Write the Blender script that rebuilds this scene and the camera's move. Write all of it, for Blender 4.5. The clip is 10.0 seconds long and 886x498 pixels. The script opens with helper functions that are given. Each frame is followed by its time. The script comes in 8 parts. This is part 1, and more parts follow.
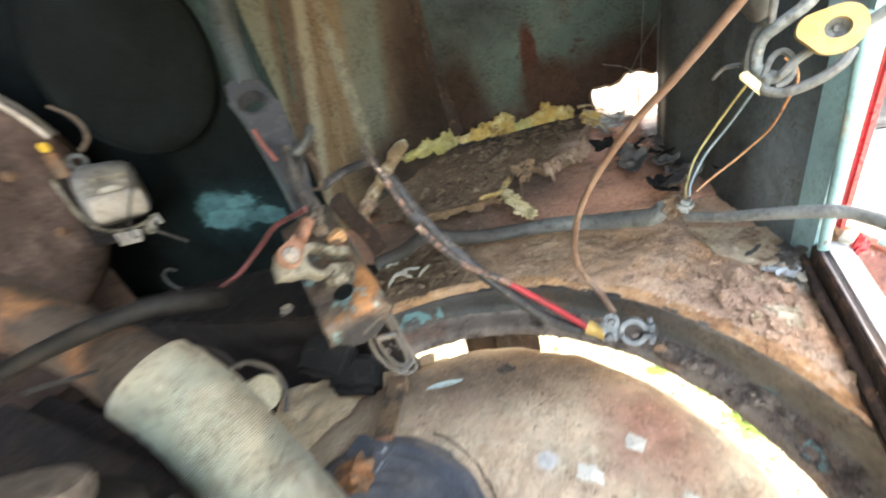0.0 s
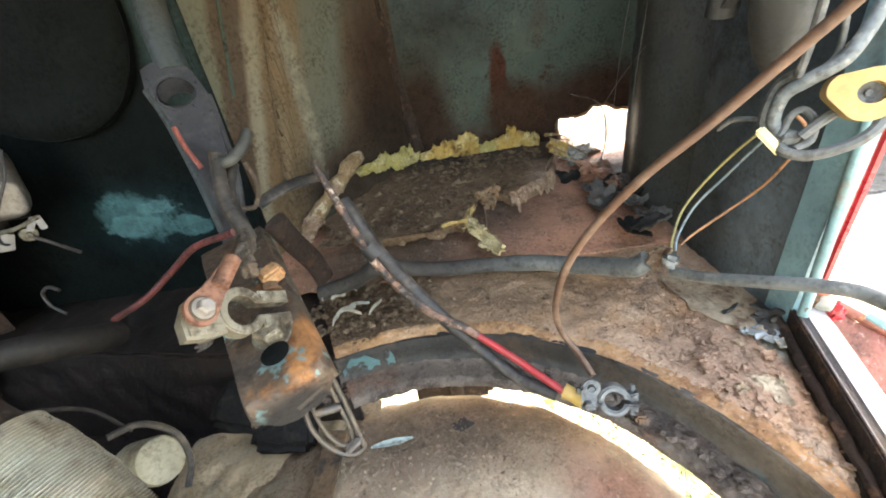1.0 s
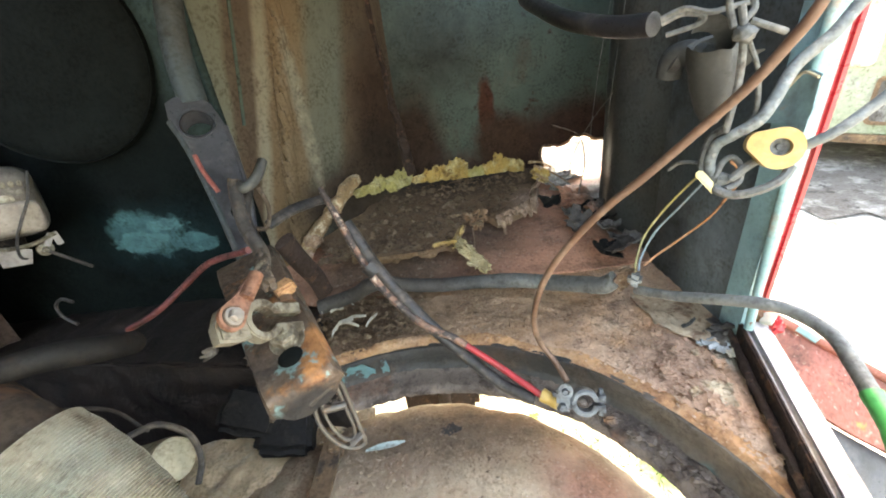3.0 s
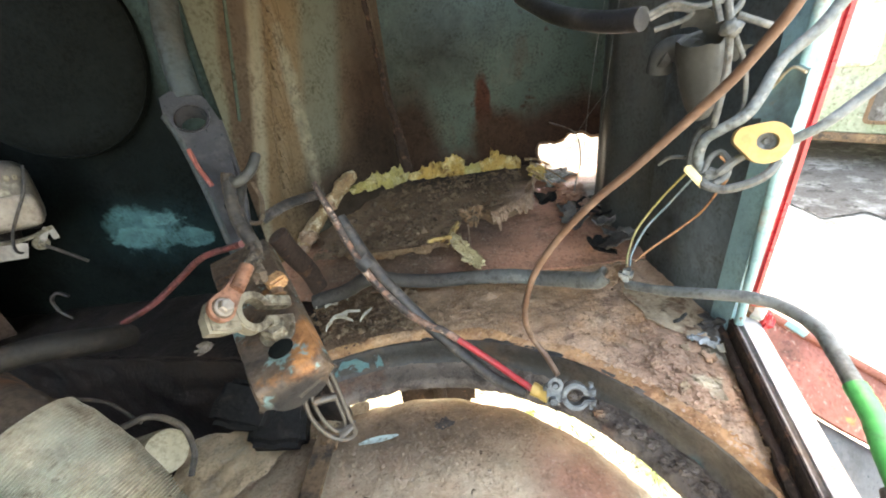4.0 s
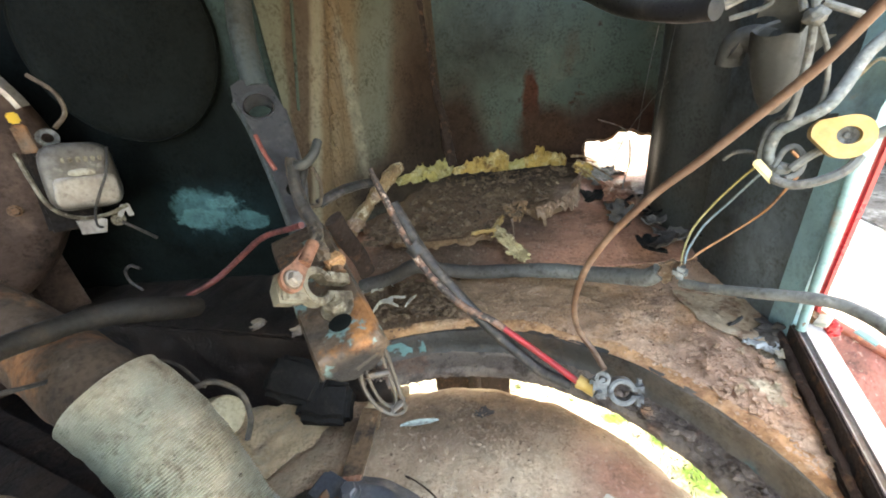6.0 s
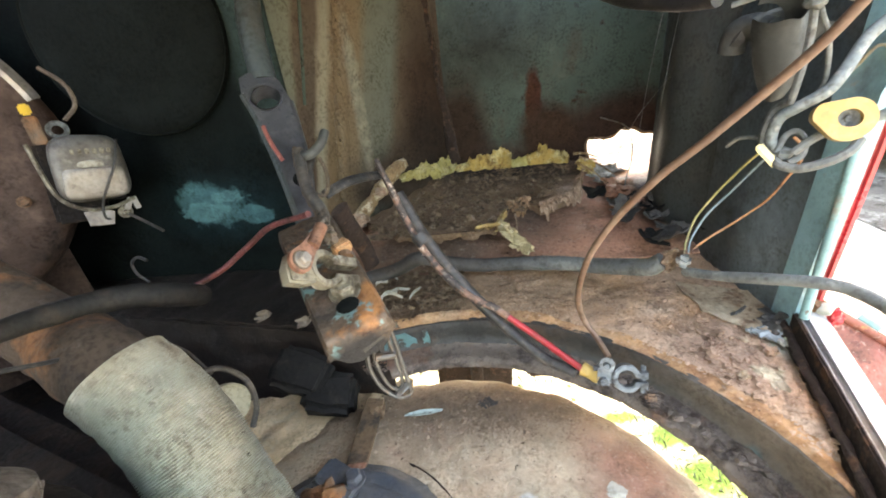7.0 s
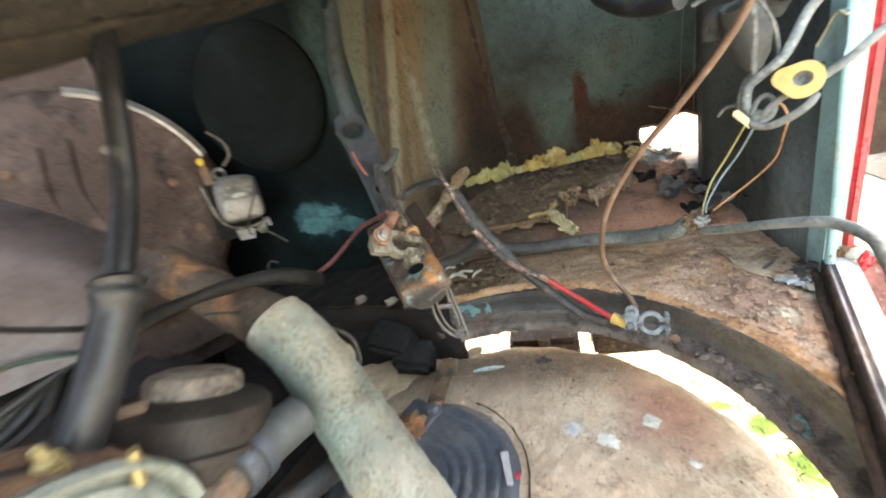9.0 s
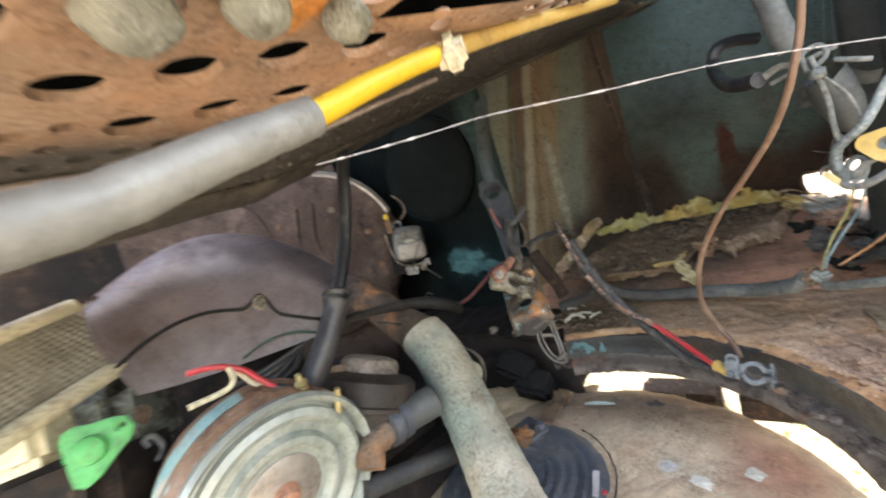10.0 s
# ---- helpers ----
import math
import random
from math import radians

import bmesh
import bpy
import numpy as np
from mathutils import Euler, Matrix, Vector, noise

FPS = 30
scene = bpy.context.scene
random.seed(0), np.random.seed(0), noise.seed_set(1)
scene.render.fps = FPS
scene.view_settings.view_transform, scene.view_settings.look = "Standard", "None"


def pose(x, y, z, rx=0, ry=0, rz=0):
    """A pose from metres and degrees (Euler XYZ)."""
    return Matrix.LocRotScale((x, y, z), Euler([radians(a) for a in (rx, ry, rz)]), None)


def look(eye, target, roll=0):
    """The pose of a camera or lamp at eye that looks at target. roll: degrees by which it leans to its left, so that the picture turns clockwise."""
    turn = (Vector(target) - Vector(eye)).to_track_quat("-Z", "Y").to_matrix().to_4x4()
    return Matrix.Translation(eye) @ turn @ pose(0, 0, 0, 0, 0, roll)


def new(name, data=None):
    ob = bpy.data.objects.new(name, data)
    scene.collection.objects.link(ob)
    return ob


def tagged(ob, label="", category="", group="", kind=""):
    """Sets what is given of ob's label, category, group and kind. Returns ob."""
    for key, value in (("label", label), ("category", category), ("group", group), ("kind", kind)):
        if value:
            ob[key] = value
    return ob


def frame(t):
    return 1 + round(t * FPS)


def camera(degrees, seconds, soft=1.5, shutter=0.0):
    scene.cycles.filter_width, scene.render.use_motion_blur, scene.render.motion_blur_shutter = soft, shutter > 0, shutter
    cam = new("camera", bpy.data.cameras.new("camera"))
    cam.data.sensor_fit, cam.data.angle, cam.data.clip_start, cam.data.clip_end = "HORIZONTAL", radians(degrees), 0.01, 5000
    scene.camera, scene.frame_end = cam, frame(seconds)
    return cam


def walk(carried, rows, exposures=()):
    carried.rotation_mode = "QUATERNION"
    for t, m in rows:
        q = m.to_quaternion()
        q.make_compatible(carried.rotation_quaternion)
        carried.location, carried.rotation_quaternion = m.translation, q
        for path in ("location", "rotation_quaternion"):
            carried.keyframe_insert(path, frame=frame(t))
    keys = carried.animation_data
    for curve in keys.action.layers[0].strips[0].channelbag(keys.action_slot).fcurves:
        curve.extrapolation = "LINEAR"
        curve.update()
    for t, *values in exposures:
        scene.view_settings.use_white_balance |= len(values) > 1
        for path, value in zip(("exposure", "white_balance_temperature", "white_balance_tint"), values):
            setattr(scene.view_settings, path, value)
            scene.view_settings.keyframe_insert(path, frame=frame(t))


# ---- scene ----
cam = camera(96.2, 10.0, soft=1.9, shutter=0.6)
PATH = [
    (0, (0.038, 0.024, 0.955), (-0.303, 1.735, -0.023), -17.1),
    (0.2, (0.039, 0.064, 0.955), (-0.191, 1.776, -0.052), -15.1),
    (0.5, (0.0, 0.086, 0.953), (-0.106, 1.812, -0.052), -10.4),
    (1, (0.019, 0.092, 0.954), (-0.045, 1.826, -0.04), -9.1),
    (1.5, (0.008, 0.074, 0.96), (-0.028, 1.824, -0.007), -7.7),
    (2, (-0.015, 0.067, 0.963), (0.008, 1.819, -0.001), -6.3),
    (2.5, (0.018, 0.073, 0.974), (0.062, 1.835, 0.03), -6.4),
    (2.7, (0.014, 0.065, 0.978), (0.037, 1.837, 0.051), -7.0),
    (3.8, (0.028, 0.046, 0.979), (0.018, 1.815, 0.046), -7.5),
    (4, (0.024, 0.049, 0.975), (0.027, 1.818, 0.042), -7.2),
    (4.5, (0.027, 0.056, 0.958), (0.005, 1.82, 0.016), -7.0),
    (5, (0.015, 0.053, 0.957), (-0.045, 1.815, 0.013), -6.8),
    (5.5, (0.009, 0.048, 0.96), (-0.089, 1.81, 0.018), -6.6),
    (5.7, (0.004, 0.042, 0.972), (-0.13, 1.806, 0.039), -7.0),
    (6.8, (0.003, 0.032, 0.961), (-0.161, 1.81, 0.061), -6.9),
    (7, (-0.002, 0.026, 0.958), (-0.157, 1.806, 0.06), -6.8),
    (7.5, (-0.008, 0.033, 0.946), (-0.177, 1.806, 0.038), -7.7),
    (8, (0.009, 0.036, 0.961), (-0.145, 1.816, 0.062), -8.7),
    (8.2, (0.01, 0.041, 0.977), (-0.167, 1.823, 0.086), -9.8),
    (8.5, (0.021, 0.017, 0.983), (-0.223, 1.796, 0.101), -11.6),
    (8.8, (0.04, -0.045, 0.976), (-0.441, 1.718, 0.161), -15.6),
    (9, (0.051, -0.087, 0.961), (-0.518, 1.677, 0.209), -16.3),
    (9.2, (0.095, -0.132, 0.972), (-0.653, 1.604, 0.32), -18.0),
    (9.5, (0.111, -0.153, 0.958), (-0.819, 1.538, 0.436), -18.4),
    (9.8, (0.13, -0.172, 0.982), (-0.959, 1.455, 0.577), -18.7),
    (10, (0.158, -0.183, 0.979), (-1.069, 1.365, 0.665), -19.3),
]
walk(cam, [(t, look(eye, target, roll)) for t, eye, target, roll in PATH], [(0, 4.50, 10300, 14), (0.4, 4.24, 10300, 14), (4.0, 4.22, 10300, 13), (5.5, 4.22, 10300, 13), (7.0, 4.28, 10300, 14), (8, 4.36, 10300, 14), (8.6, 4.40, 10300, 13), (9, 4.22, 10300, 13), (9.4, 4.18, 10200, 13), (10, 3.76, 9900, 16)])

# ---- sky and sun ----
world = bpy.data.worlds.new("sky")
scene.world = world
world.use_nodes = True
wn = world.node_tree.nodes
sky = wn.new("ShaderNodeTexSky")
sky.sky_type, sky.sun_disc = "NISHITA", False
sky.sun_elevation, sky.sun_rotation = radians(55), radians(18)
world.node_tree.links.new(sky.outputs[0], wn["Background"].inputs[0])
wn["Background"].inputs[1].default_value = 0.15
sun = new("sun", bpy.data.lights.new("sun", "SUN"))
sun.data.energy, sun.data.angle, sun.data.color = 1.2, radians(16), (1.0, 0.95, 0.87)
sun.matrix_world = look((0.26, 0.80, 1.20), (0, 0, 0))

# ---- materials ----
seeds = iter(range(1, 2000))


def surface(name, base, spots=(), rough=0.7, metal=0.0, grain=220.0, bump=0.35, coarse=14.0, vary=0.25, sheen=0.5, streak=None, creep=None, speck=None, bands=None, stains_and_light=()):
    """Paint, rust and dirt, in places with light and shade: a base colour, patches (colour, cover 0..1, size per metre,
    softness, roughness), grain and relief.
    """
    m = bpy.data.materials.new(name)
    m.use_nodes = True
    nt = m.node_tree
    n, link = nt.nodes, nt.links.new
    b = n["Principled BSDF"]
    geo = n.new("ShaderNodeNewGeometry")
    k = next(seeds)

    def noise_at(scale, detail=6.0, stretch=None, rough_in=0.6):
        mp = n.new("ShaderNodeMapping")
        mp.inputs["Location"].default_value = (k * 1.37, k * 0.71, k * 2.11)
        if stretch:
            mp.inputs["Scale"].default_value = stretch
        link(geo.outputs["Position"], mp.inputs["Vector"])
        t = n.new("ShaderNodeTexNoise")
        t.inputs["Scale"].default_value, t.inputs["Detail"].default_value, t.inputs["Roughness"].default_value = scale, detail, rough_in
        link(mp.outputs[0], t.inputs["Vector"])
        return t.outputs["Fac"]

    def remap(value, a, z, lo=0.0, hi=1.0):
        r = n.new("ShaderNodeMapRange")
        for key, val in (("From Min", a), ("From Max", z), ("To Min", lo), ("To Max", hi)):
            r.inputs[key].default_value = val
        link(value, r.inputs["Value"])
        return r.outputs["Result"]

    def blend(fac, a, z, mode="MIX"):
        x = n.new("ShaderNodeMix")
        x.data_type, x.blend_type = "RGBA", mode
        link(fac, x.inputs["Factor"])
        for sock, val in ((x.inputs[6], a), (x.inputs[7], z)):
            if isinstance(val, tuple):
                sock.default_value = (*val, 1)
            else:
                link(val, sock)
        return x.outputs[2]

    fine = noise_at(grain, 4.0)
    broad = noise_at(coarse, 8.0)
    colour = blend(remap(broad, 0.3, 0.7), tuple(c * (1 - vary) for c in base), tuple(min(1, c * (1 + vary)) for c in base))
    roughness = remap(fine, 0.3, 0.7, max(0.02, rough - 0.1), min(1, rough + 0.1))
    height = remap(broad, 0, 1, 0, 0.5)
    if bands:
        # long streaks of other colours that run along the sheet
        origin, across, stops = bands
        sub = n.new("ShaderNodeVectorMath")
        sub.operation = "SUBTRACT"
        link(geo.outputs["Position"], sub.inputs[0])
        sub.inputs[1].default_value = origin
        dot = n.new("ShaderNodeVectorMath")
        dot.operation = "DOT_PRODUCT"
        link(sub.outputs[0], dot.inputs[0])
        dot.inputs[1].default_value = across
        sway = n.new("ShaderNodeMath")
        sway.operation = "MULTIPLY_ADD"
        link(noise_at(16, 5.0, (1, 1, 0.22)), sway.inputs[0])
        sway.inputs[1].default_value = 0.08
        link(dot.outputs["Value"], sway.inputs[2])
        ramp = n.new("ShaderNodeValToRGB")
        for place, c in stops[1:-1]:
            ramp.color_ramp.elements.new(place)
        for e, (place, c) in zip(ramp.color_ramp.elements, stops):
            e.position, e.color = place, (*c, 1)
        link(sway.outputs[0], ramp.inputs[0])
        colour = blend(remap(broad, 0.3, 0.7, 0.0, 0.30), ramp.outputs[0], colour)
    if creep:
        # rust that has crept up from the foot of the sheet, with a ragged front
        c, z_lo, z_hi = creep
        sep = n.new("ShaderNodeSeparateXYZ")
        link(geo.outputs["Position"], sep.inputs[0])
        lift = n.new("ShaderNodeMath")
        lift.operation = "MULTIPLY_ADD"
        link(noise_at(11, 8.0, (1, 1, 0.45), 0.65), lift.inputs[0])
        lift.inputs[1].default_value = -(z_hi - z_lo) * 3.2
        link(sep.outputs[2], lift.inputs[2])
        mid = (z_lo + z_hi) / 2 - (z_hi - z_lo) * 1.6
        fac = remap(lift.outputs[0], mid + (z_hi - z_lo) * 0.28, mid - (z_hi - z_lo) * 0.28)
        colour = blend(fac, colour, blend(remap(noise_at(40, 5.0), 0.3, 0.7), tuple(v * 0.55 for v in c), tuple(v * 1.3 for v in c)))
    for i, (c, cover, size, soft, r) in enumerate(spots):
        k = next(seeds)
        stretch = streak if streak and i == 0 else None
        edge = 0.5 + (0.5 - cover) * 0.5
        fac = remap(noise_at(size, 9.0, stretch, 0.68), edge - soft, edge + soft)
        shade = blend(remap(noise_at(size * 4.3, 5.0), 0.3, 0.7), tuple(v * 0.6 for v in c), tuple(min(1, v * 1.35) for v in c))
        colour = blend(fac, colour, shade)
        mixr = n.new("ShaderNodeMix")
        link(fac, mixr.inputs[0])
        link(roughness, mixr.inputs[2])
        mixr.inputs[3].default_value = r
        roughness = mixr.outputs[0]
        add = n.new("ShaderNodeMath")
        add.operation = "MULTIPLY_ADD"
        link(fac, add.inputs[0])
        add.inputs[1].default_value = 0.5 if i % 2 == 0 else -0.3
        link(height, add.inputs[2])
        height = add.outputs[0]
    for c, centre, radii, soft, ragged, r in stains_and_light:
        # a ragged spot: mostly stains, in a few surfaces painted light and shade
        k = next(seeds)
        sub = n.new("ShaderNodeVectorMath")
        sub.operation = "SUBTRACT"
        link(geo.outputs["Position"], sub.inputs[0])
        sub.inputs[1].default_value = centre
        div = n.new("ShaderNodeVectorMath")
        div.operation = "DIVIDE"
        link(sub.outputs[0], div.inputs[0])
        div.inputs[1].default_value = radii
        size = n.new("ShaderNodeVectorMath")
        size.operation = "LENGTH"
        link(div.outputs[0], size.inputs[0])
        frayed = n.new("ShaderNodeMath")
        frayed.operation = "MULTIPLY_ADD"
        link(noise_at(0.7 / min(radii), 8.0, None, 0.62), frayed.inputs[0])
        frayed.inputs[1].default_value = ragged
        link(size.outputs["Value"], frayed.inputs[2])
        mid = 1 + ragged * 0.5
        fac = remap(frayed.outputs[0], mid + soft, mid - soft)
        colour = blend(fac, colour, blend(remap(noise_at(60, 5.0), 0.3, 0.7), tuple(v * 0.7 for v in c), tuple(min(1, v * 1.25) for v in c)))
        mixr = n.new("ShaderNodeMix")
        link(fac, mixr.inputs[0])
        link(roughness, mixr.inputs[2])
        mixr.inputs[3].default_value = r
        roughness = mixr.outputs[0]
    if speck is None:
        speck = 0.15 if vary <= 0.1 else (0.7 if rough >= 0.5 else 0.35)
    # grime gathers in patches
    patchy = n.new("ShaderNodeMath")
    patchy.operation = "MULTIPLY"
    link(remap(fine, 0.46, 0.64, 0.0, speck), patchy.inputs[0])
    link(remap(noise_at(26, 4.0), 0.36, 0.62), patchy.inputs[1])
    colour = blend(patchy.outputs[0], colour, (0.34, 0.27, 0.22), "MULTIPLY")
    k = next(seeds)
    colour = blend(remap(noise_at(grain * 0.8, 3.0), 0.60, 0.70, 0.0, speck * 0.5), colour, (0.40, 0.34, 0.27), "SCREEN") if speck > 0.5 and max(base) > 0.15 else colour
    add = n.new("ShaderNodeMath")
    add.operation = "MULTIPLY_ADD"
    link(fine, add.inputs[0])
    add.inputs[1].default_value = 0.6
    link(height, add.inputs[2])
    bp = n.new("ShaderNodeBump")
    bp.inputs["Strength"].default_value, bp.inputs["Distance"].default_value = bump, 0.0025
    link(add.outputs[0], bp.inputs["Height"])
    link(bp.outputs[0], b.inputs["Normal"])
    link(colour, b.inputs["Base Color"])
    link(roughness, b.inputs["Roughness"])
    b.inputs["Metallic"].default_value = metal
    b.inputs["Specular IOR Level"].default_value = sheen
    return m


RUST, RUST_DARK, RUST_BRIGHT = (0.20, 0.085, 0.04), (0.07, 0.035, 0.022), (0.42, 0.17, 0.06)
SOIL, DUST = (0.16, 0.115, 0.075), (0.34, 0.29, 0.23)
M_WALL = surface("teal_paint_wall", (0.050, 0.074, 0.060), [((0.070, 0.042, 0.027), 0.22, 5, 0.06, 0.85), ((0.084, 0.092, 0.070), 0.24, 9, 0.12, 0.8), ((0.040, 0.024, 0.017), 0.20, 30, 0.03, 0.9), ((0.046, 0.022, 0.013), 0.14, 95, 0.015, 0.9)], 0.50, coarse=7, bump=0.2, sheen=0.15, streak=(1, 1, 0.38), creep=((0.046, 0.027, 0.020), 0.74, 0.86), stains_and_light=[((0.022, 0.026, 0.022), (0.05, 0.88, 0.99), (0.09, 0.05, 0.10), 0.6, 1.8, 0.6), ((0.040, 0.078, 0.082), (0.19, 0.88, 1.13), (0.30, 0.05, 0.12), 0.6, 0.8, 0.35), ((0.060, 0.024, 0.015), (0.140, 0.88, 0.845), (0.016, 0.05, 0.060), 0.16, 0.9, 0.85), ((0.036, 0.021, 0.016), (0.315, 0.88, 0.735), (0.125, 0.05, 0.110), 0.22, 0.5, 0.85), ((0.048, 0.026, 0.017), (0.170, 0.88, 0.77), (0.060, 0.05, 0.060), 0.25, 0.7, 0.85), ((0.034, 0.020, 0.014), (-0.01, 0.88, 0.80), (0.055, 0.05, 0.10), 0.4, 0.8, 0.85)])
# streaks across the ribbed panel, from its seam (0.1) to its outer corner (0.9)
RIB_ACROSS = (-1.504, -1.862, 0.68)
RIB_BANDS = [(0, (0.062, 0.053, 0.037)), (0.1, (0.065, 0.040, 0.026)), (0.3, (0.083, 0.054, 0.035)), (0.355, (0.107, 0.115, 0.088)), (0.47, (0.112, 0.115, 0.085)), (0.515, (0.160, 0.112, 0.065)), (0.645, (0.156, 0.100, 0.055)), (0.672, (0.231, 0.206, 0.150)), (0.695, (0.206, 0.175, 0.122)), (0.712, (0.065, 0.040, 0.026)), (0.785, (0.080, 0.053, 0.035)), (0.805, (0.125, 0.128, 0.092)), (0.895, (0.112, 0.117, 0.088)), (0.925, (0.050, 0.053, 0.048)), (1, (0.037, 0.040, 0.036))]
M_WALL_DUSTY = surface("dusty_rib_wall", (0.100, 0.098, 0.074), [((0.066, 0.038, 0.023), 0.24, 12, 0.06, 0.9), ((0.100, 0.112, 0.088), 0.16, 16, 0.06, 0.7), ((0.17, 0.145, 0.10), 0.08, 30, 0.04, 0.9)], 0.6, coarse=9, streak=(1, 1, 0.12), bump=0.25, sheen=0.2, bands=((-0.04, 0.88, 0.952), RIB_ACROSS, RIB_BANDS), stains_and_light=[((0.040, 0.023, 0.015), (-0.070, 0.843, 0.87), (0.046, 0.06, 0.12), 0.4, 0.8, 0.85), ((0.028, 0.018, 0.013), (-0.080, 0.83, 0.79), (0.060, 0.08, 0.065), 0.4, 0.8, 0.9), ((0.042, 0.030, 0.022), (-0.15, 0.74, 0.75), (0.09, 0.10, 0.055), 0.4, 0.8, 0.9), ((0.20, 0.185, 0.14), (-0.172, 0.714, 0.90), (0.008, 0.02, 0.11), 0.4, 1.3, 0.8)])
# the pale blue spot paints light low on the panel's front
M_SIDE = surface("dark_blue_side_paint", (0.044, 0.062, 0.067), [((0.062, 0.060, 0.052), 0.34, 10, 0.10, 0.8), ((0.030, 0.032, 0.031), 0.34, 18, 0.07, 0.8)], 0.58, coarse=6, bump=0.12, stains_and_light=[((0.155, 0.205, 0.225), (0.315, 0.430, 0.735), (0.05, 0.040, 0.075), 0.6, 0.4, 0.3)])
M_PILLAR = surface("dull_grey_brown_pillar", (0.045, 0.052, 0.049), [((0.062, 0.056, 0.046), 0.36, 9, 0.12, 0.8), ((0.034, 0.034, 0.032), 0.30, 16, 0.10, 0.8)], 0.65, coarse=6, bump=0.15, sheen=0.3)
# near-black base puts the recess's shade into the teal paint
M_CAVITY = surface("shaded_teal_cavity", (0.0040, 0.0072, 0.0070), [((0.003, 0.004, 0.004), 0.45, 9, 0.1, 0.8), ((0.03, 0.032, 0.028), 0.04, 60, 0.03, 0.9)], 0.65, coarse=6, sheen=0.08, stains_and_light=[((0.030, 0.052, 0.049), (-0.275, 0.62, 1.03), (0.035, 0.08, 0.16), 0.45, 0.5, 0.6), ((0.006, 0.017, 0.020), (-0.40, 0.62, 0.76), (0.11, 0.08, 0.05), 0.5, 1.0, 0.5), ((0.040, 0.115, 0.122), (-0.418, 0.62, 0.770), (0.055, 0.10, 0.036), 0.14, 2.2, 0.35), ((0.058, 0.155, 0.163), (-0.432, 0.62, 0.760), (0.042, 0.10, 0.014), 0.12, 2.2, 0.35), ((0.058, 0.152, 0.160), (-0.385, 0.62, 0.783), (0.026, 0.10, 0.010), 0.12, 2.2, 0.35), ((0.044, 0.125, 0.135), (-0.350, 0.62, 0.750), (0.030, 0.10, 0.016), 0.14, 2.0, 0.35), ((0.06, 0.08, 0.08), (-0.296, 0.62, 0.868), (0.008, 0.10, 0.012), 0.3, 1.4, 0.5)])
M_EDGE = surface("pale_teal_edge", (0.20, 0.37, 0.37), [(DUST, 0.35, 18, 0.06, 0.7), (RUST, 0.15, 40, 0.02, 0.9)], 0.35, bump=0.1)
# brighter than the side paint: light from the opening is in this teal
M_STRIP = surface("lit_teal_paint", (0.21, 0.385, 0.41), [((0.14, 0.19, 0.195), 0.30, 10, 0.08, 0.7), (DUST, 0.2, 24, 0.05, 0.8)], 0.35, bump=0.1)
M_RED = surface("red_body_paint", (0.55, 0.035, 0.045), [((0.33, 0.05, 0.04), 0.35, 14, 0.08, 0.6)], 0.3, bump=0.08)
M_RED_DULL = surface("dull_red_paint", (0.22, 0.060, 0.040), [((0.13, 0.045, 0.03), 0.4, 12, 0.06, 0.8), (RUST_BRIGHT, 0.18, 30, 0.03, 0.9)], 0.6, bump=0.15)
M_LEDGE = surface("flaking_rusty_ledge", (0.545, 0.330, 0.212), [((0.57, 0.39, 0.275), 0.40, 14, 0.10, 0.6), ((0.52, 0.250, 0.108), 0.38, 12, 0.10, 0.8), ((0.330, 0.190, 0.135), 0.30, 30, 0.06, 0.7), ((0.66, 0.58, 0.48), 0.13, 90, 0.03, 0.7), ((0.090, 0.052, 0.040), 0.24, 170, 0.03, 0.95)], 0.55, bump=1.0, grain=300, sheen=0.3, speck=0.7, stains_and_light=[((0.430, 0.262, 0.178), (0.235, 0.345, 0.66), (0.045, 0.050, 0.05), 0.45, 2.0, 0.6), ((0.64, 0.51, 0.35), (0.258, 0.307, 0.66), (0.012, 0.011, 0.03), 0.22, 2.0, 0.6), ((0.56, 0.39, 0.28), (0.252, 0.245, 0.66), (0.018, 0.024, 0.03), 0.30, 1.8, 0.5), ((0.40, 0.37, 0.30), (0.312, 0.345, 0.66), (0.024, 0.055, 0.03), 0.30, 1.2, 0.6), ((0.36, 0.225, 0.140), (0.04, 0.48, 0.66), (0.15, 0.07, 0.05), 0.6, 1.2, 0.7), ((0.17, 0.105, 0.066), (-0.11, 0.49, 0.66), (0.10, 0.09, 0.05), 0.35, 0.9, 0.9)])
# the first spot paints the light on the lip's right end
M_LIP = surface("dark_oily_lip", (0.040, 0.040, 0.038), [((0.075, 0.052, 0.038), 0.36, 16, 0.08, 0.6), ((0.035, 0.058, 0.060), 0.15, 14, 0.05, 0.35), ((0.20, 0.18, 0.15), 0.08, 150, 0.02, 0.9)], 0.50, bump=0.6, sheen=0.35, stains_and_light=[((0.150, 0.118, 0.090), (0.225, 0.190, 0.64), (0.09, 0.14, 0.05), 0.7, 1.4, 0.5), ((0.085, 0.120, 0.112), (0.213, 0.253, 0.625), (0.010, 0.010, 0.012), 0.2, 0.8, 0.4)])
M_SHELF = surface("soil_strewn_flange", (0.150, 0.115, 0.092), [((0.070, 0.052, 0.044), 0.42, 40, 0.06, 0.9), ((0.26, 0.225, 0.185), 0.20, 110, 0.04, 0.9), ((0.19, 0.10, 0.065), 0.25, 18, 0.07, 0.8)], 0.6, bump=0.9, grain=400)
M_TEALCHIP = surface("chipped_teal_paint", (0.070, 0.165, 0.165), [((0.05, 0.045, 0.04), 0.44, 60, 0.015, 0.8)], 0.45, bump=0.4)
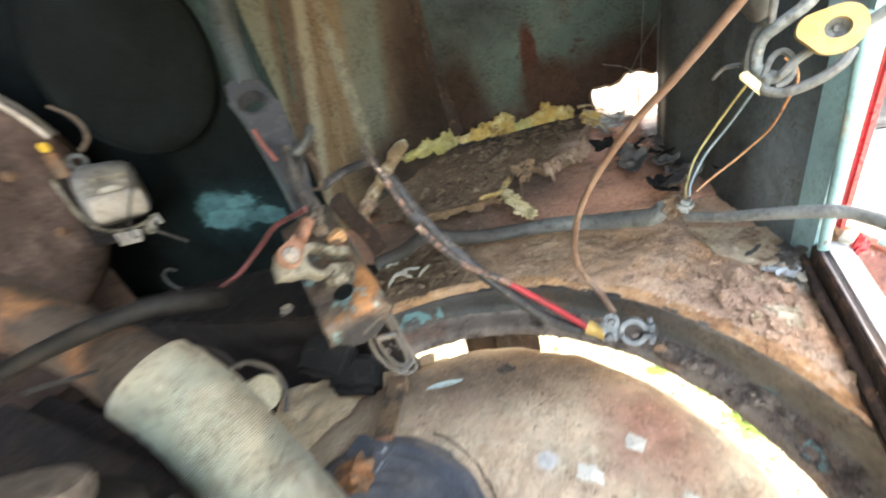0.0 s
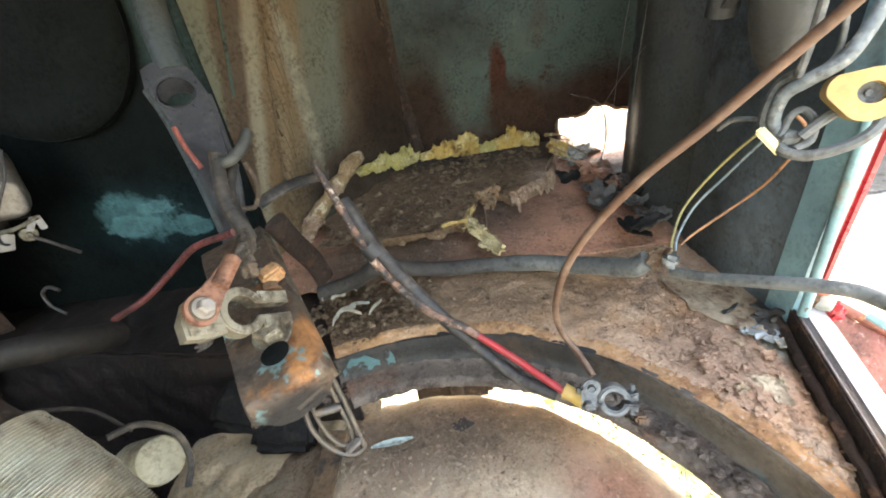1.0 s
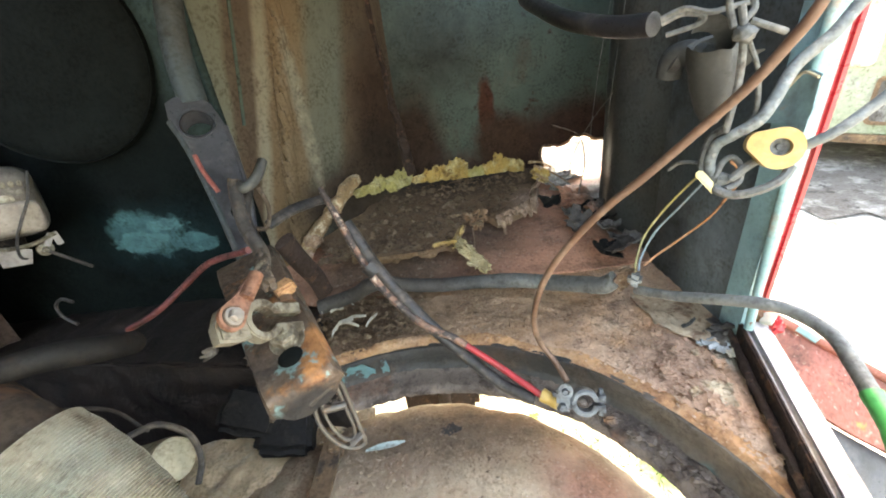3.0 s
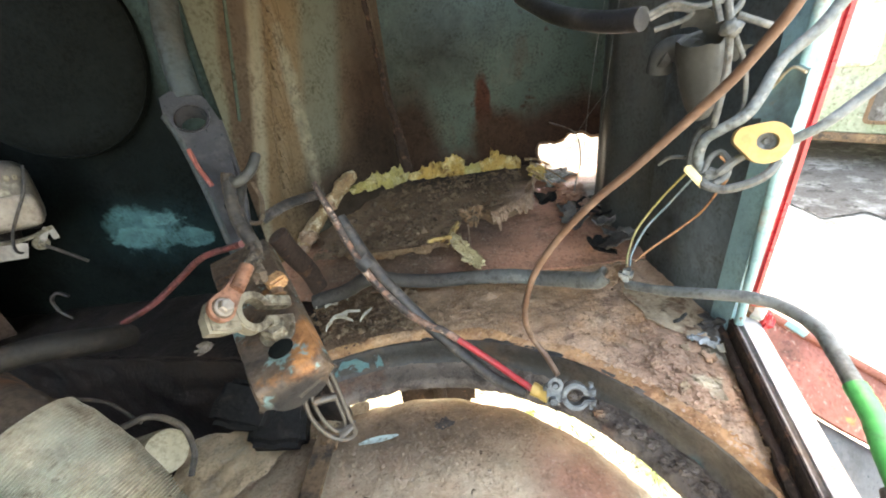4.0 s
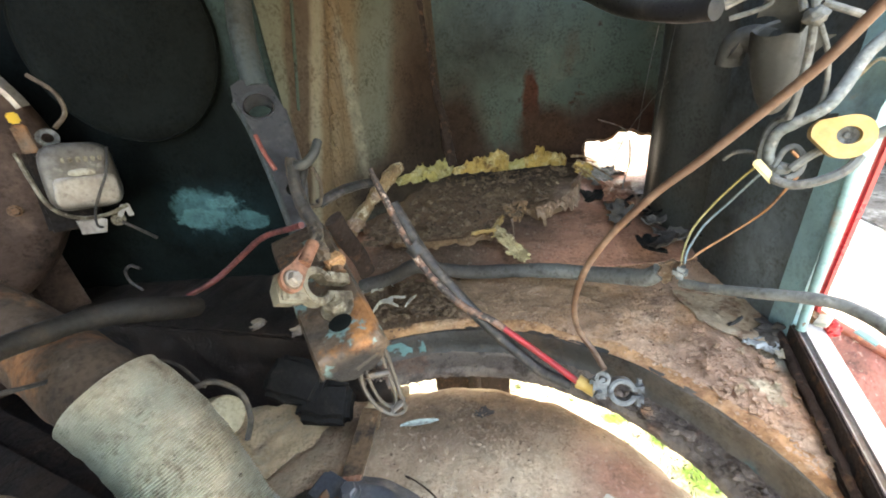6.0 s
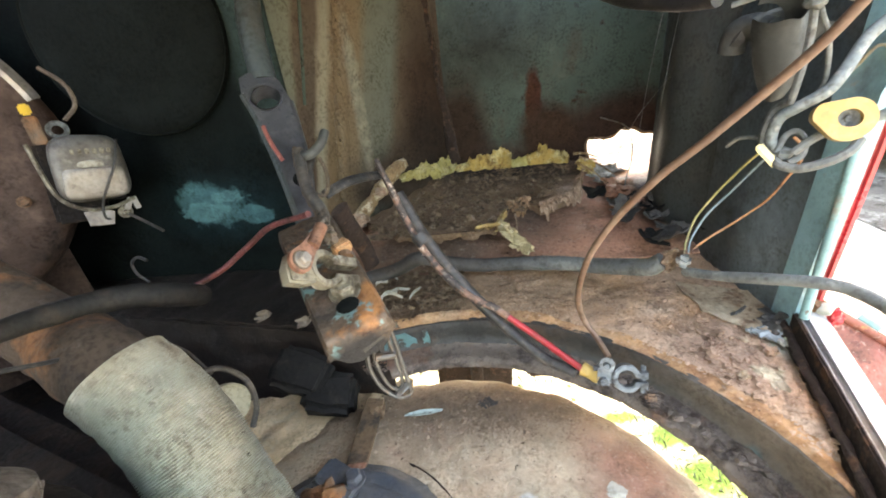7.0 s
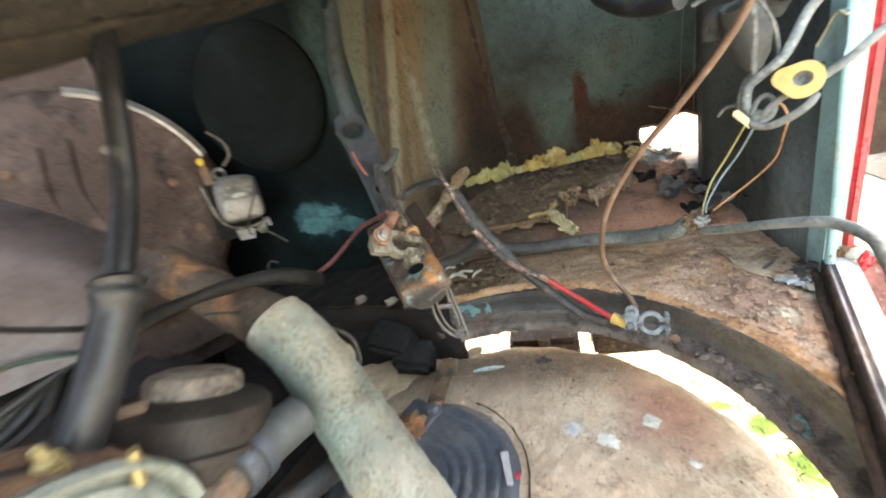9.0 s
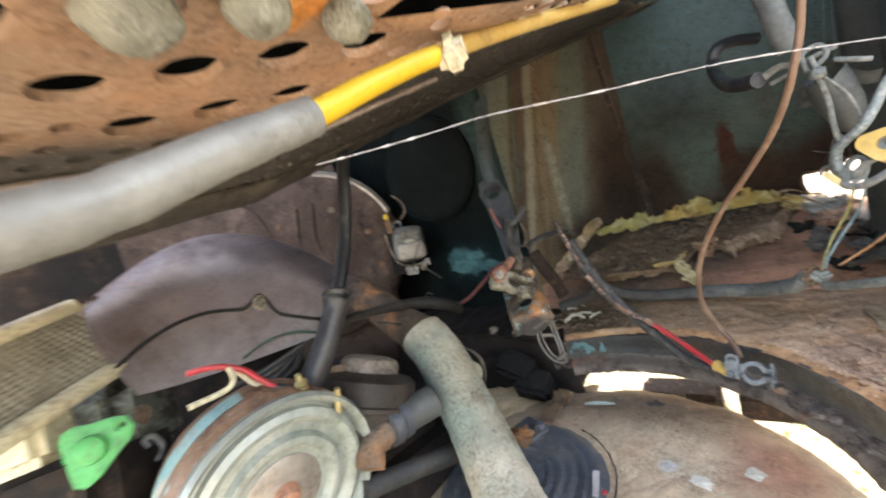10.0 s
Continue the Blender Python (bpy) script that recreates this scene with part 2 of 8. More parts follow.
M_SHEET = surface("dusty_peeling_paint_sheet", (0.40, 0.285, 0.185), [((0.48, 0.38, 0.27), 0.32, 18, 0.08, 0.7), ((0.25, 0.145, 0.09), 0.36, 30, 0.04, 0.9), ((0.12, 0.09, 0.07), 0.2, 70, 0.02, 0.9)], 0.6, bump=0.7)
M_SEAM = surface("rotten_dark_seam", (0.032, 0.018, 0.013), [((0.10, 0.05, 0.03), 0.35, 60, 0.04, 0.95)], 0.95, bump=0.9)
M_DARKWIRE = surface("blackened_steel_wire", (0.085, 0.075, 0.065), [((0.18, 0.12, 0.08), 0.3, 90, 0.05, 0.7)], 0.4, metal=0.5, bump=0.2)
# nearly black: the shade deep in the bay is in the base colour
M_SHADE_GRIME = surface("shade_black_grime", (0.014, 0.011, 0.010), [((0.035, 0.023, 0.017), 0.4, 20, 0.06, 0.9), ((0.09, 0.065, 0.05), 0.16, 45, 0.04, 0.95)], 0.8, bump=0.6, sheen=0.2)
M_EDGERUST = surface("orange_rust_edge", (0.54, 0.285, 0.135), [((0.34, 0.165, 0.085), 0.42, 26, 0.08, 0.95), ((0.58, 0.38, 0.24), 0.30, 18, 0.10, 0.8), ((0.10, 0.06, 0.04), 0.16, 90, 0.03, 0.95)], 0.8, bump=0.7)
M_TURF = surface("pale_straw_and_green_turf", (0.34, 0.34, 0.25), [((0.45, 0.44, 0.36), 0.40, 30, 0.06, 1), ((0.09, 0.145, 0.03), 0.30, 24, 0.03, 1), ((0.10, 0.10, 0.06), 0.14, 90, 0.02, 1)], 1.0, bump=1.0, grain=120, coarse=8, stains_and_light=[((0.058, 0.120, 0.020), (0.50, 0.630, 0.0), (0.075, 0.055, 0.1), 0.3, 1.6, 1.0), ((0.058, 0.120, 0.020), (0.455, 0.735, 0.0), (0.05, 0.03, 0.1), 0.3, 1.8, 1.0), ((0.075, 0.130, 0.024), (0.36, 0.80, 0.0), (0.06, 0.02, 0.1), 0.3, 2.0, 1.0)])
M_BOARD = surface("crumbling_brown_board", (0.195, 0.118, 0.070), [((0.105, 0.066, 0.042), 0.36, 18, 0.08, 0.95), ((0.28, 0.175, 0.10), 0.30, 34, 0.05, 0.95), ((0.33, 0.25, 0.17), 0.12, 70, 0.03, 0.95)], 0.95, bump=1.0, grain=400, stains_and_light=[((0.038, 0.026, 0.020), (0.05, 0.86, 0.73), (0.19, 0.075, 0.06), 0.5, 0.8, 0.95), ((0.40, 0.27, 0.20), (0.19, 0.72, 0.72), (0.035, 0.05, 0.05), 0.4, 1.0, 0.9)])
M_REDRUST = surface("red_brown_rust_floor", (0.52, 0.245, 0.155), [((0.31, 0.148, 0.094), 0.40, 16, 0.07, 0.7), ((0.40, 0.25, 0.17), 0.20, 40, 0.04, 0.9), ((0.08, 0.055, 0.045), 0.18, 60, 0.03, 0.9)], 0.55, bump=0.9, sheen=0.7, stains_and_light=[((0.130, 0.075, 0.045), (-0.06, 0.57, 0.69), (0.14, 0.10, 0.05), 0.4, 0.8, 0.9), ((0.14, 0.08, 0.052), (0.09, 0.70, 0.69), (0.08, 0.10, 0.05), 0.5, 0.8, 0.9), ((0.045, 0.042, 0.038), (0.33, 0.66, 0.69), (0.055, 0.13, 0.05), 0.3, 0.9, 0.8)])
M_DOME = surface("rusty_dusty_tin", (0.54, 0.400, 0.275), [((0.36, 0.235, 0.148), 0.40, 9, 0.12, 0.6), ((0.47, 0.39, 0.275), 0.36, 12, 0.10, 0.6), ((0.36, 0.195, 0.140), 0.24, 14, 0.08, 0.55), ((0.46, 0.45, 0.40), 0.10, 34, 0.035, 0.6), ((0.60, 0.52, 0.42), 0.12, 120, 0.03, 0.8), ((0.10, 0.066, 0.048), 0.22, 160, 0.03, 0.95)], 0.50, bump=1.0, grain=280, sheen=0.45, speck=0.65, stains_and_light=[((0.22, 0.155, 0.105), (-0.02, 0.375, 0.56), (0.17, 0.045, 0.05), 0.5, 0.9, 0.85), ((0.46, 0.45, 0.42), (0.030, 0.252, 0.57), (0.010, 0.008, 0.02), 0.25, 1.4, 0.6), ((0.37, 0.185, 0.125), (0.135, 0.275, 0.55), (0.045, 0.055, 0.05), 0.5, 1.2, 0.5)])
M_SOIL = surface("dry_soil_debris", (0.205, 0.135, 0.082), [((0.095, 0.060, 0.037), 0.42, 80, 0.05, 1), ((0.25, 0.175, 0.11), 0.22, 120, 0.05, 1)], 1.0, bump=1.0, grain=500)
M_HOSE = surface("old_foil_paper_hose", (0.46, 0.41, 0.315), [((0.31, 0.36, 0.315), 0.36, 11, 0.12, 0.4), ((0.25, 0.195, 0.14), 0.30, 20, 0.08, 0.7), ((0.045, 0.038, 0.032), 0.20, 90, 0.03, 0.9), ((0.60, 0.56, 0.48), 0.16, 30, 0.08, 0.4)], 0.38, bump=0.35, metal=0.25, speck=0.8, stains_and_light=[((0.29, 0.37, 0.335), (-0.262, 0.190, 0.715), (0.055, 0.035, 0.060), 0.5, 0.8, 0.4), ((0.27, 0.35, 0.315), (-0.215, 0.155, 0.655), (0.06, 0.035, 0.06), 0.5, 0.8, 0.4)])
M_PIPE = surface("rusty_exhaust_pipe", (0.15, 0.082, 0.046), [((0.32, 0.135, 0.055), 0.38, 16, 0.07, 0.9), ((0.13, 0.10, 0.075), 0.45, 12, 0.07, 0.9), ((0.05, 0.035, 0.03), 0.25, 40, 0.03, 0.9)], 0.85, bump=0.5)
M_HEATER = surface("dark_burnt_pipe", (0.088, 0.056, 0.036), [((0.27, 0.115, 0.048), 0.34, 14, 0.06, 0.9), ((0.035, 0.026, 0.022), 0.40, 16, 0.07, 0.9), ((0.12, 0.09, 0.066), 0.30, 40, 0.04, 0.9)], 0.85, bump=0.5)
M_BRACKET = surface("bracket_flaking_teal_paint", (0.100, 0.066, 0.044), [((0.33, 0.140, 0.052), 0.32, 26, 0.05, 0.9), ((0.055, 0.040, 0.030), 0.38, 36, 0.06, 0.8), ((0.20, 0.16, 0.115), 0.18, 60, 0.05, 0.7), ((0.150, 0.265, 0.252), 0.30, 34, 0.016, 0.45)], 0.55, bump=0.7, stains_and_light=[((0.40, 0.165, 0.060), (-0.088, 0.290, 0.785), (0.012, 0.028, 0.03), 0.25, 1.8, 0.9), ((0.15, 0.26, 0.245), (-0.096, 0.285, 0.776), (0.020, 0.016, 0.007), 0.10, 2.4, 0.45), ((0.020, 0.017, 0.015), (-0.094, 0.258, 0.748), (0.032, 0.026, 0.024), 0.25, 1.0, 0.75)])
M_BLACKPART = surface("black_painted_steel", (0.054, 0.058, 0.067), [((0.135, 0.132, 0.13), 0.28, 22, 0.10, 0.6), ((0.018, 0.018, 0.022), 0.38, 12, 0.10, 0.4)], 0.34, bump=0.2)
M_RUBBER = surface("black_rubber", (0.018, 0.018, 0.020), [((0.07, 0.066, 0.062), 0.25, 28, 0.09, 0.8)], 0.36, bump=0.2)
M_DIRTYRUBBER = surface("dusty_dark_rubber", (0.05, 0.045, 0.042), [((0.14, 0.115, 0.09), 0.4, 22, 0.09, 0.95)], 0.7, bump=0.35)
M_LEAD = surface("tarnished_lead", (0.225, 0.200, 0.150), [((0.115, 0.092, 0.066), 0.42, 40, 0.05, 0.8), ((0.38, 0.36, 0.30), 0.22, 60, 0.04, 0.6)], 0.5, metal=0.45, bump=0.4)
M_LEADGREY = surface("grey_lead", (0.145, 0.158, 0.162), [((0.07, 0.07, 0.07), 0.4, 60, 0.04, 0.7)], 0.55, metal=0.4, bump=0.4)
M_COPPER = surface("oxidised_copper", (0.36, 0.17, 0.11), [((0.20, 0.10, 0.07), 0.4, 50, 0.05, 0.8)], 0.55, metal=0.4, bump=0.3)
M_BRASS = surface("worn_brass", (0.50, 0.40, 0.20), [((0.25, 0.17, 0.08), 0.35, 60, 0.05, 0.7)], 0.4, metal=0.7, bump=0.2)
M_YELLOW = surface("yellow_plastic", (0.47, 0.300, 0.092), [((0.33, 0.215, 0.08), 0.24, 40, 0.08, 0.6), ((0.55, 0.41, 0.18), 0.26, 20, 0.10, 0.5)], 0.42, bump=0.1, vary=0.1)
M_YELLOWTAPE = surface("yellow_tape", (0.60, 0.365, 0.028), [((0.44, 0.26, 0.04), 0.2, 40, 0.06, 0.6)], 0.45, bump=0.1, vary=0.1)
M_FOAM = surface("yellow_crumbled_foam", (0.54, 0.35, 0.105), [((0.66, 0.54, 0.27), 0.40, 40, 0.06, 1), ((0.24, 0.14, 0.05), 0.36, 60, 0.05, 1)], 1.0, bump=0.9, grain=500)
M_FOAMPALE = surface("pale_weathered_foam", (0.33, 0.215, 0.115), [((0.20, 0.12, 0.07), 0.36, 50, 0.06, 1), ((0.62, 0.51, 0.35), 0.34, 60, 0.05, 1)], 1.0, bump=0.9, grain=500)
M_BROWNTUBE = surface("brown_dusty_tube", (0.145, 0.075, 0.046), [((0.23, 0.145, 0.10), 0.36, 30, 0.08, 0.8), ((0.10, 0.06, 0.04), 0.25, 60, 0.05, 0.8)], 0.45, bump=0.2)
M_FOAMTAIL = surface("pale_yellow_torn_foam", (0.50, 0.40, 0.215), [((0.60, 0.52, 0.33), 0.36, 40, 0.08, 1), ((0.27, 0.18, 0.09), 0.30, 60, 0.06, 1)], 0.95, bump=0.8, grain=400)
M_DARKGREEN = surface("dark_green_lead", (0.022, 0.050, 0.036), [((0.08, 0.075, 0.06), 0.3, 50, 0.06, 0.8)], 0.5, bump=0.15)
M_FACING = surface("brown_torn_facing", (0.27, 0.155, 0.085), [((0.36, 0.24, 0.15), 0.30, 40, 0.08, 0.9), ((0.13, 0.075, 0.045), 0.30, 50, 0.06, 0.9)], 0.85, bump=0.7)
M_FOAMLOBE = surface("dull_orange_foam", (0.40, 0.255, 0.095), [((0.50, 0.38, 0.19), 0.36, 40, 0.08, 1), ((0.20, 0.12, 0.05), 0.30, 60, 0.06, 1)], 0.95, bump=0.8, grain=400)
M_LOOM = surface("dusty_grey_blue_loom", (0.140, 0.148, 0.138), [((0.29, 0.285, 0.25), 0.32, 26, 0.08, 0.7), ((0.075, 0.075, 0.073), 0.3, 35, 0.06, 0.7)], 0.5, bump=0.35, stains_and_light=[((0.052, 0.047, 0.042), (-0.07, 0.51, 0.69), (0.145, 0.08, 0.06), 0.4, 0.8, 0.8)])
M_CABLE = surface("black_cable", (0.035, 0.033, 0.032), [((0.11, 0.09, 0.075), 0.35, 40, 0.08, 0.8)], 0.5, bump=0.25)
M_DARKLEAD = surface("grimy_black_lead", (0.018, 0.016, 0.014), [((0.05, 0.037, 0.028), 0.35, 40, 0.08, 0.9)], 0.65, bump=0.25)
# paler than the debris itself: glare from the hole is in this grey
M_RUBBLE = surface("grey_underseal_with_glare", (0.46, 0.455, 0.43), [((0.24, 0.215, 0.185), 0.4, 40, 0.06, 0.95), ((0.62, 0.60, 0.56), 0.3, 60, 0.05, 0.9)], 0.9, bump=0.9, grain=400)
M_REDCABLE = surface("red_cable", (0.40, 0.025, 0.03), [((0.28, 0.04, 0.035), 0.3, 50, 0.06, 0.6)], 0.4, bump=0.1)
M_WEATHERED = surface("weathered_pink_cable", (0.24, 0.13, 0.09), [((0.06, 0.045, 0.04), 0.50, 50, 0.03, 0.7), ((0.58, 0.42, 0.33), 0.32, 80, 0.03, 0.8)], 0.6, bump=0.35)
M_OLDRED = surface("faded_red_wire", (0.20, 0.055, 0.050), [((0.10, 0.04, 0.036), 0.4, 40, 0.06, 0.7)], 0.5, bump=0.2)
M_REDPAINT = surface("faded_salmon_red_paint", (0.34, 0.100, 0.082), [((0.22, 0.07, 0.06), 0.3, 60, 0.06, 0.7)], 0.5, bump=0.15)
M_FRAYED = surface("frayed_brown_braid", (0.115, 0.082, 0.058), [((0.20, 0.155, 0.115), 0.34, 60, 0.06, 0.9), ((0.035, 0.028, 0.022), 0.34, 90, 0.04, 0.9)], 0.9, bump=0.7, grain=500)
M_WIREYEL = surface("yellow_wire", (0.31, 0.265, 0.105), [((0.17, 0.14, 0.07), 0.3, 50, 0.06, 0.7)], 0.5, bump=0.1)
M_WIREBLUE = surface("grey_blue_wire", (0.13, 0.19, 0.21), [((0.25, 0.25, 0.22), 0.3, 50, 0.06, 0.7)], 0.5, bump=0.1)
M_WIREORANGE = surface("orange_wire", (0.34, 0.155, 0.070), [((0.19, 0.10, 0.055), 0.3, 50, 0.06, 0.7)], 0.5, bump=0.1)
M_GREYCORD = surface("dusty_grey_cord", (0.125, 0.133, 0.126), [((0.23, 0.22, 0.20), 0.36, 40, 0.07, 0.9), ((0.10, 0.094, 0.086), 0.28, 60, 0.05, 0.9)], 0.75, bump=0.3)
M_BLUESTRAP = surface("pale_blue_cord", (0.155, 0.18, 0.18), [((0.30, 0.30, 0.28), 0.35, 40, 0.07, 0.9)], 0.6, bump=0.2)
M_GREYPLASTIC = surface("dusty_grey_rubber", (0.055, 0.059, 0.056), [((0.090, 0.090, 0.082), 0.36, 22, 0.09, 0.9), ((0.030, 0.029, 0.028), 0.32, 30, 0.08, 0.8)], 0.6, bump=0.2, speck=0.3)
M_BAR = surface("white_painted_rail", (0.43, 0.40, 0.39), [((0.33, 0.27, 0.24), 0.28, 22, 0.06, 0.8), (RUST, 0.14, 60, 0.02, 0.9)], 0.35, bump=0.2)
M_SHROUD = surface("purple_brown_fan_shroud", (0.128, 0.098, 0.097), [((0.180, 0.148, 0.148), 0.32, 7, 0.14, 0.40), ((0.068, 0.042, 0.037), 0.30, 12, 0.10, 0.7), ((0.20, 0.115, 0.095), 0.18, 30, 0.05, 0.8)], 0.38, bump=0.15)
M_HOUSING = surface("brown_grimy_fan_housing", (0.058, 0.035, 0.027), [((0.021, 0.014, 0.011), 0.32, 22, 0.07, 0.8), ((0.120, 0.078, 0.062), 0.34, 10, 0.09, 0.7), ((0.020, 0.014, 0.011), 0.16, 60, 0.04, 0.9)], 0.7, bump=0.35, sheen=0.2)
M_ALU = surface("weathered_aluminium_box", (0.38, 0.34, 0.30), [((0.24, 0.20, 0.17), 0.46, 26, 0.14, 0.6), ((0.12, 0.09, 0.075), 0.14, 60, 0.04, 0.8)], 0.4, metal=0.6, bump=0.3)
M_LID = surface("dull_zinc_lid", (0.31, 0.33, 0.295), [((0.21, 0.235, 0.20), 0.42, 10, 0.08, 0.55), ((0.24, 0.19, 0.13), 0.18, 55, 0.03, 0.8)], 0.35, metal=0.25, bump=0.15)
M_CANISTER = surface("rusty_brown_canister", (0.20, 0.105, 0.06), [((0.30, 0.40, 0.37), 0.28, 12, 0.03, 0.5), ((0.12, 0.06, 0.04), 0.4, 24, 0.05, 0.8)], 0.5, bump=0.3)
M_CARB = surface("cast_grey_green_metal", (0.17, 0.185, 0.155), [((0.06, 0.05, 0.04), 0.46, 30, 0.06, 0.8), ((0.32, 0.33, 0.27), 0.3, 40, 0.05, 0.7)], 0.6, metal=0.3, bump=0.6)
M_GREEN = surface("bright_green_plastic", (0.040, 0.35, 0.098), [((0.06, 0.20, 0.08), 0.3, 40, 0.06, 0.6)], 0.45, bump=0.1, vary=0.15)
M_MESH = surface("dusty_wire_mesh", (0.40, 0.375, 0.31), [((0.26, 0.23, 0.18), 0.4, 40, 0.06, 0.8)], 0.6, metal=0.3, bump=0.2)
M_CREAM = surface("cream_frame", (0.55, 0.49, 0.34), [((0.33, 0.27, 0.18), 0.35, 30, 0.06, 0.8)], 0.6, bump=0.2)
# the two large olive spots paint shade over the lining's deeper part
M_PERF = surface("rusty_perforated_tin", (0.36, 0.205, 0.125), [((0.42, 0.205, 0.10), 0.36, 12, 0.10, 0.8), ((0.31, 0.215, 0.145), 0.36, 8, 0.12, 0.8), ((0.13, 0.08, 0.05), 0.16, 60, 0.05, 0.9)], 0.6, bump=0.3, stains_and_light=[((0.58, 0.22, 0.055), (0.012, -0.045, 1.07), (0.022, 0.014, 0.03), 0.2, 1.6, 0.8), ((0.043, 0.036, 0.027), (-0.20, 0.50, 1.12), (0.30, 0.47, 0.4), 0.12, 0.35, 0.8), ((0.043, 0.036, 0.027), (-0.34, -0.10, 1.05), (0.20, 0.42, 0.3), 0.14, 0.35, 0.8)])
# the lining's tin again, as it looks in shade
M_PERF_SHADE = surface("olive_brown_shaded_tin", (0.052, 0.043, 0.031), [((0.034, 0.025, 0.018), 0.42, 20, 0.06, 0.9), ((0.090, 0.076, 0.055), 0.30, 14, 0.07, 0.9)], 0.7, bump=0.5)
M_GREYTAPE = surface("grey_foil_tape", (0.20, 0.20, 0.185), [((0.135, 0.130, 0.118), 0.42, 14, 0.10, 0.7)], 0.42, metal=0.2, bump=0.2)
# stands for the shade inside holes, the duct and the lining
M_BLACK = surface("near_black_for_shade", (0.0042, 0.0056, 0.0052), [((0.008, 0.011, 0.0105), 0.3, 9, 0.16, 0.9)], 0.85, bump=0.15, sheen=0.10)
# dark for shade as much as for damp
M_SHADED_EARTH = surface("damp_shaded_earth", (0.10, 0.09, 0.078), [((0.24, 0.23, 0.21), 0.42, 5, 0.05, 0.95), ((0.035, 0.03, 0.025), 0.3, 11, 0.04, 0.9)], 0.9, bump=0.8, grain=80, coarse=3)
M_PAD = surface("crumpled_black_rubber", (0.0095, 0.0090, 0.0085), [((0.028, 0.024, 0.020), 0.3, 40, 0.06, 0.8)], 0.75, bump=0.5, sheen=0.25)
M_BLUEBLACK = surface("blue_black_cover", (0.060, 0.068, 0.080), [((0.115, 0.110, 0.105), 0.36, 18, 0.08, 0.7), ((0.24, 0.23, 0.22), 0.14, 60, 0.03, 0.8), ((0.025, 0.028, 0.034), 0.25, 12, 0.10, 0.4)], 0.36, bump=0.4)
# rusty sheet darkened for the shade at the far end of the ledge
M_SHADED_RUST = surface("shaded_brown_rusty_sheet", (0.017, 0.0115, 0.0092), [((0.032, 0.019, 0.013), 0.36, 10, 0.12, 0.7), ((0.012, 0.010, 0.009), 0.36, 30, 0.08, 0.6), ((0.07, 0.05, 0.038), 0.07, 90, 0.03, 0.9)], 0.5, bump=0.7)
M_DISTRIB = surface("grimy_bakelite", (0.032, 0.024, 0.020), [((0.080, 0.058, 0.044), 0.30, 26, 0.08, 0.8), ((0.015, 0.012, 0.010), 0.34, 14, 0.10, 0.5)], 0.5, bump=0.3, sheen=0.25)
M_CAP = surface("brown_dusty_cap", (0.21, 0.165, 0.13), [((0.12, 0.09, 0.07), 0.4, 30, 0.06, 0.8), ((0.36, 0.31, 0.25), 0.25, 50, 0.04, 0.8)], 0.55, bump=0.4)
M_FLAP = surface("dark_chipped_flap", (0.044, 0.036, 0.030), [((0.20, 0.105, 0.05), 0.26, 34, 0.06, 0.85), ((0.03, 0.025, 0.02), 0.34, 40, 0.05, 0.8)], 0.45, bump=0.4, stains_and_light=[((0.19, 0.32, 0.31), (-0.100, 0.260, 0.776), (0.007, 0.008, 0.007), 0.12, 2.2, 0.5), ((0.36, 0.155, 0.06), (-0.112, 0.262, 0.774), (0.009, 0.010, 0.010), 0.25, 1.8, 0.9)])
M_GROUND = surface("pale_gravel_ground", (0.46, 0.455, 0.41), [((0.26, 0.23, 0.19), 0.36, 1.6, 0.06, 0.95), ((0.56, 0.53, 0.47), 0.4, 9, 0.08, 0.95), ((0.17, 0.20, 0.08), 0.25, 3.5, 0.06, 1)], 0.95, bump=0.8, grain=60, coarse=2)
M_GRASS = surface("dry_green_grass", (0.062, 0.088, 0.036), [((0.21, 0.215, 0.20), 0.46, 9, 0.08, 0.9)], 0.7, bump=0.1, coarse=30)
M_CARAVAN = surface("mossy_pale_green_panel", (0.26, 0.29, 0.20), [((0.13, 0.17, 0.08), 0.4, 3, 0.1, 0.8), ((0.28, 0.30, 0.23), 0.35, 6, 0.08, 0.7)], 0.5, bump=0.1, coarse=2, grain=60)
M_WOODY = surface("brown_beam", (0.15, 0.09, 0.05), [((0.24, 0.15, 0.08), 0.4, 14, 0.07, 0.9), ((0.05, 0.035, 0.025), 0.35, 24, 0.05, 0.9)], 0.85, bump=0.5)
M_LEAF = surface("dry_pale_leaf", (0.52, 0.50, 0.42), [((0.34, 0.27, 0.18), 0.3, 60, 0.05, 0.9)], 0.7, bump=0.2)
M_SILVERLEAF = surface("grey_green_leaf", (0.38, 0.47, 0.43), [((0.30, 0.30, 0.24), 0.25, 80, 0.05, 0.9)], 0.55, bump=0.15)
M_STEELWIRE = surface("dull_steel_wire", (0.26, 0.24, 0.21), [((0.17, 0.10, 0.06), 0.35, 60, 0.05, 0.8)], 0.45, metal=0.7, bump=0.2)
M_TREES = surface("far_foliage", (0.07, 0.11, 0.035), [((0.03, 0.055, 0.018), 0.45, 1.2, 0.08, 0.9)], 0.8, bump=0.3, grain=4, coarse=0.6)
M_FOAMLIME = surface("yellow_green_foam", (0.42, 0.36, 0.13), [((0.52, 0.47, 0.25), 0.40, 40, 0.08, 1), ((0.20, 0.15, 0.06), 0.30, 70, 0.05, 1)], 0.9, bump=0.8, grain=400)
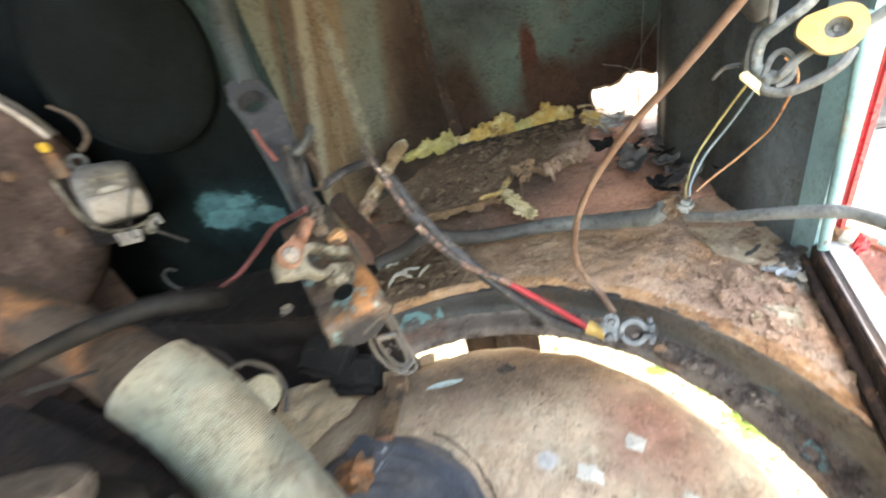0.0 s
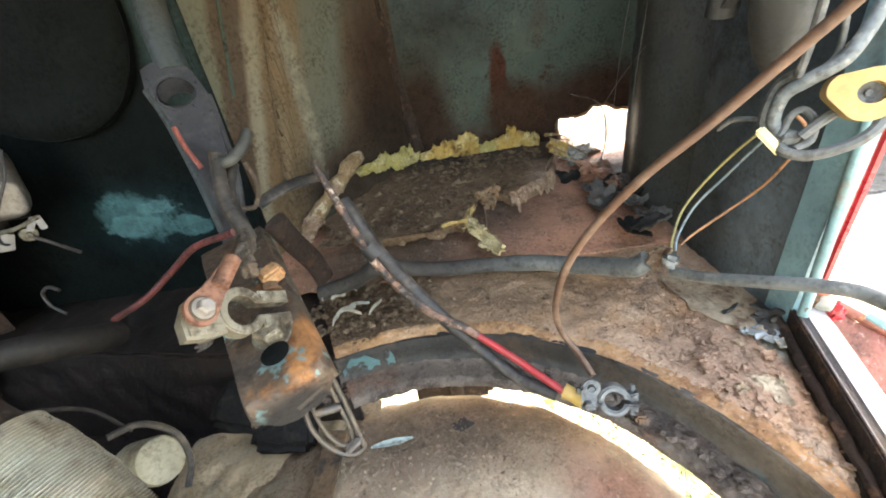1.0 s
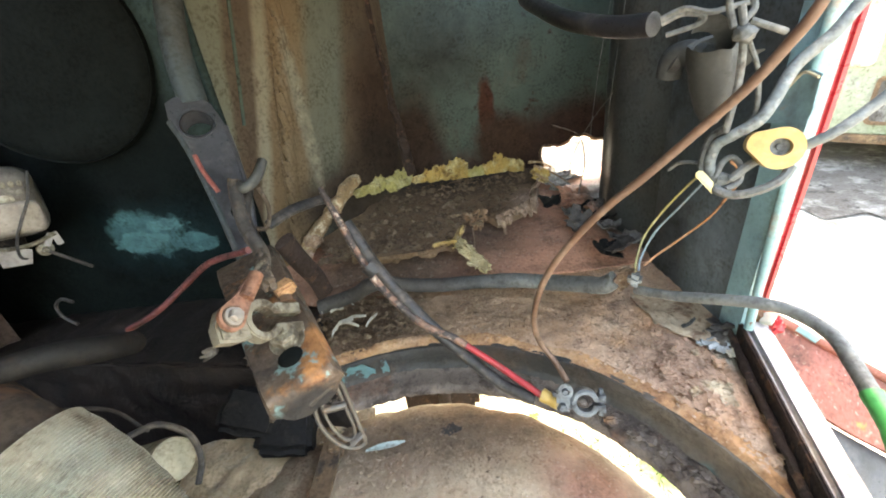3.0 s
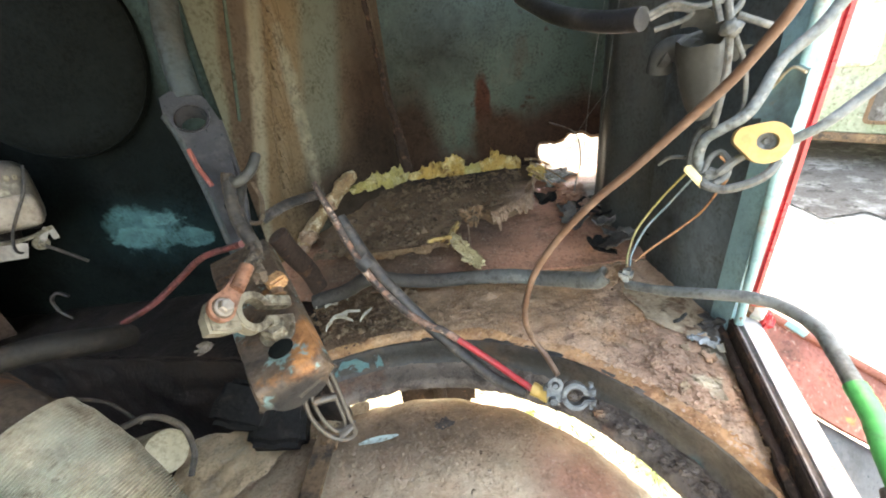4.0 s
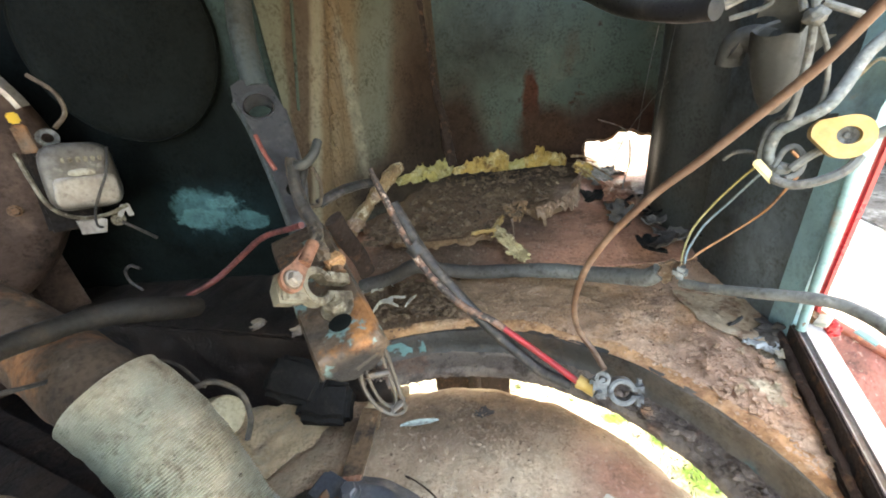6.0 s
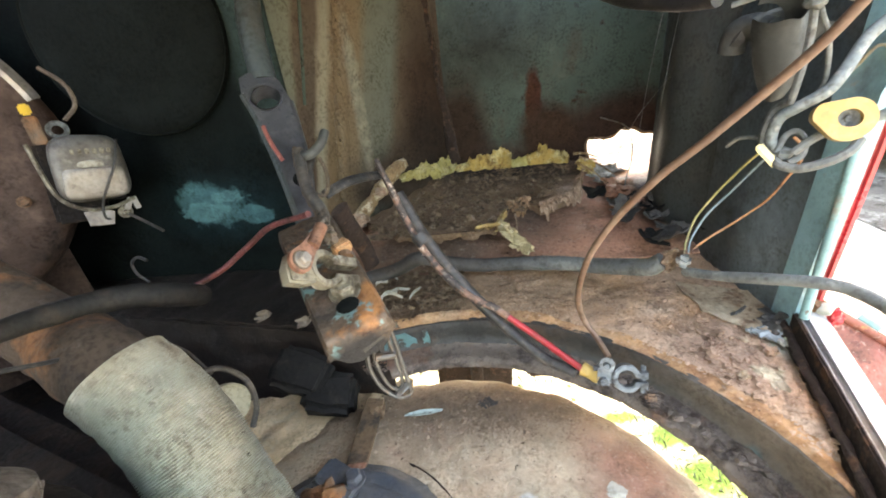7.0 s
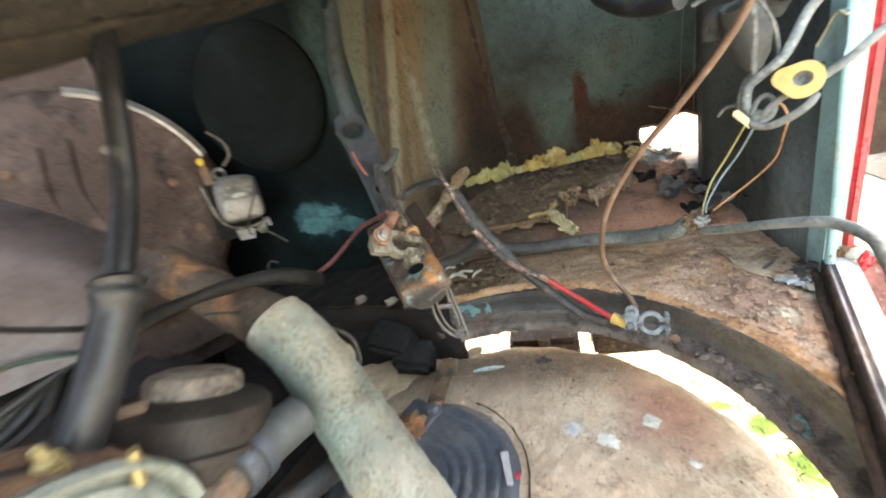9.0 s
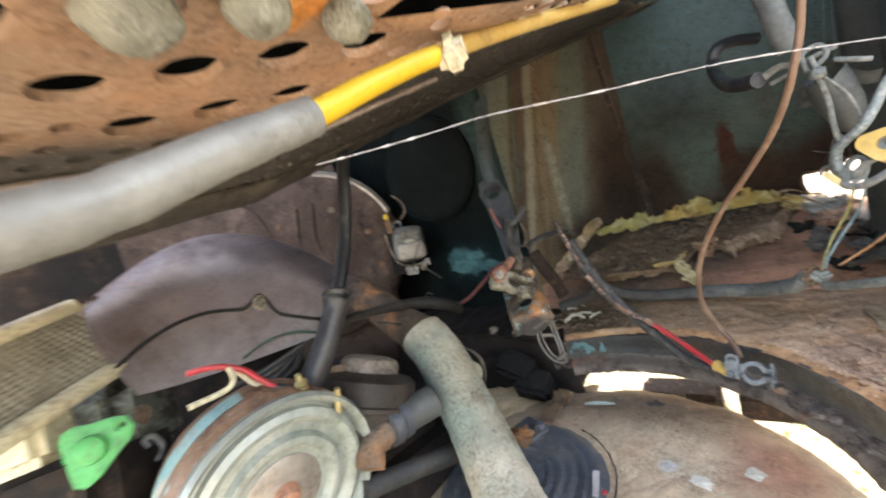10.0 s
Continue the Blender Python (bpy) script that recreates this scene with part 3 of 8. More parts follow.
M_PAPER = surface("torn_pinkish_facing", (0.34, 0.225, 0.155), [((0.22, 0.13, 0.085), 0.38, 30, 0.08, 0.9), ((0.48, 0.37, 0.28), 0.26, 50, 0.06, 0.9), ((0.10, 0.062, 0.042), 0.18, 80, 0.04, 0.9)], 0.9, bump=0.8)
M_CHIPS = surface("pale_glassy_chips", (0.30, 0.32, 0.315), [((0.20, 0.21, 0.20), 0.4, 90, 0.05, 0.3)], 0.25, bump=0.2)
M_TINSOIL = surface("pale_soil_on_tin", (0.68, 0.50, 0.31), [((0.48, 0.33, 0.19), 0.36, 14, 0.09, 0.95), ((0.58, 0.47, 0.33), 0.32, 24, 0.08, 0.95), ((0.15, 0.10, 0.07), 0.16, 60, 0.03, 0.95)], 0.9, bump=1.0, grain=260, speck=0.6)
M_REGCOVER = surface("worn_grey_regulator_cover", (0.165, 0.150, 0.132), [((0.10, 0.088, 0.076), 0.40, 26, 0.10, 0.6), ((0.26, 0.24, 0.215), 0.24, 40, 0.06, 0.5)], 0.42, metal=0.4, bump=0.3)
M_RAG = surface("grey_rotten_underseal", (0.115, 0.108, 0.098), [((0.05, 0.046, 0.042), 0.42, 30, 0.07, 0.8), ((0.22, 0.20, 0.175), 0.26, 50, 0.05, 0.8)], 0.55, bump=0.7)
M_FOAMGREY = surface("grey_green_dirty_foam", (0.25, 0.245, 0.195), [((0.14, 0.135, 0.10), 0.36, 60, 0.08, 1), ((0.36, 0.355, 0.30), 0.30, 90, 0.06, 1)], 1.0, bump=0.8, grain=600)
M_SCREENBACK = surface("tan_dusty_screen_backing", (0.30, 0.255, 0.195), [((0.20, 0.165, 0.125), 0.4, 30, 0.10, 0.9), ((0.36, 0.32, 0.25), 0.3, 14, 0.12, 0.9)], 0.8, bump=0.3)
M_GLASS = bpy.data.materials.new("window_glass")
M_GLASS.use_nodes = True
g = M_GLASS.node_tree.nodes["Principled BSDF"]
g.inputs["Base Color"].default_value, g.inputs["Roughness"].default_value, g.inputs["Transmission Weight"].default_value = (0.8, 0.85, 0.85, 1), 0.05, 0.6

# ---- mesh helpers ----
V = Vector


def world_of(ob):
    up = world_of(ob.parent) @ ob.matrix_parent_inverse if ob.parent else Matrix.Identity(4)
    return up @ ob.matrix_basis


def finish(name, bm, material, angle=38):
    bmesh.ops.recalc_face_normals(bm, faces=bm.faces)
    for f in bm.faces:
        f.smooth = True
    for e in bm.edges:
        if len(e.link_faces) == 2 and e.calc_face_angle(0) > radians(angle):
            e.smooth = False
    me = bpy.data.meshes.new(name)
    bm.to_mesh(me)
    bm.free()
    me.materials.append(material)
    return me


def part(name, bm, material, parent, label=""):
    ob = new(name, finish(name, bm, material))
    ob.parent = parent
    ob.matrix_parent_inverse = world_of(parent).inverted()
    return tagged(ob, label)


def thing(name, at, label, category, group=""):
    ob = new(name)
    ob.empty_display_size = 0.02
    ob.location = at
    return tagged(ob, label, category, group)


def single(name, bm, material, label, category, group="", kind=""):
    return tagged(new(name, finish(name, bm, material)), label, category, group, kind)


def frame_at(origin, normal, up=(0, 0, 1)):
    """A frame whose z is the normal and whose y is as near to up as can be."""
    z = V(normal).normalized()
    x = V(up).cross(z).normalized()
    y = z.cross(x)
    return Matrix.Translation(V(origin)) @ Matrix((x, y, z)).transposed().to_4x4()


def smooth_path(points, step=4):
    """A Catmull-Rom path through the points."""
    p = [V(q) for q in points]
    p = [2 * p[0] - p[1], *p, 2 * p[-1] - p[-2]]
    out = []
    for a, b, c, d in zip(p, p[1:], p[2:], p[3:]):
        for i in range(step):
            t = i / step
            out.append(0.5 * (2 * b + (c - a) * t + (2 * a - 5 * b + 4 * c - d) * t * t + (3 * b - a - 3 * c + d) * t ** 3))
    return out + [p[-2]]


def sweep(bm, path, radius, segs=10, caps=True, flat=1.0):
    """A tube along a path; radius: a number or a function of 0..1."""
    rings, side = [], None
    for i, q in enumerate(path):
        d = (path[min(i + 1, len(path) - 1)] - path[max(i - 1, 0)]).normalized()
        side = (side - d * side.dot(d)) if side else d.orthogonal()
        side.normalize()
        other = d.cross(side)
        r = radius(i / (len(path) - 1)) if callable(radius) else radius
        rings.append([bm.verts.new(q + side * r * math.cos(a) + other * r * flat * math.sin(a)) for a in (2 * math.pi * k / segs for k in range(segs))])
    for a, b in zip(rings, rings[1:]):
        for k in range(segs):
            bm.faces.new((a[k], a[(k + 1) % segs], b[(k + 1) % segs], b[k]))
    if caps:
        bm.faces.new(rings[0][::-1])
        bm.faces.new(rings[-1])
    return bm


def tube(points, radius, segs=10, step=4, flat=1.0, caps=True):
    return sweep(bmesh.new(), smooth_path(points, step) if len(points) > 2 else [V(p) for p in points], radius, segs, caps, flat)


def lathe(profile, frame, segs=32, start=0.0, end=360.0, bm=None):
    """Turns a profile of (radius, height) round the frame's z."""
    bm = bm or bmesh.new()
    full = abs(end - start) >= 359.9
    n = segs if full else segs + 1
    rows = []
    for k in range(n):
        a = radians(start + (end - start) * k / segs)
        rows.append([bm.verts.new(frame @ V((r * math.cos(a), r * math.sin(a), h))) for r, h in profile])
    for k in range(segs):
        a, b = rows[k], rows[(k + 1) % n]
        for i in range(len(profile) - 1):
            bm.faces.new((a[i], b[i], b[i + 1], a[i + 1]))
    bmesh.ops.remove_doubles(bm, verts=bm.verts, dist=1e-5)
    return bm


def circle(cx, cy, r, n=20, squash=1.0):
    return [(cx + r * math.cos(2 * math.pi * k / n), cy + r * squash * math.sin(2 * math.pi * k / n)) for k in range(n)]


def plate(outline, thick, frame, holes=(), bevel=0.0, bm=None):
    """A flat plate with holes, its top in the frame's xy plane."""
    bm = bm or bmesh.new()
    made = bmesh.new()
    edges = []
    for loop in (outline, *holes):
        vs = [made.verts.new((x, y, 0)) for x, y in loop]
        edges += [made.edges.new((a, b)) for a, b in zip(vs, vs[1:] + vs[:1])]
    got = bmesh.ops.triangle_fill(made, use_beauty=True, use_dissolve=False, edges=edges, normal=(0, 0, 1))
    faces = [f for f in got["geom"] if isinstance(f, bmesh.types.BMFace)]
    ext = bmesh.ops.extrude_face_region(made, geom=faces)
    for v in ext["geom"]:
        if isinstance(v, bmesh.types.BMVert):
            v.co.z -= thick
    if bevel:
        bmesh.ops.recalc_face_normals(made, faces=made.faces)
        sharp = [e for e in made.edges if len(e.link_faces) == 2 and e.calc_face_angle(0) > 1.0 and max(abs(v.co.z) for v in e.verts) < 1e-6]
        bmesh.ops.bevel(made, geom=sharp, offset=bevel, segments=2, affect="EDGES", clamp_overlap=True)
    made.transform(frame)
    return merge(bm, made)


def merge(bm, other):
    me = bpy.data.meshes.new("tmp")
    other.to_mesh(me)
    other.free()
    bm.from_mesh(me)
    bpy.data.meshes.remove(me)
    return bm


def box(size, frame, bevel=0.0, bm=None, segments=2):
    made = bmesh.new()
    bmesh.ops.create_cube(made, size=1)
    for v in made.verts:
        v.co = V((v.co.x * size[0], v.co.y * size[1], v.co.z * size[2]))
    if bevel:
        bmesh.ops.bevel(made, geom=list(made.edges), offset=bevel, segments=segments, affect="EDGES", clamp_overlap=True)
    made.transform(frame)
    return merge(bm or bmesh.new(), made)


def hexbolt(frame, r, h, bm=None):
    bm = lathe([(0, h), (r * 0.8, h), (r, h * 0.82), (r, 0)], frame, 6, bm=bm)
    return lathe([(r * 1.25, h * 0.15), (r * 1.3, 0.0), (0, 0)], frame, 20, bm=lathe([(0, h * 0.16), (r * 1.25, h * 0.15)], frame, 20, bm=bm))


def roughen(bm, amount, size, seed=0.0, seams=None):
    """Uneven, dented or crumbled: moves the points by noise of that grain."""
    for v in bm.verts:
        q = v.co / size + V((seed, seed * 0.37, seed * 1.7))
        v.co += noise.noise_vector(q) * amount + noise.noise_vector(q * 2.7) * amount * 0.45
    return bm


def lump(centre, radius, seed, squash=(1, 1, 1), sub=3, rough=0.35):
    bm = bmesh.new()
    bmesh.ops.create_icosphere(bm, subdivisions=sub, radius=1)
    for v in bm.verts:
        f = 1 + rough * noise.noise(v.co * 1.6 + V((seed, 0, seed))) + rough * 0.6 * noise.noise(v.co * 4.1 + V((0, seed, 3)))
        v.co = V(centre) + V([a * s * radius * f for a, s in zip(v.co, squash)])
    return bm


def grid(nx, ny, at):
    """A sheet of nx by ny cells; at(u, v) gives the place, u and v from 0 to 1."""
    bm = bmesh.new()
    vs = [[bm.verts.new(at(i / nx, j / ny)) for i in range(nx + 1)] for j in range(ny + 1)]
    for j in range(ny):
        for i in range(nx):
            bm.faces.new((vs[j][i], vs[j][i + 1], vs[j + 1][i + 1], vs[j + 1][i]))
    return bm


def thicken(bm, depth):
    """Gives a sheet thickness, away from its normals."""
    bmesh.ops.recalc_face_normals(bm, faces=bm.faces)
    bmesh.ops.solidify(bm, geom=list(bm.faces), thickness=depth)
    return bm


def ragged(centre, ax, ay, curl, seed, thick=0.0012, cells=(28, 9)):
    """A scrap of sheet with a ragged outline that curls away from its plane; ax, ay: its half axes."""
    c, ax, ay = V(centre), V(ax), V(ay)
    up = ax.cross(ay).normalized()

    def at(u, v):
        a = 2 * math.pi * u
        ca, sa = math.cos(a), math.sin(a)
        r = v * (0.72 + 0.42 * noise.noise((ca * 1.3, sa * 1.3, seed)) + 0.30 * noise.noise((ca * 4.0, sa * 4.0, seed + 7)))
        return c + ax * (r * ca) + ay * (r * sa) + up * (curl * (r * r * 1.2 + 0.5 * noise.noise((r * ca * 2.2, r * sa * 2.2, seed + 3))))
    bm = grid(cells[0], cells[1], at)
    bmesh.ops.remove_doubles(bm, verts=bm.verts, dist=1e-5)
    return thicken(bm, thick)


def structure(name, bm, material, label, category):
    return single(name, bm, material, label, category, kind="structure")

# ---- ground and distance ----
def ground_height(x, y):
    return 0.02 * noise.noise((x * 0.8, y * 0.8, 0.3)) if x * x + y * y < 900 else 0.0


ground = bmesh.new()
rings = []
for r in (0.0, 0.3, 0.6, 0.9, 1.2, 1.6, 2.0, 2.6, 3.4, 4.5, 6, 9, 14, 25, 60, 200, 900):
    rings.append([ground.verts.new((r * math.cos(a), r * math.sin(a), ground_height(r * math.cos(a), r * math.sin(a)))) for a in (2 * math.pi * k / 48 for k in range(48))] if r else [ground.verts.new((0, 0, 0))])
for a, b in zip(rings, rings[1:]):
    for k in range(48):
        ground.faces.new((a[k], b[k], b[(k + 1) % 48], a[(k + 1) % 48]) if len(a) > 1 else (a[0], b[k], b[(k + 1) % 48]))
structure("ground", ground, M_GROUND, "sunlit pale gravel and dry earth yard", "ground")

turf = grid(40, 40, lambda u, v: V((-1.2 + 1.9 * u, 0.0 + 2.3 * v, ground_height(-1.2 + 1.9 * u, 2.3 * v) + 0.006)))
# this strip paints the shade on the ground before the caravan
earth = grid(30, 24, lambda u, v: V((0.9 + 3.2 * u, 0.5 + 3.2 * v, 0)))
for v in earth.verts:
    v.co.z = ground_height(v.co.x, v.co.y) + 0.012 + 0.006 * noise.noise((v.co.x * 3, v.co.y * 3, 1))
doomed = [v for v in earth.verts if not 2.55 + 0.25 * noise.noise((v.co.x * 2, v.co.y * 2, 5)) < math.hypot(v.co.x, v.co.y) < 4.6]
bmesh.ops.delete(earth, geom=doomed, context="VERTS")
structure("shaded_earth_strip", earth, M_SHADED_EARTH, "damp bare earth before the caravan, shade painted into its colour", "ground")
structure("turf", turf, M_TURF, "short green and straw turf under the vehicle", "ground")
rng = random.Random(4)
verts, faces = [], []
for k in range(9000):
    x, y = rng.uniform(-0.7, 0.72), rng.uniform(0.35, 1.7)
    if noise.noise((x * 4, y * 4, 7.0)) < -0.12 and rng.random() < 0.8:
        continue
    h, w, a, lean = rng.uniform(0.008, 0.03), rng.uniform(0.001, 0.0022), rng.uniform(0, 6.283), rng.uniform(0.2, 0.9)
    dx, dy, i = math.cos(a), math.sin(a), len(verts)
    z = ground_height(x, y)
    verts += [(x - dy * w, y + dx * w, z), (x + dy * w, y - dx * w, z), (x + dx * h * lean * 0.4, y + dy * h * lean * 0.4, z + h * 0.7), (x + dx * h * lean, y + dy * h * lean, z + h)]
    faces += [(i, i + 1, i + 2), (i, i + 2, i + 3)]
grass_mesh = bpy.data.meshes.new("grass")
grass_mesh.from_pydata(verts, [], faces)
grass_mesh.materials.append(M_GRASS)
tagged(new("grass", grass_mesh), "sunlit short green and straw-coloured grass on the ground", "grass", kind="stuff")

# ---- body shell ----
BACK, SIDE = 0.88, 0.315
hole = [(0.248, 0.737), (0.25, 0.754), (0.265, 0.757), (0.278, 0.756), (0.293, 0.754), (0.309, 0.763), (0.318, 0.771), (0.332, 0.77), (0.35, 0.768), (0.366, 0.759), (0.388, 0.757), (0.414, 0.748), (0.422, 0.672), (0.392, 0.683), (0.36, 0.691), (0.354, 0.68), (0.33, 0.682), (0.301, 0.688), (0.285, 0.686), (0.273, 0.709), (0.255, 0.716)]
back_frame = frame_at((0, BACK, 0), (0, -1, 0))
# runs on unseen past the red skin, added to shade the outer panel
wall = plate([(-0.045, 0.6), (0.70, 0.6), (0.70, 1.56), (-0.045, 1.56)], 0.004, back_frame, [hole])
wall_back = structure("wall_back", wall, M_WALL, "faded teal painted steel panel, rust-stained with a ragged rust hole", "wall")
# ragged, curled rust edge of the hole
rim = bmesh.new()
loop = [back_frame @ V((x, y, 0.0)) for x, y in hole]
sweep(rim, smooth_path(loop + loop[:1], 4), lambda t: 0.0035 + 0.002 * noise.noise((t * 40, 1, 1)), 6, False)
part("rust_edge", roughen(rim, 0.003, 0.012), M_BOARD, wall_back, "crumbling brown rust edge")

CORNER = V((-0.25, 0.62, 0))
SEAM = V((-0.04, 0.88, 0))


def angled(s, z, out=0.0):
    """A place on the angled rib panel: s from its seam to its outer corner."""
    d = CORNER - SEAM
    nrm = V((d.y, -d.x, 0)).normalized() * -1
    if nrm.y > 0:
        nrm = -nrm
    q = SEAM + d * s + nrm * out
    return V((q.x, q.y, z))


def rib_lean(z):
    """The ribs lean a little towards the seam as they rise."""
    return -0.68 * (z - 0.952)


def rib_profile(s):
    ridge = 0.004 * math.exp(-((s - 0.690) / 0.007) ** 2) + 0.002 * math.exp(-((s - 0.80) / 0.020) ** 2)
    groove = 0.010 * math.exp(-((s - 0.725) / 0.008) ** 2)
    return ridge - groove + 0.002 * math.exp(-((s - 0.36) / 0.10) ** 2) + 0.008 * max(0.0, s - 0.88)


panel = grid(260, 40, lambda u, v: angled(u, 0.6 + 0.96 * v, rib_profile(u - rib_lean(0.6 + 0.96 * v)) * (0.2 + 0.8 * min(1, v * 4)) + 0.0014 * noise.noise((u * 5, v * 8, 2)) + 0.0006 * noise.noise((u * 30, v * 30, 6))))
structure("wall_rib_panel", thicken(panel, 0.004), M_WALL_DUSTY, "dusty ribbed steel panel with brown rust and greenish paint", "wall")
seam_at = [angled(0.13, 1.4, 0.003), angled(0.093, 1.049, 0.005), angled(0.068, 0.958, 0.006), angled(0.050, 0.891, 0.007), angled(0.012, 0.835, 0.008), V((-0.034, 0.868, 0.800)), V((-0.028, 0.862, 0.738))]
seam = tube(seam_at, lambda t: 0.0042 + 0.0120 * max(0, t - 0.35) + 0.0020 * noise.noise((t * 30, 0, 0)), 10, 14)
structure("trim_seam", roughen(seam, 0.004, 0.012), M_SEAM, "rust-swollen dark seam between two wall panels", "trim")
structure("trim_seam_edge", tube([q + V((0.0065, -0.001, 0)) for q in seam_at[:4]], 0.0022, 8, 8), M_WALL_DUSTY, "pale bent sheet edge beside the dark seam", "trim")
bead_at = [angled(0.902 + rib_lean(z), z, 0.006) for z in (0.905, 1.0, 1.15, 1.4)]
structure("trim_rib_bead", tube(bead_at, 0.0024, 8), M_WALL, "thin pale bead on the ribbed panel", "trim")
left_end = V((-1.03, 0.640, 0))
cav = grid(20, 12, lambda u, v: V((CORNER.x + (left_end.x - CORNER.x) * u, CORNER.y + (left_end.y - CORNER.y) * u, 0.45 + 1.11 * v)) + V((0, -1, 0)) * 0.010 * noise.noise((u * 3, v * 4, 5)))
# added tube that covers a light leak between the two panels
structure("trim_corner_bead", tube([(CORNER.x - 0.002, CORNER.y - 0.002, 0.6), (CORNER.x - 0.002, CORNER.y - 0.002, 1.4)], 0.006, 10), M_CAVITY, "dark strip added to close the gap at the rib panel's corner", "trim")
wall_cavity = structure("wall_cavity", thicken(cav, 0.004), M_CAVITY, "teal inner wing panel with scraped paint, the recess's shade in its colour", "wall")
# end wall and ceiling are added to keep light out of the bay
structure("wall_left", box((0.01, 1.6, 1.3), pose(-1.02, 0.13, 1.0)), M_SHADE_GRIME, "dark end wall added to close the bay", "wall")
structure("ceiling", box((1.50, 0.72, 0.012), pose(-0.28, 0.62, 1.56)), M_CAVITY, "unseen sheet added above the bay to block the sky", "ceiling")

side = bmesh.new()
box((0.006, 0.332, 0.90), pose(SIDE + 0.003, 0.556, 1.08), bm=side)
wall_side = structure("wall_side", side, M_SIDE, "dark blue painted inner side panel, dusty", "wall")
# same panel as the wall, only painted as its lit front
part("front_strip", box((0.006, 0.028, 0.90), pose(SIDE + 0.002, 0.376, 1.08, 0.4, 0, 0)), M_STRIP, wall_side, "front strip of the side panel, light from the opening in its teal")
part("pillar_fold", thicken(grid(40, 12, lambda u, v: V((SIDE + 0.003 - 0.022 * math.sin(math.pi * u) ** 2 + 0.0006 * noise.noise((u * 3, v * 9, 4)), 0.545 + 0.177 * u, 0.63 + 0.76 * v))), 0.003), M_PILLAR, wall_side, "dull grey-brown rounded pillar")
part("corner_flange", box((0.11, 0.006, 0.78), pose(SIDE + 0.055, 0.724, 1.01)), M_SIDE, wall_side)
structure("trim_jamb_edge", tube([(SIDE, 0.355, 0.685), (SIDE, 0.360, 0.80), (SIDE, 0.366, 0.95), (SIDE, 0.37, 1.4)], 0.0042, 10), M_EDGE, "pale teal folded edge of the opening", "trim")
structure("trim_jamb_return", box((0.010, 0.006, 0.74), pose(SIDE + 0.0105, 0.365, 1.03, 0.9, 0, 0)), M_EDGE, "faded teal return beside the opening", "trim")
structure("body_skin", box((0.014, 0.335, 0.80), pose(SIDE + 0.0235, 0.530, 1.07, 0.9, 0, 0), 0.005, segments=3), M_RED, "bright red outer body skin", "body panel")
# added to close the corner against light, out of sight
structure("wall_outer", box((0.006, 0.20, 0.8), pose(0.447, 0.80, 1.0)), M_CAVITY, "unseen closing panel added behind the corner", "wall")

# ---- ledge round the arch ----
ARC, R_ARC, Z_LEDGE = V((-0.030, 0.147, 0)), 0.280, 0.660


def ledge_out(a):
    r = R_ARC
    while r < 0.8:
        x, y = ARC.x + r * math.cos(a), ARC.y + r * math.sin(a)
        if y > 0.545 or (y >= 0.36 and x > SIDE - 0.001) or (y < 0.36 and x > 0.312 - 0.38 * (0.36 - y)):
            break
        r += 0.002
    return max(r, R_ARC + 0.004)


def ledge_at(u, v):
    a = radians(-42 + 152 * u)
    r = R_ARC + (ledge_out(a) - R_ARC) * v
    x, y = ARC.x + r * math.cos(a), ARC.y + r * math.sin(a)
    lift = 0.0035 * noise.noise((x * 22, y * 22, 1)) + 0.0022 * noise.noise((x * 70, y * 70, 4)) + 0.0014 * noise.noise((x * 180, y * 180, 9))
    dip = -0.006 * max(0, 1 - v * 8) ** 2
    return V((x, y, Z_LEDGE + dip + lift * min(1, 0.25 + v * 4)))


ledge = structure("ledge", thicken(grid(220, 70, ledge_at), 0.004), M_LEDGE, "flaking rusty steel ledge round the arched opening", "ledge")
def edge_at(u, v):
    a = radians(14 + 96 * u)
    r = R_ARC - 0.001 + 0.019 * v * (0.75 + 0.5 * noise.noise((u * 9, 0, 3)))
    x, y = ARC.x + r * math.cos(a), ARC.y + r * math.sin(a)
    q = ledge_at((math.degrees(a) + 42) / 152, max(0, (r - R_ARC) / (ledge_out(a) - R_ARC)))
    return V((x, y, q.z + 0.0016 * (1 - v)))


part("rust_edge", grid(220, 8, edge_at), M_EDGERUST, ledge, "orange rust along the lip")
lip = lathe([(0.283, 0.6560), (0.2775, 0.6545), (0.2765, 0.650), (0.2765, 0.643), (0.277, 0.636), (0.276, 0.629), (0.273, 0.6245), (0.283, 0.622), (0.285, 0.640)], Matrix.Translation(ARC), 220, -42, 110.5)
part("arch_lip", roughen(roughen(lip, 0.0016, 0.03), 0.0008, 0.007), M_LIP, ledge, "dark oily curved flange with specks of teal paint")
flange = lathe([(0.2745, 0.6255), (0.270, 0.6225), (0.265, 0.6210), (0.260, 0.6200), (0.255, 0.6185), (0.251, 0.6165), (0.2485, 0.613), (0.2485, 0.607), (0.252, 0.605), (0.256, 0.612), (0.276, 0.619)], Matrix.Translation(ARC), 240, -42, 109.5)
part("lower_flange", roughen(roughen(flange, 0.0016, 0.03), 0.0012, 0.006), M_SHELF, ledge, "soil-strewn lower flange of the arch")


def chip_at(u, v, a0, a1):
    a = radians(a0 + (a1 - a0) * u)
    z = 0.631 + 0.020 * v + 0.006 * noise.noise((u * 5, a0, v))
    r = 0.2752 + 0.0004 * noise.noise((u * 9, v * 5, 1))
    return V((ARC.x + r * math.cos(a), ARC.y + r * math.sin(a), min(z, 0.652)))


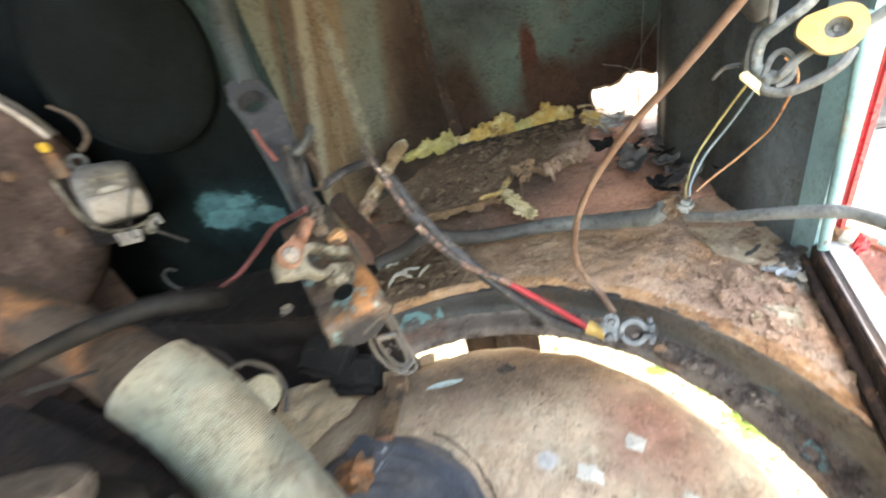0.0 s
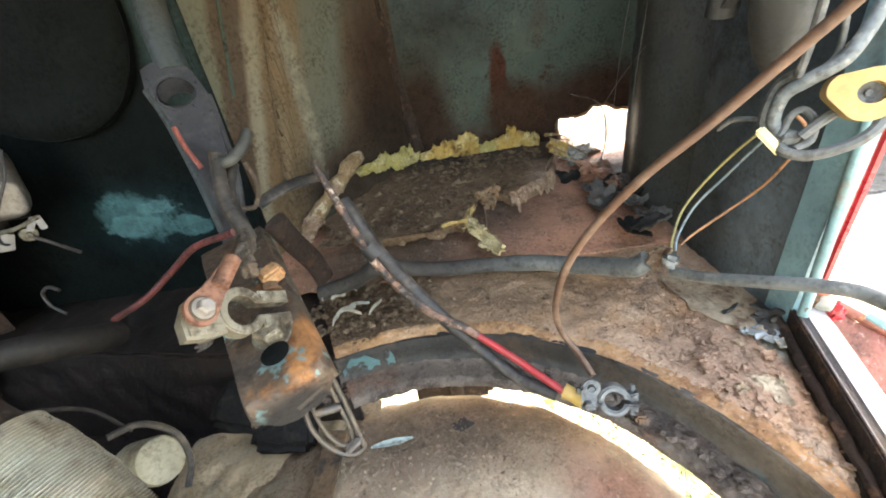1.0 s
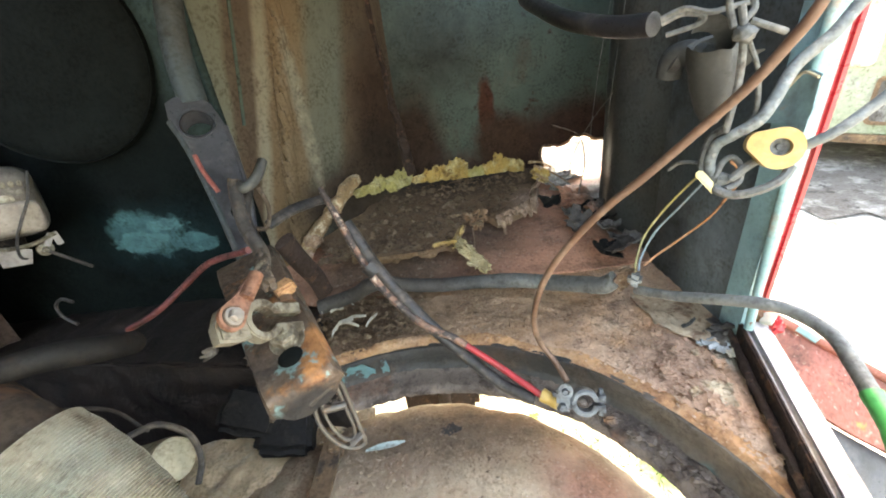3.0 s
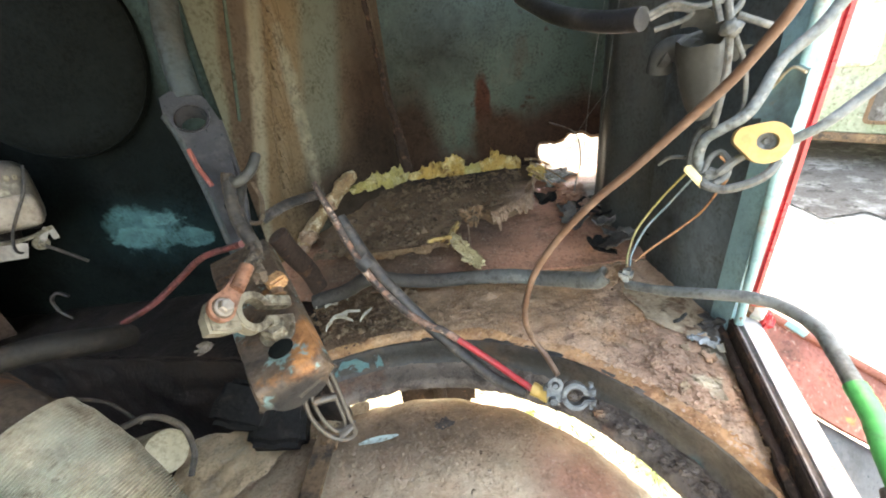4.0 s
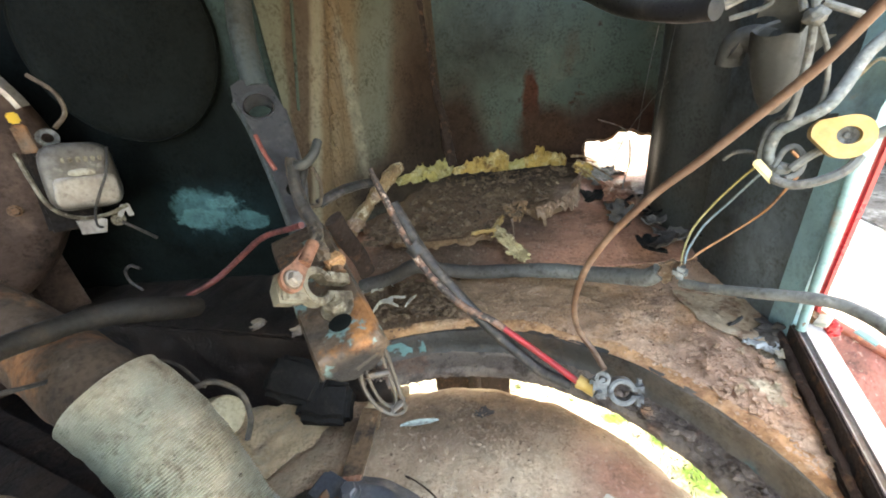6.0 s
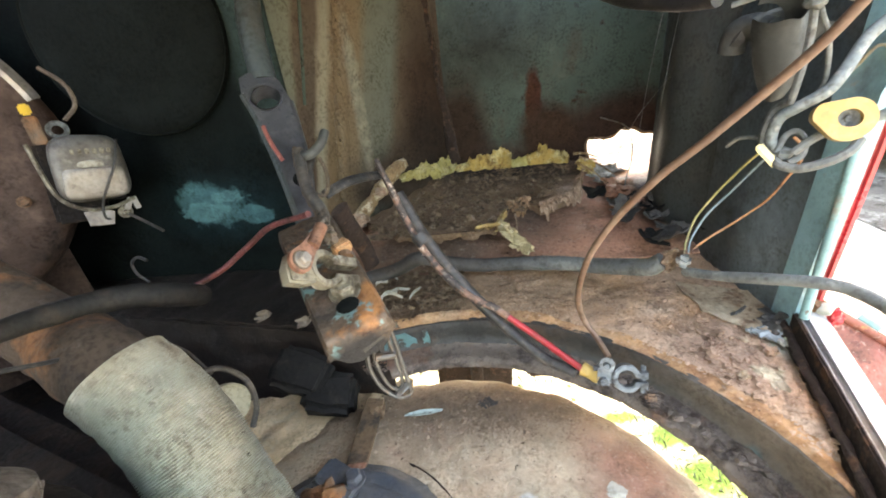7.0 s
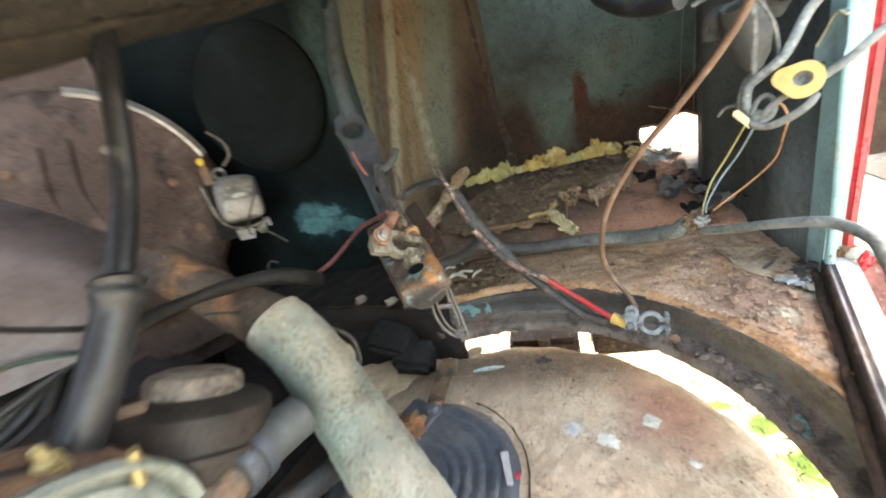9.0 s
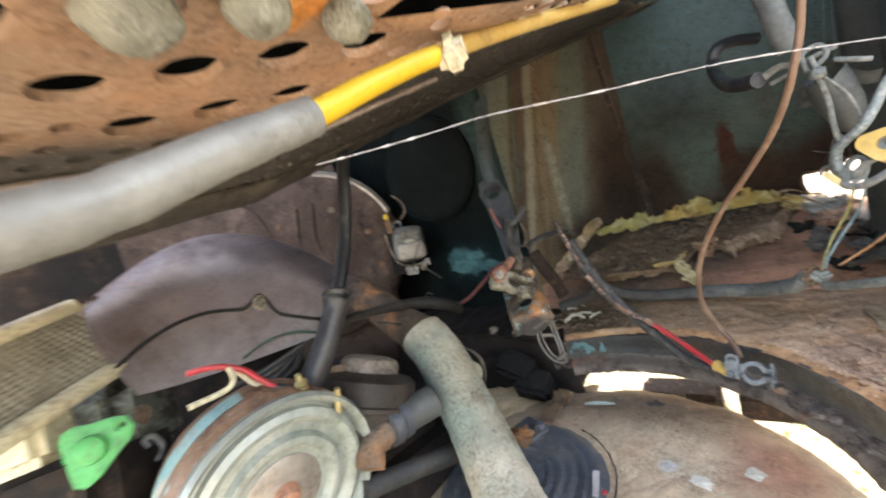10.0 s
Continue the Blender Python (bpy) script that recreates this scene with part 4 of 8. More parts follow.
for a0, a1 in ((101, 109.5), (97.5, 99.5)):
    part("teal_chip", thicken(grid(24, 8, lambda u, v: chip_at(u, v * math.sin(math.pi * min(0.97, max(0.03, u))) ** 0.4, a0, a1)), 0.0006), M_TEALCHIP, ledge, "patch of old teal paint")
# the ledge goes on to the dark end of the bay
# its dark brown holds the shade there
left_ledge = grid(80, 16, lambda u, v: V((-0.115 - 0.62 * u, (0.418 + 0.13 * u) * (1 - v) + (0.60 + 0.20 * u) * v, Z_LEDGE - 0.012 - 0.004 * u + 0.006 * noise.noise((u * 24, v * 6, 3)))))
part("ledge_end", thicken(left_ledge, 0.004), M_SHADED_RUST, ledge, "far end of the ledge, shade in its dark brown")
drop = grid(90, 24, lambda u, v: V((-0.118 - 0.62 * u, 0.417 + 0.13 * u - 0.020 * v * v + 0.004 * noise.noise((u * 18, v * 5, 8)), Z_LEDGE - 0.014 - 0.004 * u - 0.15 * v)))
part("ledge_drop", roughen(thicken(drop, 0.004), 0.002, 0.02), M_SHADED_RUST, ledge, "vertical face under the ledge, shade in its colour")
for i, (x, y) in enumerate([(-0.235, 0.448), (-0.300, 0.470)]):
    leaf_q = ragged((x, y, 0.652), (0.016, 0.006, 0.004), (-0.003, 0.006, 0.006), 0.006, 5.0 + i, 0.0008)
    single("dry_leaf", leaf_q, M_CAP, "small crumpled brown leaf on the dark ledge", "leaf", "crumpled leaves")

# ---- pocket behind the ledge ----
pocket = grid(90, 60, lambda u, v: V((-0.26 + 0.68 * u, 0.535 + 0.345 * v, 0.664 + 0.012 * min(1, v * 6) + 0.020 * v + 0.003 * noise.noise((u * 18, v * 10, 2)) + 0.002 * noise.noise((u * 60, v * 32, 6)))))
structure("pocket_floor", thicken(pocket, 0.004), M_REDRUST, "red-brown rusted floor behind the ledge", "floor")

# ---- rusty round tin under the arch ----
dome = thing("engine_tin", (-0.03, 0.147, 0.35), "large round rusty tin cowl, dusty, under the arched ledge", "engine cover")
prof = [(0.0, 0.574), (0.06, 0.573), (0.12, 0.571), (0.165, 0.568), (0.195, 0.565), (0.218, 0.559), (0.235, 0.551), (0.247, 0.540), (0.258, 0.522), (0.261, 0.50), (0.261, 0.44), (0.258, 0.35)]


def cowl_top(x, y):
    """The cowl's height at a place."""
    return float(np.interp(math.hypot((x + 0.0425) / 1.06, (y - 0.188) / 1.02), [p[0] for p in prof], [p[1] for p in prof]))


cowl = lathe([(float(r), float(np.interp(r, [p[0] for p in prof[:8]], [p[1] for p in prof[:8]]))) for r in np.linspace(0, 0.247, 70)] + prof[8:], Matrix.Translation((-0.0425, 0.188, 0)) @ Matrix.Diagonal((1.06, 1.02, 1, 1)), 220)
part("cowl", roughen(roughen(cowl, 0.004, 0.06), 0.0016, 0.013), M_DOME, dome, "rust-brown dusty dented cowl")
part("side_tin", roughen(grid(50, 50, lambda u, v: V((-0.335 + 0.235 * u + 0.012 * noise.noise((v * 5, 0, 2)), 0.15 + (0.265 + 0.020 * u + 0.012 * noise.noise((u * 7, 1, 0))) * v, 0.552 + 0.006 * noise.noise((u * 7, v * 9, 1)) + 0.003 * noise.noise((u * 24, v * 30, 1)) - 0.05 * max(0, 0.16 - u)))), 0.001, 0.02), M_TINSOIL, dome, "soil-covered side tin with cracked dirt")

beam = thing("chassis_beam", (0.2, 0.62, 0.34), "brown rusty beam below the body behind the arch", "beam")
part("rail", roughen(box((0.42, 0.06, 0.05), pose(0.29, 0.63, 0.40), 0.006), 0.003, 0.05), M_SEAM, beam)
part("bracket", roughen(box((0.145, 0.07, 0.10), pose(-0.02, 0.64, 0.37), 0.01), 0.003, 0.05), M_SEAM, beam, "dark rusted bracket")
part("rod", tube([(-0.015, 0.60, 0.30), (-0.015, 0.595, 0.44)], 0.012, 10), M_SEAM, beam)

# ---- sill bar and what lies outside it ----
BAR0, BAR1 = V((0.334, 0.372, 0.678)), V((0.105, -0.23, 0.678))
d = (BAR1 - BAR0).normalized()
bar = thing("sill_rail", BAR0, "white-painted worn metal sill rail along the opening", "rail")
fr = Matrix.Translation((BAR0 + BAR1) / 2) @ Matrix((V((-d.y, d.x, 0)), d, V((0, 0, 1)))).transposed().to_4x4()
L = (BAR1 - BAR0).length
part("rail_top", roughen(box((0.024, L, 0.014), fr, 0.005, segments=3), 0.0012, 0.05), M_BAR, bar)
part("rail_lip", roughen(box((0.004, L, 0.020), fr @ pose(-0.0145, 0, -0.004), 0.0015), 0.002, 0.02), M_SEAM, bar, "dark rusty inner lip")
part("rail_channel", roughen(sweep(bmesh.new(), [fr @ V((-0.0215, (k / 120 - 0.5) * L, -0.010)) for k in range(121)], 0.0036, 8, True, 0.8), 0.0018, 0.016), M_SEAM, bar, "dark rubber channel")
# added to block the bright ground between ledge and rail
part("rail_base", box((0.030, L, 0.006), fr @ pose(-0.008, 0, -0.020), 0.001), M_SEAM, bar, "dark plate added under the rail to close a gap")
part("rail_bracket", roughen(box((0.020, 0.016, 0.022), pose(0.334, 0.372, 0.684, 0, 0, 20), 0.003), 0.003, 0.01), M_PIPE, bar, "rusted end bracket")

# ---- foam, board and debris in the pocket ----
rng = random.Random(11)
board = thing("insulation_board", (0.05, 0.72, 0.69), "crumbling brown fibre board lying on the rusty floor", "insulation")
edge_pts = [(-0.185, 0.66), (-0.12, 0.60), (-0.06, 0.580), (-0.02, 0.592), (0.005, 0.590), (0.03, 0.600), (0.045, 0.625), (0.054, 0.650), (0.068, 0.684), (0.097, 0.680), (0.113, 0.656), (0.136, 0.664), (0.159, 0.676), (0.180, 0.692), (0.196, 0.712), (0.208, 0.755), (0.226, 0.80), (0.225, 0.87), (-0.035, 0.872), (-0.10, 0.79)]
b = plate(edge_pts, 0.012, pose(0, 0, 0.700))
bmesh.ops.subdivide_edges(b, edges=b.edges, cuts=9, use_grid_fill=True)
bmesh.ops.triangulate(b, faces=b.faces)
for v in b.verts:
    v.co.z += 0.020 * max(0, (v.co.y - 0.62) / 0.26)
part("slab", roughen(roughen(roughen(b, 0.006, 0.05), 0.004, 0.018), 0.002, 0.007), M_BOARD, board)


def foam_block(x0, x1, z0, z1, seed, y=0.868, depth=0.022):
    """A torn strip of foam: rounded lobes of uneven height grown into one another."""
    r, bm = random.Random(int(seed * 10)), bmesh.new()
    x = x0 + 0.004
    while x < x1:
        tall = (z1 - z0) * (0.62 + 0.38 * abs(noise.noise((x * 60, seed, 1)))) * r.uniform(0.8, 1.05)
        wide = r.uniform(0.008, 0.0125)
        merge(bm, lump((x, y - r.uniform(0.0, 0.35) * depth, z0 + tall * 0.45), wide, seed + x * 90, (1.0, 0.75 * depth / 0.022, tall * 0.55 / wide), 3, 0.45))
        x += wide * r.uniform(0.75, 1.15)
    return roughen(bm, 0.0012, 0.006, seed)


for i, (x0, x1, z0, z1) in enumerate([(-0.022, 0.004, 0.716, 0.744), (0.000, 0.046, 0.712, 0.758), (0.047, 0.086, 0.722, 0.772), (0.042, 0.084, 0.710, 0.732), (0.083, 0.116, 0.714, 0.740), (0.094, 0.140, 0.712, 0.752), (0.130, 0.194, 0.708, 0.760), (0.186, 0.211, 0.706, 0.756)]):
    single("foam_lump", foam_block(x0, x1, z0, z1, 3.1 * i + 1), M_FOAMLIME if i == 5 else M_FOAM, "pale yellow-green foam lump along the wall foot" if i == 5 else "orange-yellow crumbling foam lump along the wall foot", "foam", "foam along the wall foot")
for i, (s0, s1, z0, z1) in enumerate([(0.31, 0.44, 0.748, 0.766), (0.17, 0.345, 0.742, 0.766), (0.00, 0.195, 0.728, 0.772)]):
    low, high = angled(s0, 0, 0.010), angled(s1, 0, 0.010)
    turn = math.degrees(math.atan2(low.y - high.y, low.x - high.x))
    bm = foam_block(0.0, (low - high).length, z0 - 0.008, z1 - 0.002, 41.0 + 3.7 * i, 0.0, 0.020)
    bm.transform(pose(high.x, high.y, 0, 0, 0, turn))
    single("foam_lump", bm, M_FOAMLIME, "rounded pale yellow-green foam lump on the rib panel's foot", "foam", "foam along the wall foot")
edging = [angled(0.43, 0.772, 0.012), angled(0.50, 0.768, 0.014), angled(0.568, 0.753, 0.014), angled(0.62, 0.744, 0.014), angled(0.676, 0.734, 0.014), angled(0.768, 0.714, 0.014), angled(0.85, 0.694, 0.014)]
for i, (a, b, r) in enumerate([(0, 3, 0.0150), (2, 5, 0.0145), (4, 7, 0.0140)]):
    single("foam_edging", roughen(roughen(tube(edging[a:b], lambda t: r * (0.80 + 0.28 * math.sin(math.pi * t)) * (1 + 0.16 * noise.noise((t * 5, i, 2))), 20, 14, 0.8), 0.003, 0.02, i), 0.0014, 0.005), M_FOAMPALE, "pale weathered roll of foam edging on the panel foot", "foam", "foam edging pieces")
for i, (x, y, z, r) in enumerate([(*angled(0.66, 0.744, 0.026), 0.009), (*angled(0.82, 0.712, 0.026), 0.012), (*angled(0.87, 0.694, 0.024), 0.009)]):
    single("foam_scrap", lump((x, y, z), r, 50 + 2.1 * i, (1.1, 0.8, 0.9), 4, 0.6), M_PAPER, "whitish foam crumb on the edging", "foam", "torn foam scraps")
for i, (a, bb) in enumerate([((0.215, 0.80, 0.742), (0.265, 0.735, 0.720)), ((0.205, 0.79, 0.735), (0.245, 0.722, 0.712)), ((0.21, 0.82, 0.745), (0.24, 0.76, 0.748))]):
    single("splinter", tube([a, ((a[0] + bb[0]) / 2, (a[1] + bb[1]) / 2 + 0.003, (a[2] + bb[2]) / 2 + 0.004), bb], lambda t: 0.0028 * (1.15 - t), 6), M_FOAMPALE, "thin broken straw-coloured splinter", "splinter", "splinters")
# the pale clods also stand for the glare at the hole's foot
for i, (x, y, r, sq) in enumerate([(0.255, 0.835, 0.016, (1.3, 1.0, 0.45)), (0.262, 0.790, 0.015, (1.0, 1.2, 0.4)), (0.280, 0.845, 0.020, (1.2, 1.0, 0.5)), (0.272, 0.725, 0.026, (0.9, 1.3, 0.4)), (0.250, 0.865, 0.018, (1.4, 0.6, 0.6)), (0.283, 0.672, 0.020, (0.8, 1.4, 0.45))]):
    single("rust_clod", roughen(lump((x, y, 0.700), r, 90 + i * 2.7, sq, 4, 1.0), 0.003, 0.008), M_RUBBLE if i in (0, 1, 2, 4) else M_REDRUST, "crumbling clod of rust and earth below the hole", "rust debris", "rust clods")


FLAPS = [((0.222, 0.772, 0.728), (0.020, -0.018, -0.008), (0.008, 0.008, 0.012), 0.006, M_FOAM), ((0.196, 0.742, 0.724), (0.016, 0.012, 0.006), (0.004, -0.010, 0.014), 0.008, M_PAPER)]
for i, (at, ax, ay, curl, m) in enumerate(FLAPS):
    single("torn_flap", ragged(at, ax, ay, curl, 2.3 * i, 0.0022), m, "yellow torn foam flap on the board's edge" if m is M_FOAM else "pinkish torn facing curling off the board's edge", "foam", "torn flaps")


def hanging(path, drop, lean, seed, thick=0.0024):
    """A torn strip of facing that hangs from a line, with a ragged hem."""
    line = smooth_path(path, 60)

    def at(u, v):
        a = line[min(len(line) - 1, int(u * (len(line) - 1) + 0.5))]
        fall = drop * math.sin(math.pi * min(0.97, max(0.03, u))) ** 0.4 * (0.75 + 0.55 * noise.noise((u * 3.1, seed, 0)) + 0.40 * noise.noise((u * 9.0, seed, 3)) + 0.2 * noise.noise((u * 26, seed, 5)))
        w = v * max(0.1, fall / drop)
        return a + V(lean) * (drop * w * (1 - 0.35 * w)) + V((0, 0, -0.55 * drop * w * w)) + V((0.3, -0.5, 0.6)) * (0.006 * noise.noise((u * 7, v * 2.5, seed + 2)))
    return roughen(thicken(grid(59, 12, at), thick), 0.0016, 0.006, seed)


for i, (path, drop, lean, m, label) in enumerate([
        ([(0.224, 0.792, 0.730), (0.208, 0.757, 0.727), (0.194, 0.716, 0.722), (0.176, 0.694, 0.718), (0.158, 0.680, 0.715), (0.146, 0.674, 0.713)], 0.036, (-0.05, -0.75, -0.45), M_PAPER, "pinkish torn facing hanging from the board's end"),
        ([(0.152, 0.680, 0.716), (0.136, 0.668, 0.713), (0.122, 0.662, 0.711), (0.112, 0.660, 0.710)], 0.038, (0.10, -0.80, -0.40), M_PAPER, "pinkish torn facing hanging from the board's end"),
        ([(0.101, 0.684, 0.713), (0.088, 0.690, 0.713), (0.074, 0.688, 0.712), (0.062, 0.680, 0.711)], 0.046, (-0.05, -0.80, -0.35), M_FACING, "brown torn facing hanging from the board's edge")]):
    single("torn_facing", hanging(path, drop, lean, 4.3 * i + 2), m, label, "foam", "torn facing strips")
for i, (at, ax, ay, curl) in enumerate([((0.024, 0.598, 0.706), (0.038, 0.003, -0.002), (0.004, -0.015, 0.015), 0.007), ((0.043, 0.614, 0.710), (0.008, 0.013, 0.010), (0.009, -0.004, 0.006), 0.003), ((0.064, 0.540, 0.696), (0.017, -0.032, -0.006), (0.015, 0.003, 0.010), 0.006), ((0.050, 0.578, 0.702), (0.014, -0.022, -0.003), (0.012, 0.004, 0.009), 0.005)]):
    single("foam_lobe", roughen(ragged(at, ax, ay, curl, 3.7 * i + 5, 0.004), 0.002, 0.006, i), M_FOAMLOBE if i < 2 else M_FOAMTAIL, "orange-yellow torn foam on the board's lower edge" if i < 2 else "pale torn foam tail below the board", "foam", "torn foam on the board")
single("glue_strand", tube([(0.071, 0.650, 0.698), (0.070, 0.620, 0.694), (0.066, 0.580, 0.693), (0.066, 0.545, 0.692)], 0.0013, 8, 6), M_PAPER, "pale strand of glue hanging from the torn flap", "strand")
single("wood_sliver", roughen(box((0.075, 0.008, 0.006), pose(-0.045, 0.575, 0.704, 0, 0, 2), 0.0015), 0.0015, 0.012), M_WOODY, "thin brown wood sliver lying along the board", "splinter")
rr = random.Random(77)
for i in range(14):
    x, y = 0.238 + 0.082 * (i % 4) / 3 + rr.uniform(-0.012, 0.012), 0.545 + 0.20 * (i // 4) / 3 + rr.uniform(-0.02, 0.02)
    a, size = rr.uniform(0, 6.28), rr.uniform(0.020, 0.036)
    single("rotten_rag", roughen(ragged((x, y, 0.688 + rr.uniform(0, 0.010)), (size * math.cos(a), size * math.sin(a), size * rr.uniform(-0.2, 0.4)), (-size * 0.7 * math.sin(a), size * 0.7 * math.cos(a), size * rr.uniform(0, 0.5)), size * 0.35, 31 + 1.7 * i, 0.002), 0.003, 0.012), (M_PAD, M_DIRTYRUBBER, M_RAG)[i % 3], "rotten grey-black underseal rag heaped on the rusty floor", "debris", "rotten rags")
single("thin_wire", tube([(0.272, 0.868, 0.80), (0.300, 0.80, 0.79), (0.302, 0.77, 0.745), (0.275, 0.72, 0.715), (0.262, 0.68, 0.70), (0.268, 0.64, 0.69)], 0.0012, 6), M_STEELWIRE, "thin loose dull steel wire beside the hole", "wire")
# rust flakes and soil on floor and ledge
verts, faces = [], []


def flake_field(n, place, size, seed):
    r = random.Random(seed)
    for _ in range(n):
        q = place(r)
        if q is None:
            continue
        i, s, a = len(verts), r.uniform(*size), r.uniform(0, 6.28)
        tilt = r.uniform(-0.5, 0.5)
        for k in range(5):
            ang, rr = a + k * 1.257, s * r.uniform(0.6, 1.2)
            verts.append((q[0] + rr * math.cos(ang), q[1] + rr * math.sin(ang), q[2] + rr * math.cos(ang - a) * tilt + 0.0006))
        verts.append((q[0], q[1], q[2] + s * r.uniform(0.3, 0.7)))
        faces.extend((i + k, i + (k + 1) % 5, i + 5) for k in range(5))


def on_ledge(r):
    u, v = r.uniform(0.2, 0.98), r.random()
    q = ledge_at(u, v)
    return q if noise.noise((q.x * 14, q.y * 14, 3)) + (0.25 if q.x > 0.15 else -0.2) > 0 else None


flake_field(1500, on_ledge, (0.0010, 0.0032), 3)
mesh = bpy.data.meshes.new("rust_flakes")
mesh.from_pydata(verts, [], faces)
mesh.materials.append(M_LEDGE)
tagged(new("rust_flakes", mesh), "loose rust flakes scattered over the ledge", "rust flakes", kind="stuff")
verts, faces = [], []
def on_board(r):
    x, y = r.uniform(-0.18, 0.2), r.uniform(0.58, 0.84)
    return (x, y, 0.702 + 0.020 * max(0, (y - 0.62) / 0.26)) if x < 0.06 + 0.8 * (y - 0.62) and x > -0.18 + 0.5 * (y - 0.6) else None


flake_field(1400, on_board, (0.0012, 0.004), 5)
flake_field(420, on_board, (0.004, 0.009), 15)
flake_field(60, on_board, (0.008, 0.014), 16)
flake_field(500, lambda r: (r.uniform(-0.17, -0.02), r.uniform(0.44, 0.56), 0.664), (0.002, 0.006), 6)
def on_cowl(r):
    x, y = -0.03 + r.gauss(0, 0.08), 0.35 + r.gauss(0, 0.028)
    return (x, y, cowl_top(x, y) + 0.001) if math.hypot(x + 0.0425, y - 0.188) < 0.235 else None


mesh = bpy.data.meshes.new("soil_crumbs")
mesh.from_pydata(verts, [], faces)
mesh.materials.append(M_SOIL)
tagged(new("soil_crumbs", mesh), "dry brown soil crumbs over board and ledge", "soil", kind="stuff")
verts, faces = [], []
flake_field(1500, on_cowl, (0.0008, 0.0024), 7)
flake_field(500, lambda r: (-0.055 + 0.16 * math.cos(r.uniform(0, 6.28)) * r.random(), 0.25 + r.uniform(-0.06, 0.10), 0.574), (0.0006, 0.0018), 8)
mesh = bpy.data.meshes.new("dust_crumbs")
mesh.from_pydata(verts, [], faces)
mesh.materials.append(M_DOME)
tagged(new("dust_crumbs", mesh), "pale brown dirt crumbs lying on the tin cowl", "dirt", kind="stuff")
verts, faces = [], []


def on_flange(r):
    a, rr = radians(r.uniform(-30, 116)), r.uniform(0.252, 0.274)
    return (ARC.x + rr * math.cos(a), ARC.y + rr * math.sin(a), 0.6185 + (rr - 0.25) * 0.15)


flake_field(1600, on_flange, (0.0006, 0.0022), 9)
mesh = bpy.data.meshes.new("flange_crumbs")
mesh.from_pydata(verts, [], faces)
mesh.materials.append(M_SHELF)
tagged(new("flange_crumbs", mesh), "grey-brown grit lying on the arch's lower flange", "grit", kind="stuff")
# grey paint sheet lifting off the ledge by the side panel
sheet = [(0.251, 0.463, 0.664), (0.242, 0.424, 0.664), (0.250, 0.401, 0.664), (0.263, 0.380, 0.664), (0.272, 0.365, 0.664), (0.291, 0.359, 0.664), (0.324, 0.379, 0.664), (0.347, 0.414, 0.664), (0.305, 0.440, 0.664)]
sb = plate([(p[0], p[1]) for p in sheet], 0.0016, pose(0, 0, 0.6650))
bmesh.ops.subdivide_edges(sb, edges=sb.edges, cuts=7, use_grid_fill=True)
bmesh.ops.triangulate(sb, faces=sb.faces)
for v in sb.verts:
    v.co += V((0.009 * noise.noise((v.co.x * 60, v.co.y * 60, 1)) + 0.003 * noise.noise((v.co.x * 190, v.co.y * 190, 2)), 0.009 * noise.noise((v.co.x * 60, v.co.y * 60, 7)) + 0.003 * noise.noise((v.co.x * 190, v.co.y * 190, 9)), 0.0022 * noise.noise((v.co.x * 45, v.co.y * 45, 3)) + 0.0012 * noise.noise((v.co.x * 130, v.co.y * 130, 5))))
single("paint_sheet", sb, M_SHEET, "grey dusty paint sheet peeling off the rusty ledge", "paint flake")
single("dirt_clod", lump((0.321, 0.379, 0.664), 0.020, 5.5, (1.2, 1.0, 0.5), 5, 0.9), M_DIRTYRUBBER, "dark clod of dust in the ledge's corner", "dirt")
for i, (x, y, r) in enumerate([(0.285, 0.36, 0.006), (0.278, 0.335, 0.005), (0.25, 0.325, 0.004), (0.232, 0.305, 0.005), (0.222, 0.335, 0.005), (0.245, 0.36, 0.004), (0.255, 0.29, 0.005), (0.21, 0.37, 0.004), (0.296, 0.345, 0.005), (0.262, 0.352, 0.004), (0.24, 0.385, 0.005)]):
    f = lambda u, v, x=x, y=y, r=r, i=i: V((x + (u - 0.5) * 2 * r, y + (v - 0.5) * 1.5 * r, 0.663 + r * (0.9 * (u - 0.3) ** 2 + 0.5 * v * v) + 0.002 * noise.noise((u * 4 + i, v * 4, i))))
    single("paint_flake", roughen(thicken(grid(8, 8, f), 0.0008), 0.0025, 0.008, i), M_SHEET if i % 3 == 0 else M_LEDGE, "curled flake of old paint lifting off the ledge", "paint flake", "paint flakes on the ledge")
rr = random.Random(23)
flakes = bmesh.new()
for i in range(150):
    x, y = 0.236 + rr.gauss(0, 0.026), 0.335 + rr.gauss(0, 0.050)
    if x > 0.30 or math.hypot(x - ARC.x, y - ARC.y) < R_ARC + 0.006:
        continue
    size, a = rr.uniform(0.0016, 0.0055), rr.uniform(0, 6.28)
    merge(flakes, ragged((x, y, 0.6615 + size * 0.1), (size * math.cos(a), size * math.sin(a), size * rr.uniform(-0.2, 0.2)), (-size * math.sin(a) * 0.7, size * math.cos(a) * 0.7, size * rr.uniform(-0.2, 0.25)), size * 0.3, i * 1.3, 0.0007, (10, 3)))
single("scale_flakes", flakes, M_LEDGE, "lifted scales of rust and old paint on the ledge", "rust flakes", kind="stuff")
rubble = bmesh.new()
for i in range(46):
    a, rad_at = radians(rr.gauss(32, 13)), rr.uniform(0.254, 0.272)
    size = rr.uniform(0.0016, 0.0050)
    merge(rubble, lump((ARC.x + rad_at * math.cos(a), ARC.y + rad_at * math.sin(a), 0.6215 + size * 0.4), size, i * 2.9, (1.2, 1.0, 0.7), 2, 0.7))
single("lip_rubble", rubble, M_SHELF, "dirt lumps lying along the arch's lower flange", "dirt", kind="stuff")
